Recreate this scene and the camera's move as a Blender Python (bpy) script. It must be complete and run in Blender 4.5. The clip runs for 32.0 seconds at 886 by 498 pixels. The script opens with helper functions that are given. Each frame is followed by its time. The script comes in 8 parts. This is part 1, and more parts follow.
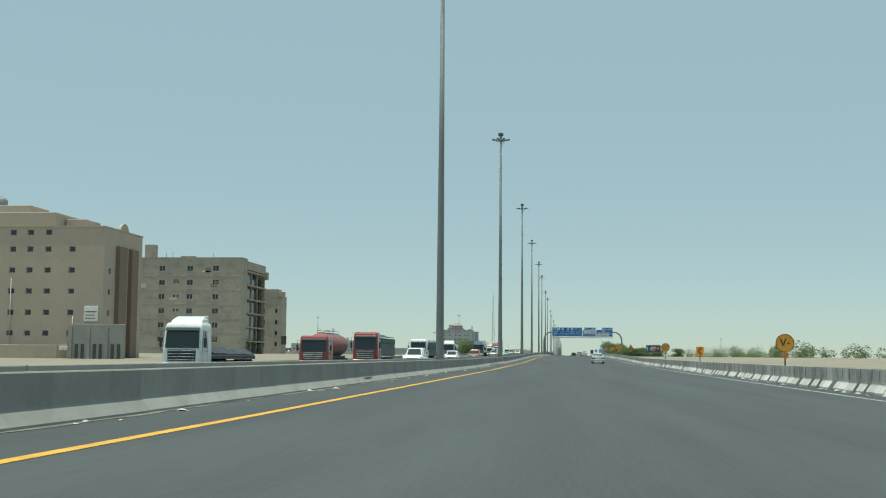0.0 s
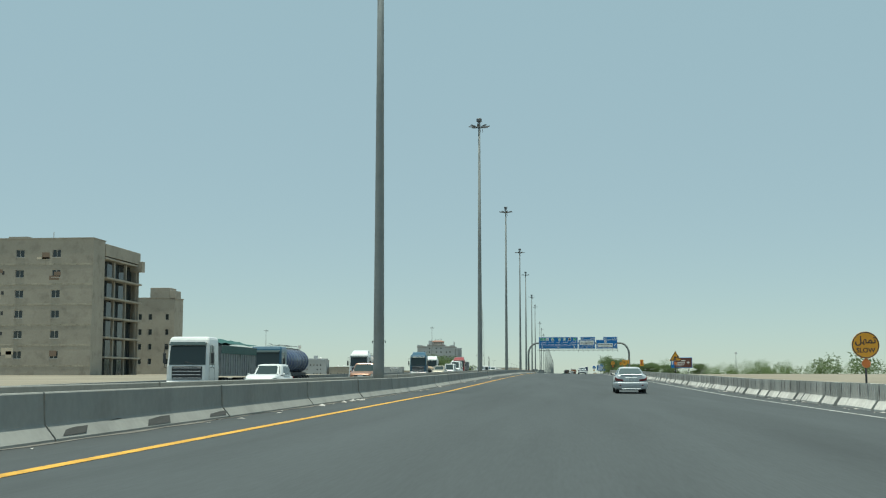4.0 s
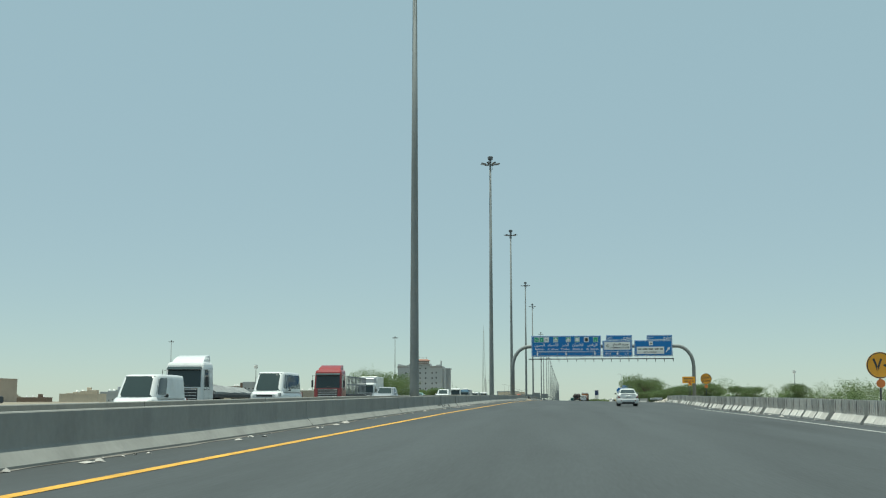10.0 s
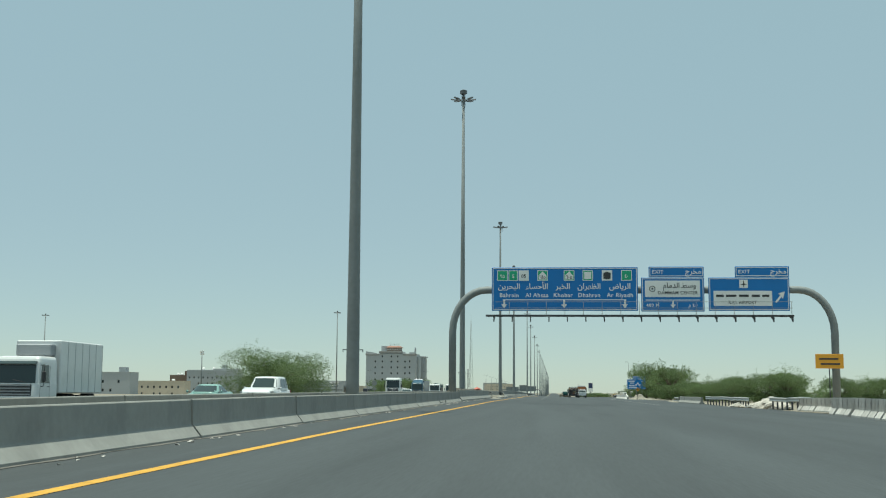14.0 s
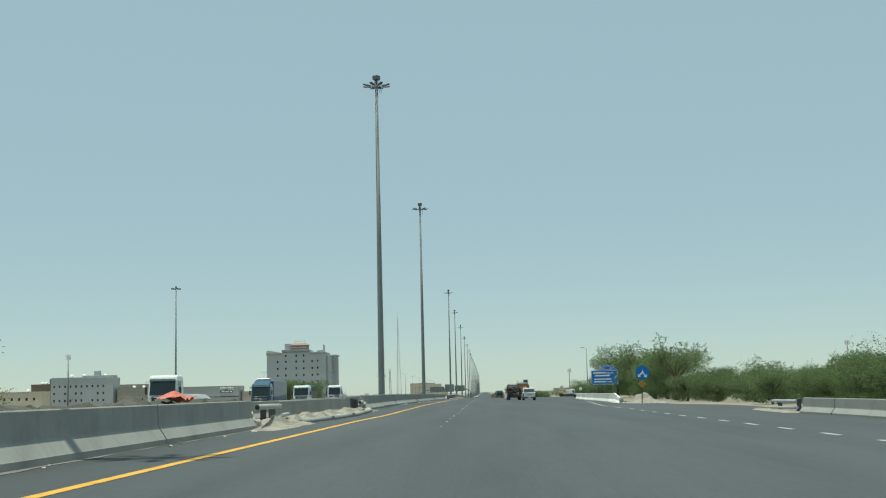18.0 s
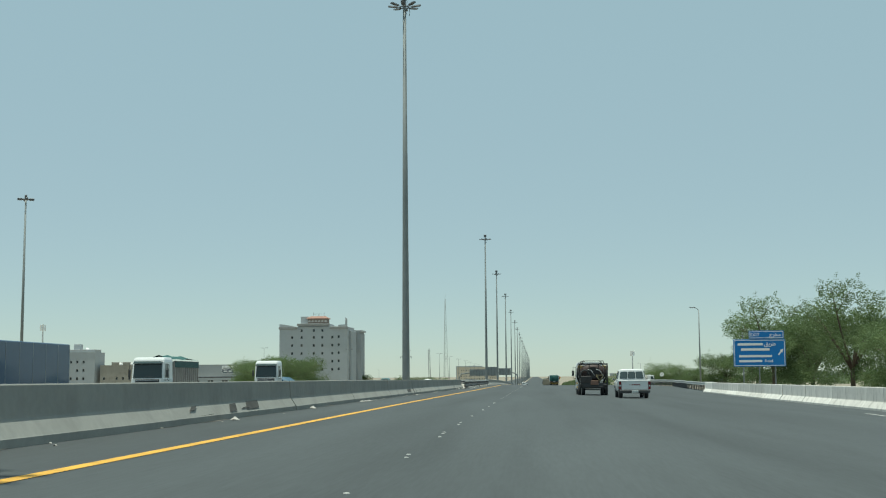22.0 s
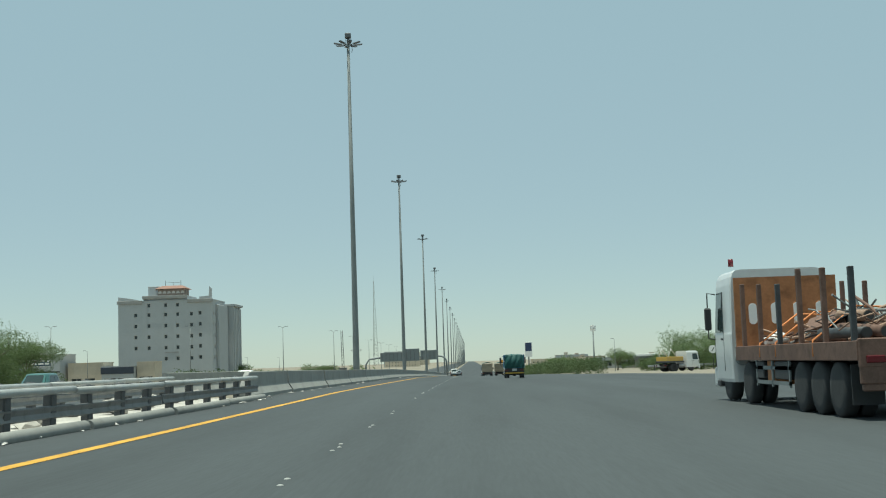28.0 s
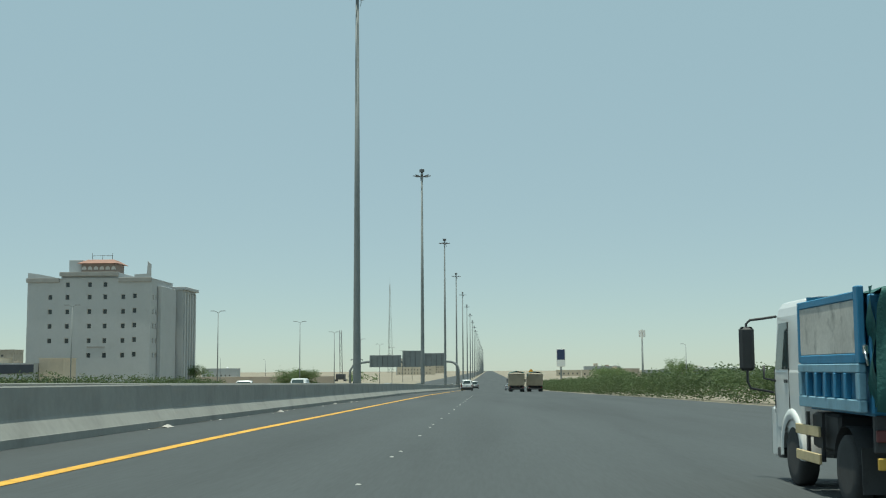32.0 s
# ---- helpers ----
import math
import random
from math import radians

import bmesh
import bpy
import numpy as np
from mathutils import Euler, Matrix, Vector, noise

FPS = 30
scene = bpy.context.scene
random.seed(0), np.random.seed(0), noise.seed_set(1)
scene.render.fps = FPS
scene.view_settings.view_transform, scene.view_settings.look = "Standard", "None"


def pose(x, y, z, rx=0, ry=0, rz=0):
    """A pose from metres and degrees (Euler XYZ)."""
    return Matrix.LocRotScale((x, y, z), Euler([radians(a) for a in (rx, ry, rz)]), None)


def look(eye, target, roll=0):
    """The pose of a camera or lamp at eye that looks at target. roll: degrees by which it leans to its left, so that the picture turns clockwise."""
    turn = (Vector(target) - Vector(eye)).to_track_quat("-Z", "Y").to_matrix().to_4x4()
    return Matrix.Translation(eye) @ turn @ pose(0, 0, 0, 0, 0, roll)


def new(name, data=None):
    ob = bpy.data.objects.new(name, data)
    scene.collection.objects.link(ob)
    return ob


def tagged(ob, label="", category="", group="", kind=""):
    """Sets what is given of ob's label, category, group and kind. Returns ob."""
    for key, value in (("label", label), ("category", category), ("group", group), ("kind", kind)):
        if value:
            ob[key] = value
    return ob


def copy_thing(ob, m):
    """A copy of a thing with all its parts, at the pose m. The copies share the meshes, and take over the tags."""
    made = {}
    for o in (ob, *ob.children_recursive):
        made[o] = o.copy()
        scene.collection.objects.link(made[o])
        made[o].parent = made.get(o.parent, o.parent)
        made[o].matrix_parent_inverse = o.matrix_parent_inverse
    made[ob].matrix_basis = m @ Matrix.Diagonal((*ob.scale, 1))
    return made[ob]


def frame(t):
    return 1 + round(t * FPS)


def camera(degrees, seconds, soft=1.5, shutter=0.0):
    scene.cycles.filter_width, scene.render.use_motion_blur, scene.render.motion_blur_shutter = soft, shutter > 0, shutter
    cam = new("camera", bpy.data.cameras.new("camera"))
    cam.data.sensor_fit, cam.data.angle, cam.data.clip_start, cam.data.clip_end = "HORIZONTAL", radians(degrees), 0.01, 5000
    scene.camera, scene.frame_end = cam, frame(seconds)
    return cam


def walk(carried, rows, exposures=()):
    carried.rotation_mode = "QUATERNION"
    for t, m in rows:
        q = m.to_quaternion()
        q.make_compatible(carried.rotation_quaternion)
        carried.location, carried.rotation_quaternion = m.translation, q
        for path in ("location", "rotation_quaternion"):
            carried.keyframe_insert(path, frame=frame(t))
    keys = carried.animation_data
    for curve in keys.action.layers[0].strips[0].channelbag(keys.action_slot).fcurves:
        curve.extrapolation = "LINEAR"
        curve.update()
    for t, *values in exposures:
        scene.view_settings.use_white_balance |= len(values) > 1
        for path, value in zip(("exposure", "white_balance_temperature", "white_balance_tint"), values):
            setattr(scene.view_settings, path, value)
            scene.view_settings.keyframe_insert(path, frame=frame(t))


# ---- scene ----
cam = camera(40.62, 32.0, 1.15)

# seconds, eye x y z, yaw, pitch, roll
EXPOSURES = [(0.0, -0.12, 6350, -4), (16.2, -0.12, 6350, -4), (16.8, 0.08, 6350, -4), (17.2, 0.08, 6350, -4), (18.0, -0.1, 6350, -4), (32.0, -0.12, 6350, -4)]
PATH = [
    (0.0, -0.112, 0.015, 1.064, 5.871, 5.145, -0.479),
    (0.5, -0.167, 12.380, 1.076, 5.898, 5.367, -0.460),
    (1.0, -0.232, 24.719, 1.090, 5.833, 5.465, -0.644),
    (1.5, -0.133, 36.943, 1.123, 5.700, 5.542, -0.688),
    (2.0, -0.075, 49.205, 1.151, 5.670, 5.640, -0.703),
    (2.5, 0.077, 61.467, 1.175, 5.589, 5.781, -0.567),
    (3.0, 0.202, 73.909, 1.192, 5.502, 5.812, -0.814),
    (3.5, 0.265, 86.219, 1.219, 5.445, 5.935, -0.449),
    (5.5, 0.506, 135.623, 1.363, 5.538, 6.591, 0.810),
    (6.0, 0.517, 147.948, 1.371, 5.358, 6.985, 0.898),
    (6.5, 0.432, 160.219, 1.447, 5.136, 7.314, 0.665),
    (7.0, 0.345, 172.441, 1.554, 4.971, 7.514, 0.531),
    (7.5, 0.248, 184.638, 1.654, 4.913, 7.448, 0.373),
    (8.0, 0.150, 196.756, 1.750, 5.149, 7.291, 0.164),
    (8.5, 0.039, 208.921, 1.847, 5.565, 7.316, 0.073),
    (9.0, -0.079, 221.008, 1.922, 5.690, 7.418, 0.361),
    (9.5, -0.060, 232.933, 2.044, 5.715, 7.356, 0.447),
    (10.0, -0.047, 245.117, 2.139, 5.707, 7.171, 0.082),
    (10.5, -0.108, 257.313, 2.227, 5.800, 6.951, -0.081),
    (11.0, -0.169, 269.579, 2.319, 5.890, 6.768, -0.177),
    (11.5, -0.115, 281.845, 2.409, 5.976, 6.576, -0.366),
    (12.0, -0.026, 294.086, 2.499, 6.025, 6.449, -0.437),
    (12.5, -0.239, 306.326, 2.585, 5.926, 6.430, -0.347),
    (13.0, -0.431, 318.626, 2.609, 5.793, 6.466, -0.650),
    (13.5, -0.425, 330.688, 2.707, 5.684, 6.621, -0.612),
    (15.5, -0.268, 379.450, 2.914, 3.256, 7.192, 0.500),
    (16.0, -0.207, 391.453, 2.946, 2.865, 7.395, 0.650),
    (16.5, -0.205, 403.352, 2.957, 2.779, 7.452, 1.050),
    (17.0, -0.186, 415.190, 2.977, 2.558, 7.371, 1.200),
    (17.5, -0.236, 426.873, 3.003, 2.124, 6.926, 1.376),
    (18.0, -0.295, 438.649, 3.028, 1.816, 6.784, 1.355),
    (18.5, 0.118, 450.372, 3.015, 2.117, 6.840, 0.457),
    (19.0, 0.489, 462.152, 2.975, 2.824, 6.295, -0.534),
    (19.5, 0.526, 473.870, 3.002, 3.226, 5.413, -0.529),
    (20.0, 0.470, 485.546, 3.015, 3.098, 5.329, 0.529),
    (20.5, 0.469, 497.275, 2.995, 3.207, 6.015, 0.845),
    (21.0, 0.328, 508.977, 2.999, 3.705, 6.225, 0.109),
    (21.5, 0.198, 520.607, 2.956, 4.274, 6.025, -0.165),
    (22.0, 0.043, 532.449, 2.935, 4.333, 6.039, 0.427),
    (22.5, 0.125, 544.430, 2.909, 4.075, 6.072, 1.011),
    (23.0, 0.170, 556.346, 2.898, 3.850, 6.036, 1.251),
    (23.5, 0.051, 567.987, 2.856, 3.681, 5.993, 1.330),
    (24.0, -0.065, 579.691, 2.855, 3.734, 6.086, 0.872),
    (24.5, -0.189, 591.313, 2.797, 3.882, 6.344, 0.581),
    (26.5, -0.491, 638.018, 2.677, 2.183, 5.472, 1.303),
    (27.0, -0.448, 649.676, 2.625, 1.502, 5.651, 2.180),
    (27.5, -0.174, 661.338, 2.583, 1.151, 5.618, 2.540),
    (28.0, 0.099, 673.023, 2.531, 1.148, 5.324, 1.901),
    (28.5, 0.075, 684.753, 2.514, 1.347, 4.968, 1.508),
    (29.0, 0.011, 696.464, 2.482, 1.801, 5.002, 1.274),
    (29.5, -0.091, 708.181, 2.456, 2.361, 5.580, 1.340),
    (30.0, -0.211, 719.993, 2.438, 3.286, 6.244, 1.606),
    (30.5, -0.172, 731.813, 2.343, 4.110, 6.680, 1.585),
    (31.0, -0.148, 743.668, 2.262, 4.141, 6.496, 1.630),
    (31.5, -0.242, 755.540, 2.180, 3.061, 6.048, 1.519),
    (32.0, -0.344, 767.350, 2.110, 2.166, 5.757, 0.344),
]
walk(cam, [(t, pose(x, y, z, 0, 0, yaw) @ pose(0, 0, 0, pitch) @ pose(0, 0, 0, 0, roll) @ pose(0, 0, 0, 90)) for t, x, y, z, yaw, pitch, roll in PATH], EXPOSURES)

# ---- light ----
SUN_FROM = Vector((-0.11, -0.04, 1.0)).normalized()
world = bpy.data.worlds.new("world")
scene.world = world
world.use_nodes = True
wn = world.node_tree.nodes
sky = wn.new("ShaderNodeTexSky")
sky.sky_type, sky.sun_disc = "NISHITA", False
sky.sun_elevation = math.asin(SUN_FROM.z)
sky.sun_rotation = math.atan2(SUN_FROM.x, SUN_FROM.y)
sky.air_density, sky.dust_density, sky.ozone_density = 0.7, 0.15, 1.5
wn["Background"].inputs["Strength"].default_value = 0.13
haze = wn.new("ShaderNodeMix")
haze.data_type = "RGBA"
haze.inputs["Factor"].default_value = 0.6
# dust haze, greyer towards the horizon and clearer higher up
coord, split, rise, dust = wn.new("ShaderNodeTexCoord"), wn.new("ShaderNodeSeparateXYZ"), wn.new("ShaderNodeMapRange"), wn.new("ShaderNodeMix")
rise.interpolation_type = "SMOOTHSTEP"
rise.inputs["From Min"].default_value, rise.inputs["From Max"].default_value = -0.04, 0.36
dust.data_type = "RGBA"
dust.inputs["A"].default_value, dust.inputs["B"].default_value = (3.75, 4.2, 3.85, 1.0), (4.1, 5.2, 5.3, 1.0)
world.node_tree.links.new(coord.outputs["Generated"], split.inputs[0])
world.node_tree.links.new(split.outputs["Z"], rise.inputs["Value"])
world.node_tree.links.new(rise.outputs["Result"], dust.inputs["Factor"])
world.node_tree.links.new(dust.outputs["Result"], haze.inputs["B"])
world.node_tree.links.new(sky.outputs[0], haze.inputs["A"])
world.node_tree.links.new(haze.outputs["Result"], wn["Background"].inputs["Color"])
sun = new("sun", bpy.data.lights.new("sun", "SUN"))
sun.data.energy, sun.data.angle, sun.data.color = 5.0, radians(0.6), (1.0, 0.95, 0.86)
sun.matrix_world = look(SUN_FROM * 100, (0, 0, 0))


# ---- materials ----
MATS = {}


def mat(name, color, rough=0.7, metal=0.0, vary=0.12, scale=1.0, bump=0.0, stain=0.0, stretch=None, each=0.0, trans=0.0, grain=14.0, emit=None):
    """A surface with two scales of colour variation in metres, stains of their own shape and fine relief."""
    if name in MATS:
        return MATS[name]
    m = bpy.data.materials.new(name)
    m.use_nodes = True
    nt = m.node_tree
    n, l = nt.nodes, nt.links
    b = n["Principled BSDF"]
    b.inputs["Roughness"].default_value, b.inputs["Metallic"].default_value = rough, metal
    if trans:
        b.inputs["Transmission Weight"].default_value = trans
    tc = n.new("ShaderNodeTexCoord")
    src = tc.outputs["Object"]
    if stretch:
        mp = n.new("ShaderNodeMapping")
        mp.inputs["Scale"].default_value = stretch
        l.new(src, mp.inputs["Vector"])
        src = mp.outputs[0]

    def nz(s, detail):
        t = n.new("ShaderNodeTexNoise")
        t.inputs["Scale"].default_value, t.inputs["Detail"].default_value = s, detail
        l.new(src, t.inputs["Vector"])
        return t.outputs["Fac"]
    big, small = nz(scale, 3.0), nz(scale * grain, 4.0)
    add = n.new("ShaderNodeMath")
    add.operation = "MULTIPLY_ADD"
    add.inputs[1].default_value = 0.6
    l.new(small, add.inputs[0])
    l.new(big, add.inputs[2])
    mr = n.new("ShaderNodeMapRange")
    mr.inputs["From Min"].default_value, mr.inputs["From Max"].default_value = 0.5, 1.1
    mr.inputs["To Min"].default_value, mr.inputs["To Max"].default_value = 1 - vary, 1 + vary
    l.new(add.outputs[0], mr.inputs["Value"])
    fac = mr.outputs[0]
    if each:
        oi = n.new("ShaderNodeObjectInfo")
        m2 = n.new("ShaderNodeMapRange")
        m2.inputs["To Min"].default_value, m2.inputs["To Max"].default_value = 1 - each, 1 + each
        l.new(oi.outputs["Random"], m2.inputs["Value"])
        mu = n.new("ShaderNodeMath")
        mu.operation = "MULTIPLY"
        l.new(fac, mu.inputs[0])
        l.new(m2.outputs[0], mu.inputs[1])
        fac = mu.outputs[0]
    if stain:
        st = nz(scale * 2.7, 6.0)
        m3 = n.new("ShaderNodeMapRange")
        m3.inputs["From Min"].default_value, m3.inputs["From Max"].default_value = 0.52, 0.7
        m3.inputs["To Min"].default_value, m3.inputs["To Max"].default_value = 1.0, 1 - stain
        l.new(st, m3.inputs["Value"])
        mu = n.new("ShaderNodeMath")
        mu.operation = "MULTIPLY"
        l.new(fac, mu.inputs[0])
        l.new(m3.outputs[0], mu.inputs[1])
        fac = mu.outputs[0]
    hs = n.new("ShaderNodeVectorMath")
    hs.operation = "SCALE"
    hs.inputs[0].default_value = color
    l.new(fac, hs.inputs["Scale"])
    l.new(hs.outputs[0], b.inputs["Base Color"])
    if bump:
        bp = n.new("ShaderNodeBump")
        bp.inputs["Strength"].default_value, bp.inputs["Distance"].default_value = bump, 0.02
        l.new(small, bp.inputs["Height"])
        l.new(bp.outputs[0], b.inputs["Normal"])
    MATS[name] = m
    return m


ASPHALT = mat("asphalt", (0.052, 0.060, 0.063), 0.85, vary=0.24, scale=0.5, bump=0.35, stretch=(1.0, 0.06, 1.0), stain=0.14, grain=45.0)
SAND = mat("sand", (0.245, 0.215, 0.165), 0.95, vary=0.2, scale=0.05, bump=0.3, stain=0.15, grain=40.0)
CONCRETE = mat("concrete", (0.285, 0.285, 0.265), 0.9, vary=0.12, scale=0.5, bump=0.2, stain=0.13, each=0.06)
CONCRETE_WHITE = mat("whitewashed_concrete", (0.66, 0.64, 0.60), 0.9, vary=0.16, scale=1.2, bump=0.2, stain=0.35, each=0.12, stretch=(1, 1, 0.4))
YELLOW_LINE = mat("yellow_road_paint", (0.62, 0.33, 0.035), 0.7, vary=0.25, scale=1.5, stain=0.25)
WHITE_LINE = mat("white_road_paint", (0.4, 0.4, 0.38), 0.7, vary=0.3, scale=1.5, stain=0.4)
GALV = mat("galvanised_steel", (0.23, 0.25, 0.25), 0.7, 0.2, vary=0.12, scale=0.4, stain=0.12)
RAIL_STEEL = mat("rail_steel", (0.40, 0.41, 0.40), 0.55, 0.2, vary=0.15, scale=1.0, stain=0.2)
STEEL_DARK = mat("weathered_dark_steel", (0.07, 0.075, 0.08), 0.6, 0.3, vary=0.25, scale=1.5, stain=0.3)
LAMP = mat("lamp_housing_grey", (0.12, 0.13, 0.14), 0.5, 0.3)
SIGN_BLUE = mat("sign_blue", (0.006, 0.165, 0.48), 0.45, vary=0.06, scale=0.8)
SIGN_WHITE = mat("sign_white", (0.8, 0.8, 0.78), 0.5, vary=0.05)
SIGN_GREEN = mat("sign_green", (0.03, 0.38, 0.20), 0.5, vary=0.06)
SIGN_BROWN = mat("sign_brown", (0.13, 0.045, 0.03), 0.5, vary=0.08)
SIGN_ORANGE = mat("sign_orange", (0.78, 0.36, 0.03), 0.5, vary=0.08)
BLACK = mat("black_plastic", (0.04, 0.042, 0.044), 0.55, vary=0.1)
RUBBER = mat("tyre_rubber", (0.045, 0.046, 0.047), 0.9, vary=0.2, scale=3)
GLASS_DARK = mat("tinted_glass", (0.035, 0.052, 0.052), 0.05, vary=0.05)
GLASS_PALE = mat("pale_glass", (0.075, 0.1, 0.1), 0.05, vary=0.1, scale=2)
TAN_WALL = mat("tan_render", (0.43, 0.365, 0.3), 0.9, vary=0.08, scale=0.12, stain=0.08)
BROWN_WALL = mat("brown_render", (0.22, 0.16, 0.12), 0.9, vary=0.08, scale=0.2)
GREY_WALL = mat("raw_cement_wall", (0.36, 0.33, 0.28), 0.95, vary=0.14, scale=0.2, stain=0.22)
PALE_WALL = mat("pale_grey_render", (0.41, 0.43, 0.44), 0.9, vary=0.06, scale=0.12, stain=0.06)
CREAM_WALL = mat("cream_render", (0.55, 0.48, 0.38), 0.9, vary=0.1, scale=0.15, stain=0.1, each=0.1)
LEAF = mat("acacia_leaf", (0.142, 0.2, 0.082), 0.7, vary=0.35, scale=0.5, each=0.12)
LEAF_DARK = mat("hedge_leaf", (0.1, 0.14, 0.06), 0.7, vary=0.35, scale=0.6, each=0.1)
for leaf in (LEAF, LEAF_DARK):
    # thin leaves let part of the light through
    n, l = leaf.node_tree.nodes, leaf.node_tree.links
    tl, mx = n.new("ShaderNodeBsdfTranslucent"), n.new("ShaderNodeMixShader")
    mx.inputs["Fac"].default_value = 0.45
    l.new(n["Principled BSDF"].inputs["Base Color"].links[0].from_socket, tl.inputs["Color"])
    l.new(n["Principled BSDF"].outputs[0], mx.inputs[1])
    l.new(tl.outputs[0], mx.inputs[2])
    l.new(mx.outputs[0], n["Material Output"].inputs["Surface"])
BARK = mat("bark", (0.12, 0.095, 0.07), 0.95, vary=0.25, scale=3, bump=0.5)
RUBBLE = mat("rubble", (0.46, 0.43, 0.38), 0.95, vary=0.25, scale=2, bump=0.4, each=0.2)
LITTER = mat("litter", (0.48, 0.46, 0.43), 0.8, vary=0.3, scale=5, each=0.3)


# ---- builders ----
GAP_SAND = mat("dusty_sand_fill", (0.27, 0.25, 0.205), 0.95, vary=0.3, scale=1.2, bump=0.5, stain=0.3)
RUBBLE_PALE = mat("pale_rubble_fill", (0.5, 0.47, 0.42), 0.95, vary=0.3, scale=1.2, bump=0.5, stain=0.3)


class Shape:
    """Collects vertices and faces of one mesh."""

    def __init__(self):
        self.v, self.f, self.s = [], [], []

    def add(self, verts, faces, smooth=False):
        k = len(self.v)
        self.v += [tuple(p) for p in verts]
        self.f += [tuple(i + k for i in q) for q in faces]
        self.s += [smooth] * len(faces)
        return self

    def box(self, x0, x1, y0, y1, z0, z1, m=None):
        p = [(x, y, z) for z in (z0, z1) for y in (y0, y1) for x in (x0, x1)]
        if m is not None:
            p = [m @ Vector(q) for q in p]
        return self.add(p, [(0, 2, 3, 1), (4, 5, 7, 6), (0, 1, 5, 4), (2, 6, 7, 3), (0, 4, 6, 2), (1, 3, 7, 5)])

    def bevel_box(self, x0, x1, y0, y1, z0, z1, b=0.03, m=None):
        """A box whose twelve edges are cut back by b."""
        rings = []
        for z, i in ((z0, b), (z0 + b, 0), (z1 - b, 0), (z1, b)):
            a, c, d, e = x0 + i, x1 - i, y0 + i, y1 - i
            rings.append([(a + b, d, z), (c - b, d, z), (c, d + b, z), (c, e - b, z), (c - b, e, z), (a + b, e, z), (a, e - b, z), (a, d + b, z)])
        if m is not None:
            rings = [[m @ Vector(q) for q in r] for r in rings]
        return self.loft(rings)

    def loft(self, rings, caps=True, closed=True, smooth=False):
        n = len(rings[0])
        v = [p for r in rings for p in r]
        f = []
        for i in range(len(rings) - 1):
            for j in range(n if closed else n - 1):
                a, b = i * n + j, i * n + (j + 1) % n
                f.append((a, b, b + n, a + n))
        self.add(v, f, smooth)
        if caps and closed:
            k = len(self.v) - len(v)
            self.f += [tuple(range(k + n - 1, k - 1, -1)), tuple(range(k + len(v) - n, k + len(v)))]
            self.s += [False, False]
        return self

    def tube(self, pts, r, n=8, smooth=True):
        """A round tube along pts; r is one radius or one a point."""
        pts = [Vector(p) for p in pts]
        rs = [r] * len(pts) if isinstance(r, (int, float)) else r
        rings, side = [], None
        for i, p in enumerate(pts):
            d = (pts[min(i + 1, len(pts) - 1)] - pts[max(i - 1, 0)]).normalized()
            if side is None or d.cross(side).length < 0.2:
                side = Vector((0, 0, 1)) if abs(d.z) < 0.9 else Vector((0, 1, 0))
            b = d.cross(side).normalized()
            a = b.cross(d)
            side = a
            rings.append([p + (a * math.cos(2 * math.pi * k / n) + b * math.sin(2 * math.pi * k / n)) * rs[i] for k in range(n)])
        return self.loft(rings, smooth=smooth)

    def prism(self, poly, axis, a, b, m=None):
        """A polygon in the two other axes, drawn out along axis from a to b."""
        def at(p, w):
            q = {"x": (w, p[0], p[1]), "y": (p[0], w, p[1]), "z": (p[0], p[1], w)}[axis]
            return m @ Vector(q) if m is not None else q
        return self.loft([[at(p, a) for p in poly], [at(p, b) for p in poly]])

    def mesh(self, name, material):
        me = bpy.data.meshes.new(name)
        me.from_pydata(self.v, [], self.f)
        me.polygons.foreach_set("use_smooth", self.s)
        me.materials.append(material)
        bm = bmesh.new()
        bm.from_mesh(me)
        bmesh.ops.recalc_face_normals(bm, faces=bm.faces)
        bm.to_mesh(me)
        bm.free()
        return me


def part(name, shape, material, parent=None, label="", at=None):
    """One mesh object, under parent if there is one."""
    ob = new(name, shape.mesh(name, material))
    if at is not None:
        ob.matrix_basis = at
    if parent is not None:
        ob.parent = parent
    return tagged(ob, label)


def thing(name, m, label, category, group="", kind=""):
    ob = new(name)
    ob.matrix_basis = m
    return tagged(ob, label, category, group, kind)


def whole(name, shape, material, label, category, group="", kind="", at=None):
    ob = part(name, shape, material, None, label, at)
    return tagged(ob, label, category, group, kind)


def flat_text(name, body, size, material, parent, at, spread=1.0, depth=0.004):
    """Letters of the built-in font, turned into a mesh; local x is the reading direction, local z up, facing -y."""
    cu = bpy.data.curves.new(name, "FONT")
    cu.body, cu.size, cu.align_x, cu.align_y, cu.extrude, cu.space_character, cu.offset = body, size, "CENTER", "CENTER", depth, spread, 0.016 * size
    tmp = bpy.data.objects.new(name, cu)
    me = bpy.data.meshes.new_from_object(tmp)
    bpy.data.objects.remove(tmp)
    bpy.data.curves.remove(cu)
    me.materials.clear()
    me.materials.append(material)
    ob = new(name, me)
    ob.matrix_basis = at @ pose(0, 0, 0, 90)
    ob.parent = parent
    return ob


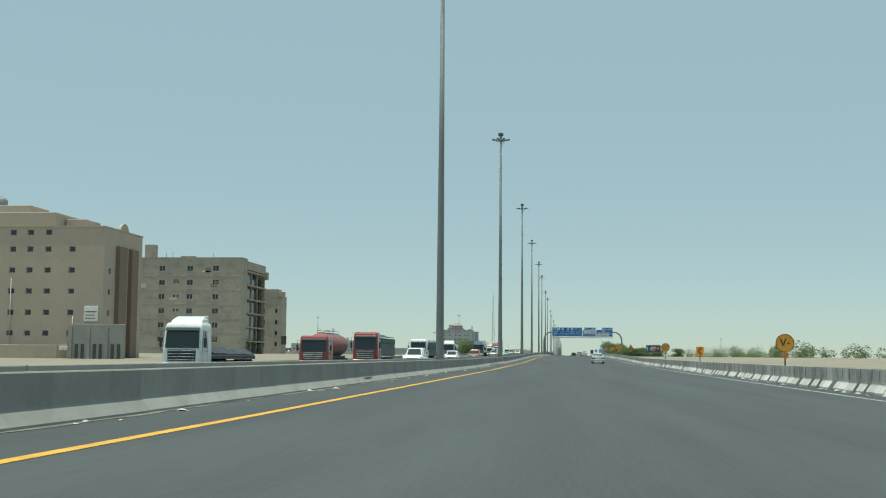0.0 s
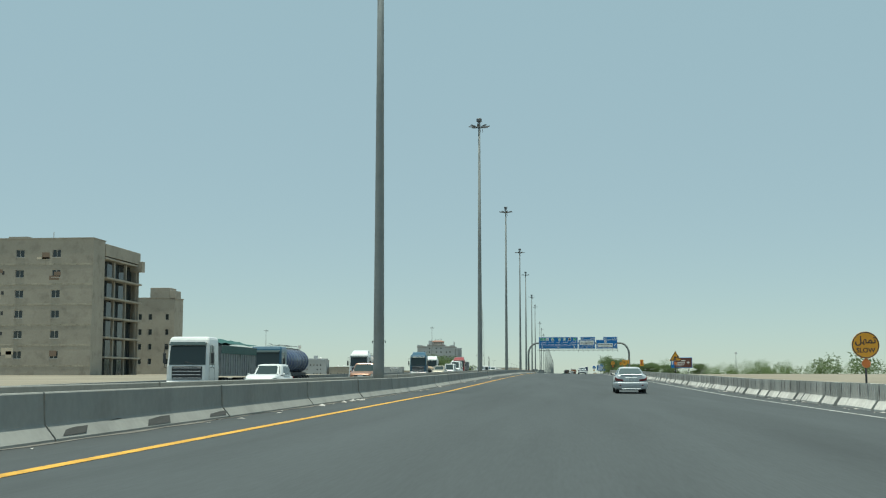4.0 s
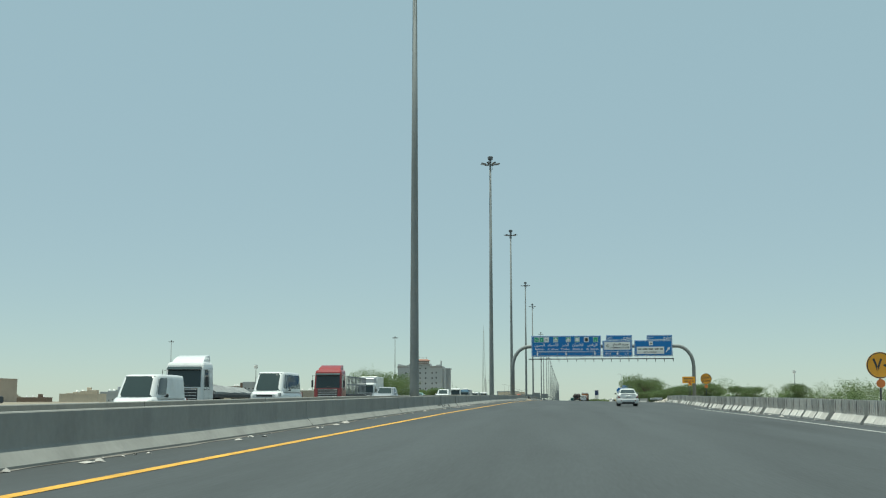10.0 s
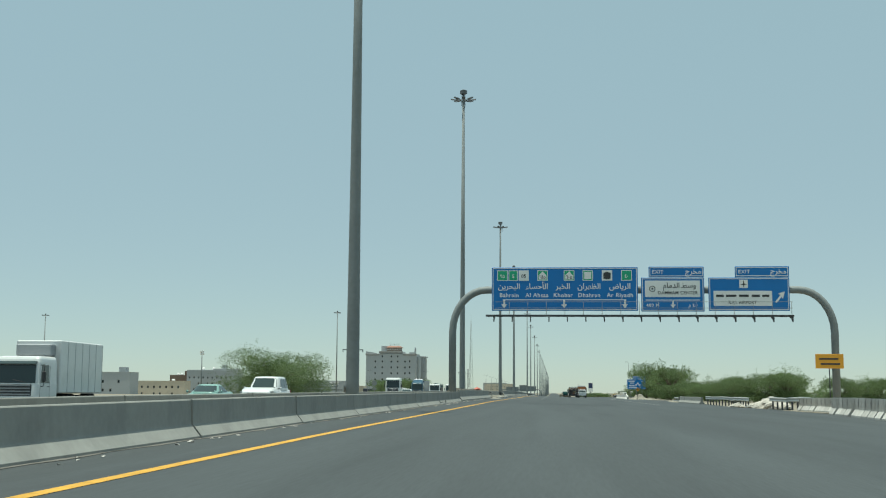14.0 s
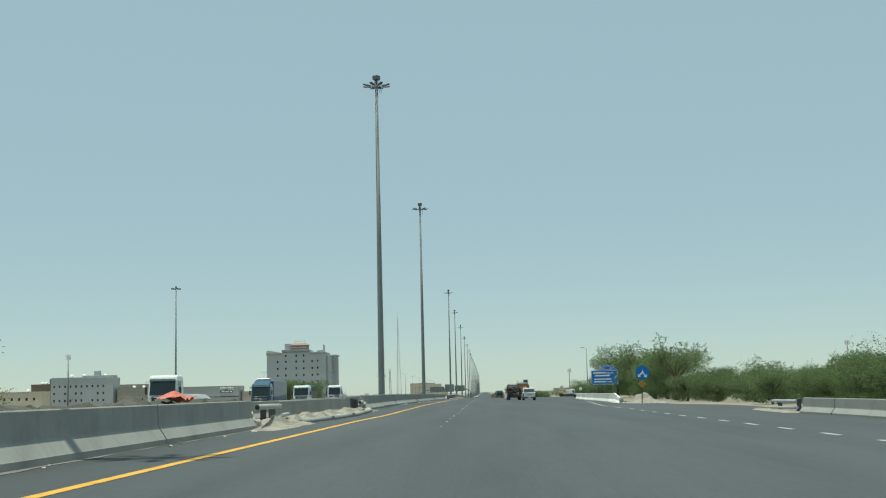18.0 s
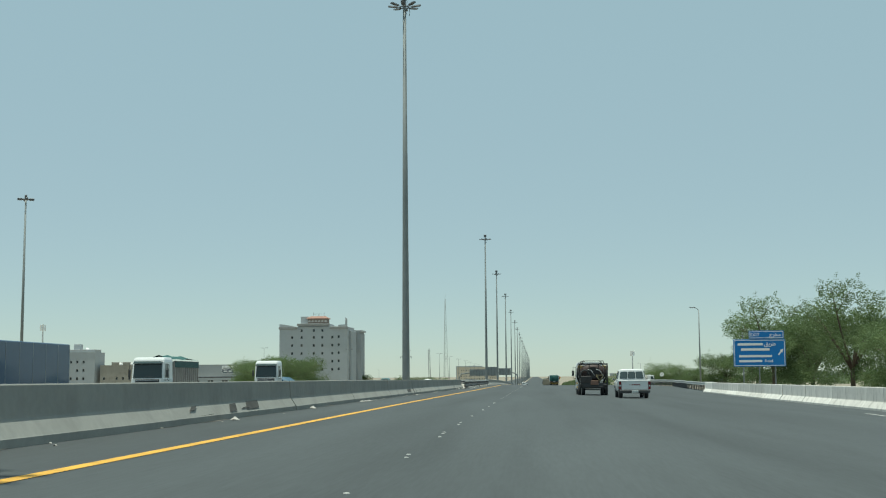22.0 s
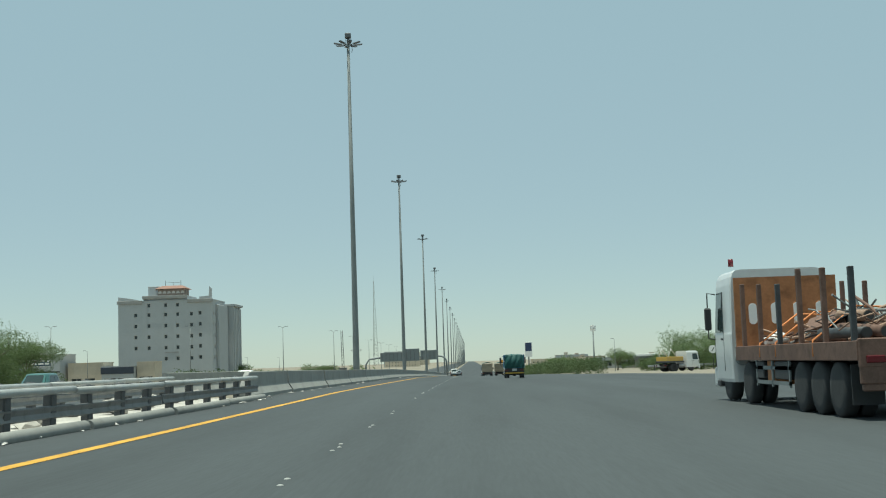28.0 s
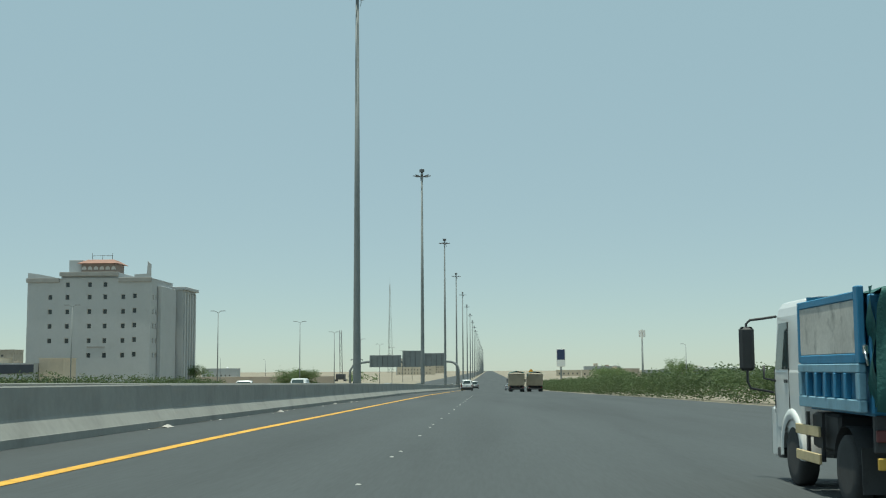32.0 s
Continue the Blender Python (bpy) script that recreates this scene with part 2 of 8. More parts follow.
# ---- lie of the land ----
RISE_Y = [-400, -50, 20, 90, 160, 230, 300, 370, 440, 510, 580, 650, 720, 790, 860, 930, 1000, 1070, 1140, 1300, 4000]
RISE_Z = [-0.09, -0.09, -0.12, -0.02, 0.25, 0.83, 1.34, 1.69, 1.84, 1.82, 1.64, 1.4, 1.21, 0.72, -0.07, -1.03, -2.02, -2.75, -3.02, -3.0, -3.0]


def zr(y):
    """Height of the road at y."""
    return float(np.interp(y, RISE_Y, RISE_Z))


def zx(x, y):
    """Height of the ground at x, y: the road falls from the median to the middle lane, and the oncoming road the other way."""
    fall = float(np.interp(y, [500, 530], [0.016, 0.024]))
    exit_fall = float(np.interp(y, [400, 450, 500, 530, 640, 700], [0.0, 0.026, 0.026, 0.016, 0.01, 0.0]))
    return zr(y) + float(np.interp(x, [-45, -30, -11.3, -10.7, -9.2, 4, 18, 30, 60], [0.0, -0.3, 0.0, fall * 13.2, fall * 13.2, 0.0, -14 * exit_fall, -14 * exit_fall, 0.0]))


def on_road(x, y, h=0.0, turn=0.0):
    return pose(x, y, zx(x, y) + h, 0, 0, turn)


# ---- ground and roads ----
def strip(xs_of_y, ys, h):
    """A sheet over the road's rise: for each y, the left and right edge."""
    s = Shape()
    rings = [[(x, y, zx(x, y) + h) for x in xs_of_y(y)] for y in ys]
    return s.loft(rings, caps=False, closed=False)


GROUND_Y = [-400, -150] + list(range(-60, 1320, 20)) + [1400, 1700, 2200, 3000, 4800]
GROUND_X = (-3500, -900, -300, -120, -45, -30, -20, -11.3, -10.7, -9.2, 4, 10, 18, 30, 60, 120, 300, 900, 3500)
whole("ground", strip(lambda y: GROUND_X, GROUND_Y, -0.08), SAND, "pale dusty desert ground beside the highway", "ground", kind="structure")

EDGE_Y = [-400, 330, 440, 500, 528, 540, 640, 690, 760, 822, 900, 4800]
EDGE_X = [10.6, 10.6, 15.2, 17.6, 18.5, 15.0, 16.5, 18.5, 18.5, 12.6, 10.2, 10.2]


def road_edge(y):
    return float(np.interp(y, EDGE_Y, EDGE_X))


ROAD_Y = list(range(-400, 1400, 10)) + [1600, 2000, 3000, 4500]
whole("road", strip(lambda y: (-7.45, -2, 4, road_edge(y)), ROAD_Y, 0.0), ASPHALT, "dark grey asphalt carriageway, faintly worn along the wheel tracks", "road", kind="structure")
whole("opposite_road", strip(lambda y: (-29.5, -22, -16, -11.3), ROAD_Y, 0.0), ASPHALT, "dark grey asphalt carriageway of the oncoming traffic", "road", kind="structure")


def line_x(y):
    """The yellow edge line swings out a little at the gap and past the bridge rail."""
    return float(np.interp(y, [0, 89, 260, 340, 406, 437, 470, 486, 494, 515, 540, 655, 690, 735, 790], [-5.42, -5.49, -5.6, -5.5, -5.33, -5.28, -5.22, -5.18, -4.97, -4.95, -5.08, -5.12, -5.0, -5.24, -5.12]))


whole("yellow_line", strip(lambda y: (line_x(y) - 0.095, line_x(y) + 0.095), [y for y in range(-40, 1240, 4)], 0.006), YELLOW_LINE, "continuous yellow line painted along the median side of the asphalt", "road marking", kind="structure")
whole("white_edge_line", strip(lambda y: (8.85, 9.0), range(-40, 331, 10), 0.006), WHITE_LINE, "worn white edge line beside the concrete blocks", "road marking", kind="structure")
dash = Shape().box(-0.07, 0.07, 0, 1.7, 0, 0.006).mesh("dash", WHITE_LINE)
dashes = thing("exit_lane_dashes", pose(0, 0, 0), "short worn white dashes marking the exit lane", "road marking", kind="structure")
whole("gore_line", strip(lambda y: (8.5 + 0.06 * max(0, y - 530) - 0.07, 8.5 + 0.06 * max(0, y - 530) + 0.07), range(517, 575, 3), 0.006), WHITE_LINE, "solid worn white line before the exit gore", "road marking", kind="structure")
for i in range(15):
    y = 446 + i * 4.6
    o = new("dash", dash)
    o.matrix_basis = on_road(8.5, y, 0.003)
    o.parent = dashes
stud = Shape().loft([[(math.cos(a) * r, math.sin(a) * r, z) for a in [k * math.pi / 4 for k in range(8)]] for r, z in ((0.034, 0), (0.03, 0.008), (0.014, 0.012))]).mesh("stud", mat("dusty_stud", (0.42, 0.42, 0.4), 0.7, vary=0.15))
studs = thing("lane_studs", pose(0, 0, 0), "small white ceramic studs marking the lanes, some missing", "road marking", kind="structure")
rng = random.Random(5)
for i in range(290):
    y = 470 + (i // 4) * 5.6 + (i % 4) * 0.62
    if rng.random() < 0.42:
        o = new("stud", stud)
        o.matrix_basis = on_road(-1.7 + rng.uniform(-0.03, 0.03), y, 0.002)
        o.parent = studs


# ---- median barriers ----
def barrier_profile(toe=0.08, knee=0.33, top=0.86):
    """Foot, sloping toe and steep upper face; where the asphalt was laid higher the toe is half buried."""
    right = [(0.29, -0.1), (0.29, toe), (0.28, toe + 0.012), (0.115, knee - 0.015), (0.108, knee + 0.02), (0.088, top - 0.02), (0.074, top)]
    return [(-x, z) for x, z in right] + [(x, z) for x, z in reversed(right)]


BURIED = (0.04, 0.27, 0.745)


def run_of_blocks(name, label, x_of_y, y0, y1, step, mesh, piece, wobble=0.0, seed=1, scale_h=1.0):
    top = thing(name, pose(0, 0, 0), label, "barrier", kind="structure")
    r = random.Random(seed)
    y = y0
    while y < y1 - 0.1:
        e = y + step
        o = new(piece, mesh)
        pitch = math.degrees(math.atan2(zr(e) - zr(y), step))
        yaw = -math.degrees(math.atan2(x_of_y(e) - x_of_y(y), step))
        o.matrix_basis = pose(x_of_y(y) + r.uniform(-1, 1) * wobble, y + 0.5 * step, zx(x_of_y(y + 0.5 * step), y + 0.5 * step), pitch, r.uniform(-1, 1) * wobble * 20, yaw + r.uniform(-1, 1) * wobble * 22)
        o.parent = top
        y = e
    return top


BLOCK_96 = Shape().prism(barrier_profile(*BURIED), "y", -4.785, 4.785).mesh("barrier_block", CONCRETE)
BLOCK_12 = Shape().prism(barrier_profile(*BURIED), "y", -5.985, 5.985).mesh("barrier_block", CONCRETE)
TALL_12 = Shape().prism(barrier_profile(0.12, 0.4, 0.87), "y", -5.985, 5.985).mesh("barrier_block", CONCRETE)
BLOCK_56 = Shape().prism(barrier_profile(0.1, 0.34, 0.78), "y", -2.79, 2.79).mesh("barrier_block", CONCRETE)
BLOCK_106 = Shape().prism(barrier_profile(0.12, 0.4, 0.87), "y", -5.285, 5.285).mesh("barrier_block", CONCRETE)
BLOCK_112 = Shape().prism(barrier_profile(0.08, 0.3, 0.8), "y", -5.62, 5.62).mesh("barrier_block", CONCRETE)
BLOCK_124 = Shape().prism(barrier_profile(0.12, 0.4, 0.87), "y", -5.965, 5.965).mesh("barrier_block", CONCRETE)
BLOCK_8 = Shape().prism(barrier_profile(0.12, 0.4, 0.87), "y", -4.08, 4.08).loft([[(x, y, z * k) for x, z in barrier_profile(0.12, 0.4, 0.87)] for y, k in ((-4.08, 1.0), (-4.7, 0.7), (-5.0, 0.25))]).mesh("barrier_block", CONCRETE)
BARRIER_X, BARRIER_X2 = -7.53, -7.39
run_of_blocks("median_barrier", "grey cast concrete crash barrier with dirty joints", lambda y: BARRIER_X, -37.4, 433.0, 9.6, BLOCK_96, "barrier_block", 0.012, 2)
run_of_blocks("median_barrier", "newer grey concrete crash barrier ending in a broken face", lambda y: BARRIER_X, 433.0, 475.4, 10.6, BLOCK_106, "barrier_block", 0.008, 12)
run_of_blocks("median_barrier", "grey concrete crash barrier set back behind a rounded kerb", lambda y: BARRIER_X - 0.3, 482.2, 504.7, 11.25, BLOCK_112, "barrier_block", 0.02, 3)
run_of_blocks("median_barrier", "grey concrete crash barrier before the bridge", lambda y: BARRIER_X2, 508.2, 651.8, 11.967, BLOCK_124, "barrier_block", 0.012, 4)
run_of_blocks("median_barrier", "grey concrete crash barrier beyond the bridge", lambda y: BARRIER_X2, 721.4, 1105.4, 12, TALL_12, "barrier_block", 0.012, 5)
run_of_blocks("median_barrier", "grey concrete barrier end with a broken joint", lambda y: BARRIER_X2, 713.0, 721.2, 8.2, BLOCK_8, "barrier_block", 0.01, 15)
run_of_blocks("opposite_median_barrier", "grey concrete crash barrier of the oncoming carriageway", lambda y: -10.4, -26, 646, 12, BLOCK_12, "barrier_block", 0.012, 6)
run_of_blocks("opposite_median_barrier", "grey concrete crash barrier of the oncoming carriageway", lambda y: -10.4, 714, 1098, 12, TALL_12, "barrier_block", 0.012, 7)
run_of_blocks("outer_barrier", "low grey concrete barrier outside the oncoming lanes", lambda y: -29.9, 20, 660, 12, BLOCK_12, "barrier_block", 0.02, 8)

# rounded kerb in front of the set-back barrier and under the bridge rail
KERB = Shape().tube([(0, -2.97, 0.05), (0, 2.97, 0.05)], 0.115, 12).mesh("kerb_pipe", CONCRETE)
run_of_blocks("kerb", "rounded grey concrete kerb pieces, knocked out of line", lambda y: float(np.interp(y, [481, 486, 493, 505], [-6.75, -6.5, -6.4, -6.72])), 481.4, 505.4, 6, KERB, "kerb_pipe", 0.05, 9)
run_of_blocks("kerb", "rounded grey concrete kerb under the bridge rail", lambda y: -6.68, 652, 712, 6, KERB, "kerb_pipe", 0.04, 10)


RUST_BAR = mat("rusty_bar", (0.2, 0.1, 0.06), 0.9, vary=0.25, scale=3)
BEAM_GREY = mat("dull_grey_beam", (0.17, 0.175, 0.175), 0.6, 0.2, vary=0.2, scale=1.5, stain=0.3)


def bridge_rail(x, y0, y1, label, seed):
    """Posts with a round top pipe and a flat middle beam."""
    top = thing("bridge_rail", pose(0, 0, 0), label, "guard rail", kind="structure")
    r = random.Random(seed)
    post = Shape().bevel_box(-0.09, 0.06, -0.14, 0.14, 0.0, 0.77, 0.02).mesh("post", STEEL_DARK)
    pipe = Shape().tube([(0.1, -3.0, 0), (0.1, 3.0, 0)], 0.066, 12).mesh("top_pipe", RAIL_STEEL)
    beam = Shape().prism([(0.07, -0.11), (0.11, -0.085), (0.08, 0.0), (0.11, 0.085), (0.07, 0.11), (0.05, 0.0)], "y", -2.99, 2.99).mesh("middle_beam", BEAM_GREY)
    y = y0
    while y < y1:
        for nm, me, h in (("top_pipe", pipe, 0.69), ("middle_beam", beam, 0.34)):
            o = new(nm, me)
            o.matrix_basis = pose(x + r.uniform(-0.03, 0.03), y + 3, zx(x, y + 3) + h + r.uniform(-0.02, 0.02), math.degrees(math.atan2(zr(y + 6) - zr(y), 6)), 0, r.uniform(-0.4, 0.4))
            o.parent = top
        for k in range(3):
            o = new("post", post)
            o.matrix_basis = on_road(x, y + 1 + 2 * k, 0, 0) @ pose(0, 0, 0, r.uniform(-2, 2), r.uniform(-2, 2), 0)
            o.parent = top
        y += 6
    return top


whole("median_fill", strip(lambda y: (-10.6, -9.2, -6.85), range(648, 713, 2), 0.03), RUBBLE_PALE, "pale rubble and sand between the two bridge rails", "ground", kind="structure")
bridge_rail(-6.95, 652, 712, "weathered steel bridge rail, round pipe on dark posts, dented", 3)
bridge_rail(-10.2, 648, 714, "weathered steel bridge rail of the oncoming carriageway", 4)

# broken rails, sand and rubble where the barrier steps back
def lumpy_sheet(x0, x1, nx, y0, y1, ny, height, seed, rough=0.4):
    """A sheet of earth lying on the ground: height(u, v) over its width and length, broken up by lumps."""
    q = random.Random(seed)
    ph = [(q.uniform(1, 3.5), q.uniform(0.6, 2.4), q.uniform(0, 6.3)) for _ in range(5)]
    rings = []
    for j in range(ny + 1):
        v = j / ny
        y = y0 + (y1 - y0) * v
        row = []
        for i in range(nx + 1):
            u = i / nx
            x = x0 + (x1 - x0) * u
            n = sum(math.sin(a * x + b * y + c) for a, b, c in ph) / 5 + q.uniform(-0.5, 0.5)
            edge = min(1.0, 6 * min(u, 1 - u)) * min(1.0, 12 * min(v, 1 - v))
            row.append((x + q.uniform(-0.05, 0.05), y, zx(x, y) - 0.02 + max(0.0, height(u, v) * edge * (1 + rough * n))))
        rings.append(row)
    return Shape().loft(rings, caps=False, closed=False)


whole("gap_fill", lumpy_sheet(-9.8, -6.72, 12, 475.6, 508.0, 70, lambda u, v: 0.08 + 0.1 * math.exp(-((u - 0.8) / 0.18) ** 2) * 1.6, 61, 0.7), GAP_SAND, "sand and crumbled concrete in the gap of the median barrier", "ground", kind="structure")
whole("sand_spill", lumpy_sheet(-7.3, -6.3, 8, 473.6, 482.4, 26, lambda u, v: 0.1 * (1 - 0.7 * u), 62, 0.7), GAP_SAND, "pale sand and crumbs spilled from the barrier gap onto the asphalt", "sand", kind="structure")
whole("sand_spill", lumpy_sheet(-7.4, -6.4, 7, 503.6, 511.5, 22, lambda u, v: 0.08 * (1 - 0.6 * u) * (1 - 0.6 * v), 63, 0.8), GAP_SAND, "pale sand and crumbs at the broken barrier end", "sand", kind="structure")
EARTH = mat("dark_earth", (0.085, 0.08, 0.065), 0.95, vary=0.3, scale=1.2, bump=0.5, stain=0.3)
whole("earth_bank", lumpy_sheet(-9.95, -7.9, 8, 444, 481, 110, lambda u, v: 0.84, 64, 0.26), EARTH, "dark broken earth dumped between the two barriers", "earth", kind="structure")


def stub_post(parent, x, y, h, tilt, turn):
    part("post", Shape().bevel_box(-0.1, 0.1, -0.05, 0.05, 0.0, h, 0.015).bevel_box(-0.1, 0.1, 0.1, 0.16, 0.0, h, 0.012).box(-0.03, 0.03, 0.05, 0.1, 0, h - 0.02), STEEL_DARK, parent, at=pose(x, y, 0, tilt, 0.5 * tilt, turn))


stub = thing("broken_rail", on_road(-7.4, 475.6), "broken stub of round pale pipe before two dark rail posts", "guard rail")
part("pipe", Shape().tube([(0.12, -0.1, 0.66), (0.05, 2.4, 0.66), (-0.02, 4.8, 0.645)], 0.085, 14), RAIL_STEEL, stub, "pale dented steel pipe")
# the pipe is solid: a black disc paints the shade inside its mouth
part("pipe_mouth", Shape().tube([(0.12, -0.115, 0.66), (0.12, -0.09, 0.66)], 0.07, 12), BLACK, stub)
stub_post(stub, -0.35, 3.4, 0.62, 2, 10)
stub_post(stub, -0.38, 5.2, 0.6, -3, -6)
part("lower_pipe", Shape().tube([(0.1, 2.6, 0.3), (0.0, 6.4, 0.34)], 0.07, 10), RAIL_STEEL, stub)
stub = thing("broken_rail", on_road(-7.6, 505.0), "torn rail end of dark posts and stacked round pipes", "guard rail")
for x, y, h, tilt, turn in ((-0.1, 0.1, 0.76, 1, 70), (0.16, 0.9, 0.7, -2, 80), (-0.5, 1.6, 0.72, 3, 60), (-0.2, 2.7, 0.74, 2, 85)):
    stub_post(stub, x, y, h, tilt, turn)
part("pipe", Shape().tube([(0.3, 1.1, 0.5), (0.22, 3.2, 0.53)], 0.09, 14), RAIL_STEEL, stub, "pale dented steel pipe")
# black disc again for the dark hollow of the pipe end
part("pipe_mouth", Shape().tube([(0.302, 1.085, 0.5), (0.302, 1.11, 0.5)], 0.075, 12), BLACK, stub)
part("lower_pipe", Shape().tube([(0.26, 1.8, 0.3), (0.2, 3.2, 0.3)], 0.08, 12), RAIL_STEEL, stub)
part("fallen_pipe", Shape().tube([(0.75, -1.4, 0.12), (0.45, 1.2, 0.1)], 0.085, 12), RAIL_STEEL, stub)
q = random.Random(66)
for x, y, n, label in ((BARRIER_X + 0.05, 475.45, 9, "crumbled white concrete at the broken barrier end"), (BARRIER_X2 + 0.1, 508.05, 16, "crumbled white concrete at the torn barrier end")):
    crumble = thing("broken_concrete", on_road(x, y), label, "rubble")
    for k in range(n):
        w = q.uniform(0.04, 0.13)
        part("chunk", Shape().loft([[(w * f * q.uniform(0.7, 1.2) * math.cos(a), w * f * q.uniform(0.7, 1.2) * math.sin(a), z * w) for a in [j * math.pi / 3 for j in range(6)]] for f, z in ((0.7, 0), (1, 0.5), (0.8, 1.1), (0.2, 1.4))]), RUBBLE, crumble, at=pose(q.uniform(-0.1, 0.36) * (1 - k / n), q.uniform(-0.22, 0.1), 0.02 + 0.42 * k / n, q.uniform(-30, 30), q.uniform(-30, 30), q.uniform(0, 90)))
cloth = Shape().loft([[(-8.75 + 0.12 * i + q.uniform(-0.04, 0.04), 469.5 + 0.16 * j + q.uniform(-0.05, 0.05), zx(-8.4, 470) + 0.98 + 0.16 * math.sin(i * 0.55) * math.sin(j * 0.5) + q.uniform(-0.04, 0.07)) for i in range(7)] for j in range(9)], caps=False, closed=False)
whole("red_cloth", cloth, mat("faded_red_cloth", (0.5, 0.16, 0.12), 0.9, vary=0.25, scale=4, bump=0.3), "crumpled faded red cloth lying on the earth bank", "cloth")

joint = thing("broken_joint", on_road(BARRIER_X2, 721.3), "crumbled joint of the barrier with bare bars showing", "rubble")
for k in range(4):
    part("bar", Shape().tube([(0.03 * k - 0.05, -0.3, 0.3 + 0.17 * k), (0.06, 0.0, 0.33 + 0.17 * k), (0.02, 0.3, 0.28 + 0.17 * k)], 0.012, 5), RUST_BAR, joint)
for k in range(5):
    part("chunk", Shape().bevel_box(-0.07, 0.07, -0.1, 0.1, 0, 0.1, 0.03), CONCRETE, joint, at=pose(0.05 - 0.02 * k, 0.12 - 0.06 * k, 0.16 * k, 9 * k, 14 - 9 * k, 31 * k))

# ---- whitewashed blocks along the works on the outer side ----
WORK_BLOCK = Shape().prism([(-0.32, 0.0), (-0.32, 0.07), (-0.14, 0.33), (-0.1, 0.84), (0.1, 0.84), (0.14, 0.33), (0.32, 0.07), (0.32, 0.0)], "y", -0.6, 0.6)
for k in range(5):
    WORK_BLOCK.box(-0.165, -0.1, -0.57 + 0.26 * k, -0.47 + 0.26 * k, 0.36, 0.85)
WORK_BLOCK = WORK_BLOCK.mesh("barrier_block", mat("dirty_whitewash", (0.52, 0.505, 0.47), 0.9, vary=0.22, scale=1.4, bump=0.25, stain=0.5, each=0.16, stretch=(1, 1, 0.4)))
run_of_blocks("works_barrier", "whitewashed concrete blocks in a crooked row beside the works", lambda y: float(np.interp(y, EDGE_Y, EDGE_X)) + 0.15 - 0.3, 26, 404, 1.31, WORK_BLOCK, "barrier_block", 0.09, 11)


# ---- high mast lamps ----
def mast(m, label):
    top = thing("high_mast_lamp", m, label, "lamp post", "high mast lamps in the median")
    n = 14
    part("shaft", Shape().tube([(0, 0, 0), (0, 0, 1.2), (0, 0, 15), (0, 0, 29.95)], [0.285, 0.28, 0.2, 0.12], n), GALV, top)
    part("base_plate", Shape().tube([(0, 0, 0), (0, 0, 0.05)], 0.5, 12, False), GALV, top)
    part("ladder_bracket", Shape().box(-0.44, 0.44, -0.02, 0.02, 2.56, 2.6).box(-0.44, -0.41, -0.02, 0.02, 2.48, 2.6).box(0.41, 0.44, -0.02, 0.02, 2.48, 2.6), GALV, top)
    part("winch_head", Shape().bevel_box(-0.27, 0.27, -0.27, 0.27, 30.38, 30.82, 0.05).tube([(0, 0, 29.85), (0, 0, 30.42)], 0.11, 8).tube([(-0.2, 0, 29.65), (-0.2, 0, 30.35)], 0.02, 5).tube([(0.2, 0, 29.65), (0.2, 0, 30.35)], 0.02, 5), LAMP, top)
    part("ring", Shape().tube([(0.34 * math.cos(a), 0.34 * math.sin(a), 29.75) for a in [k * math.pi / 6 for k in range(13)]], 0.05, 6), LAMP, top)
    for k in range(8):
        a = k * math.pi / 4 + 0.2
        d = Vector((math.cos(a), math.sin(a), 0))
        w = Vector((-d.y, d.x, 0))
        p, q = d * 0.3 + Vector((0, 0, 29.75)), d * 1.25 + Vector((0, 0, 29.87))
        arm = part("lamp_head", Shape().tube([p, d * 0.6 + Vector((0, 0, 29.79))], 0.03, 6).loft([[c + w * s * hw + Vector((0, 0, dz)) for s, dz in ((-1, -0.04), (1, -0.04), (0.8, 0.05), (-0.8, 0.05))] for c, hw in ((d * 0.55 + Vector((0, 0, 29.78)), 0.1), (d * 0.8 + Vector((0, 0, 29.81)), 0.16), (q, 0.13))]), LAMP, top)
    part("hanging_cable", Shape().tube([(0.3, 0.2, 29.7), (0.36, 0.22, 29.35), (0.3, 0.25, 29.1)], 0.02, 5).tube([(0.0, 0.35, 29.7), (0.05, 0.4, 29.25)], 0.02, 5), BLACK, top)
    return top


POLE_Y = [83.2, 159.2, 238.6, 317.2, 393.0, 458.4, 542.8, 621.0, 776.6, 854.4, 932.8, 1012.6, 1092.0]
POLE_Y += [1092.0 + 78.6 * k for k in range(1, 20)]
POLE_LINE_Y, POLE_LINE_X = [83, 159, 239, 317, 393, 458, 543, 621, 776, 854, 933, 1092, 2600], [-8.83, -8.77, -8.75, -9.0, -8.84, -9.15, -9.2, -9.48, -9.77, -9.95, -9.5, -9.1, -9.1]
first = mast(on_road(-8.83, POLE_Y[0]), "tall galvanised high mast lamp with a ring of floodlights")
for k, y in enumerate(POLE_Y[1:]):
    x = float(np.interp(y, POLE_LINE_Y, POLE_LINE_X))
    ob = copy_thing(first, on_road(x, y, 0, 17 * (k % 5) - 30))
    ob.scale = (1, 1, float(np.interp(y, POLE_LINE_Y[1:12], [0.997, 0.995, 0.993, 0.991, 0.985, 0.945, 0.979, 0.99, 0.997, 1.0, 1.0])))


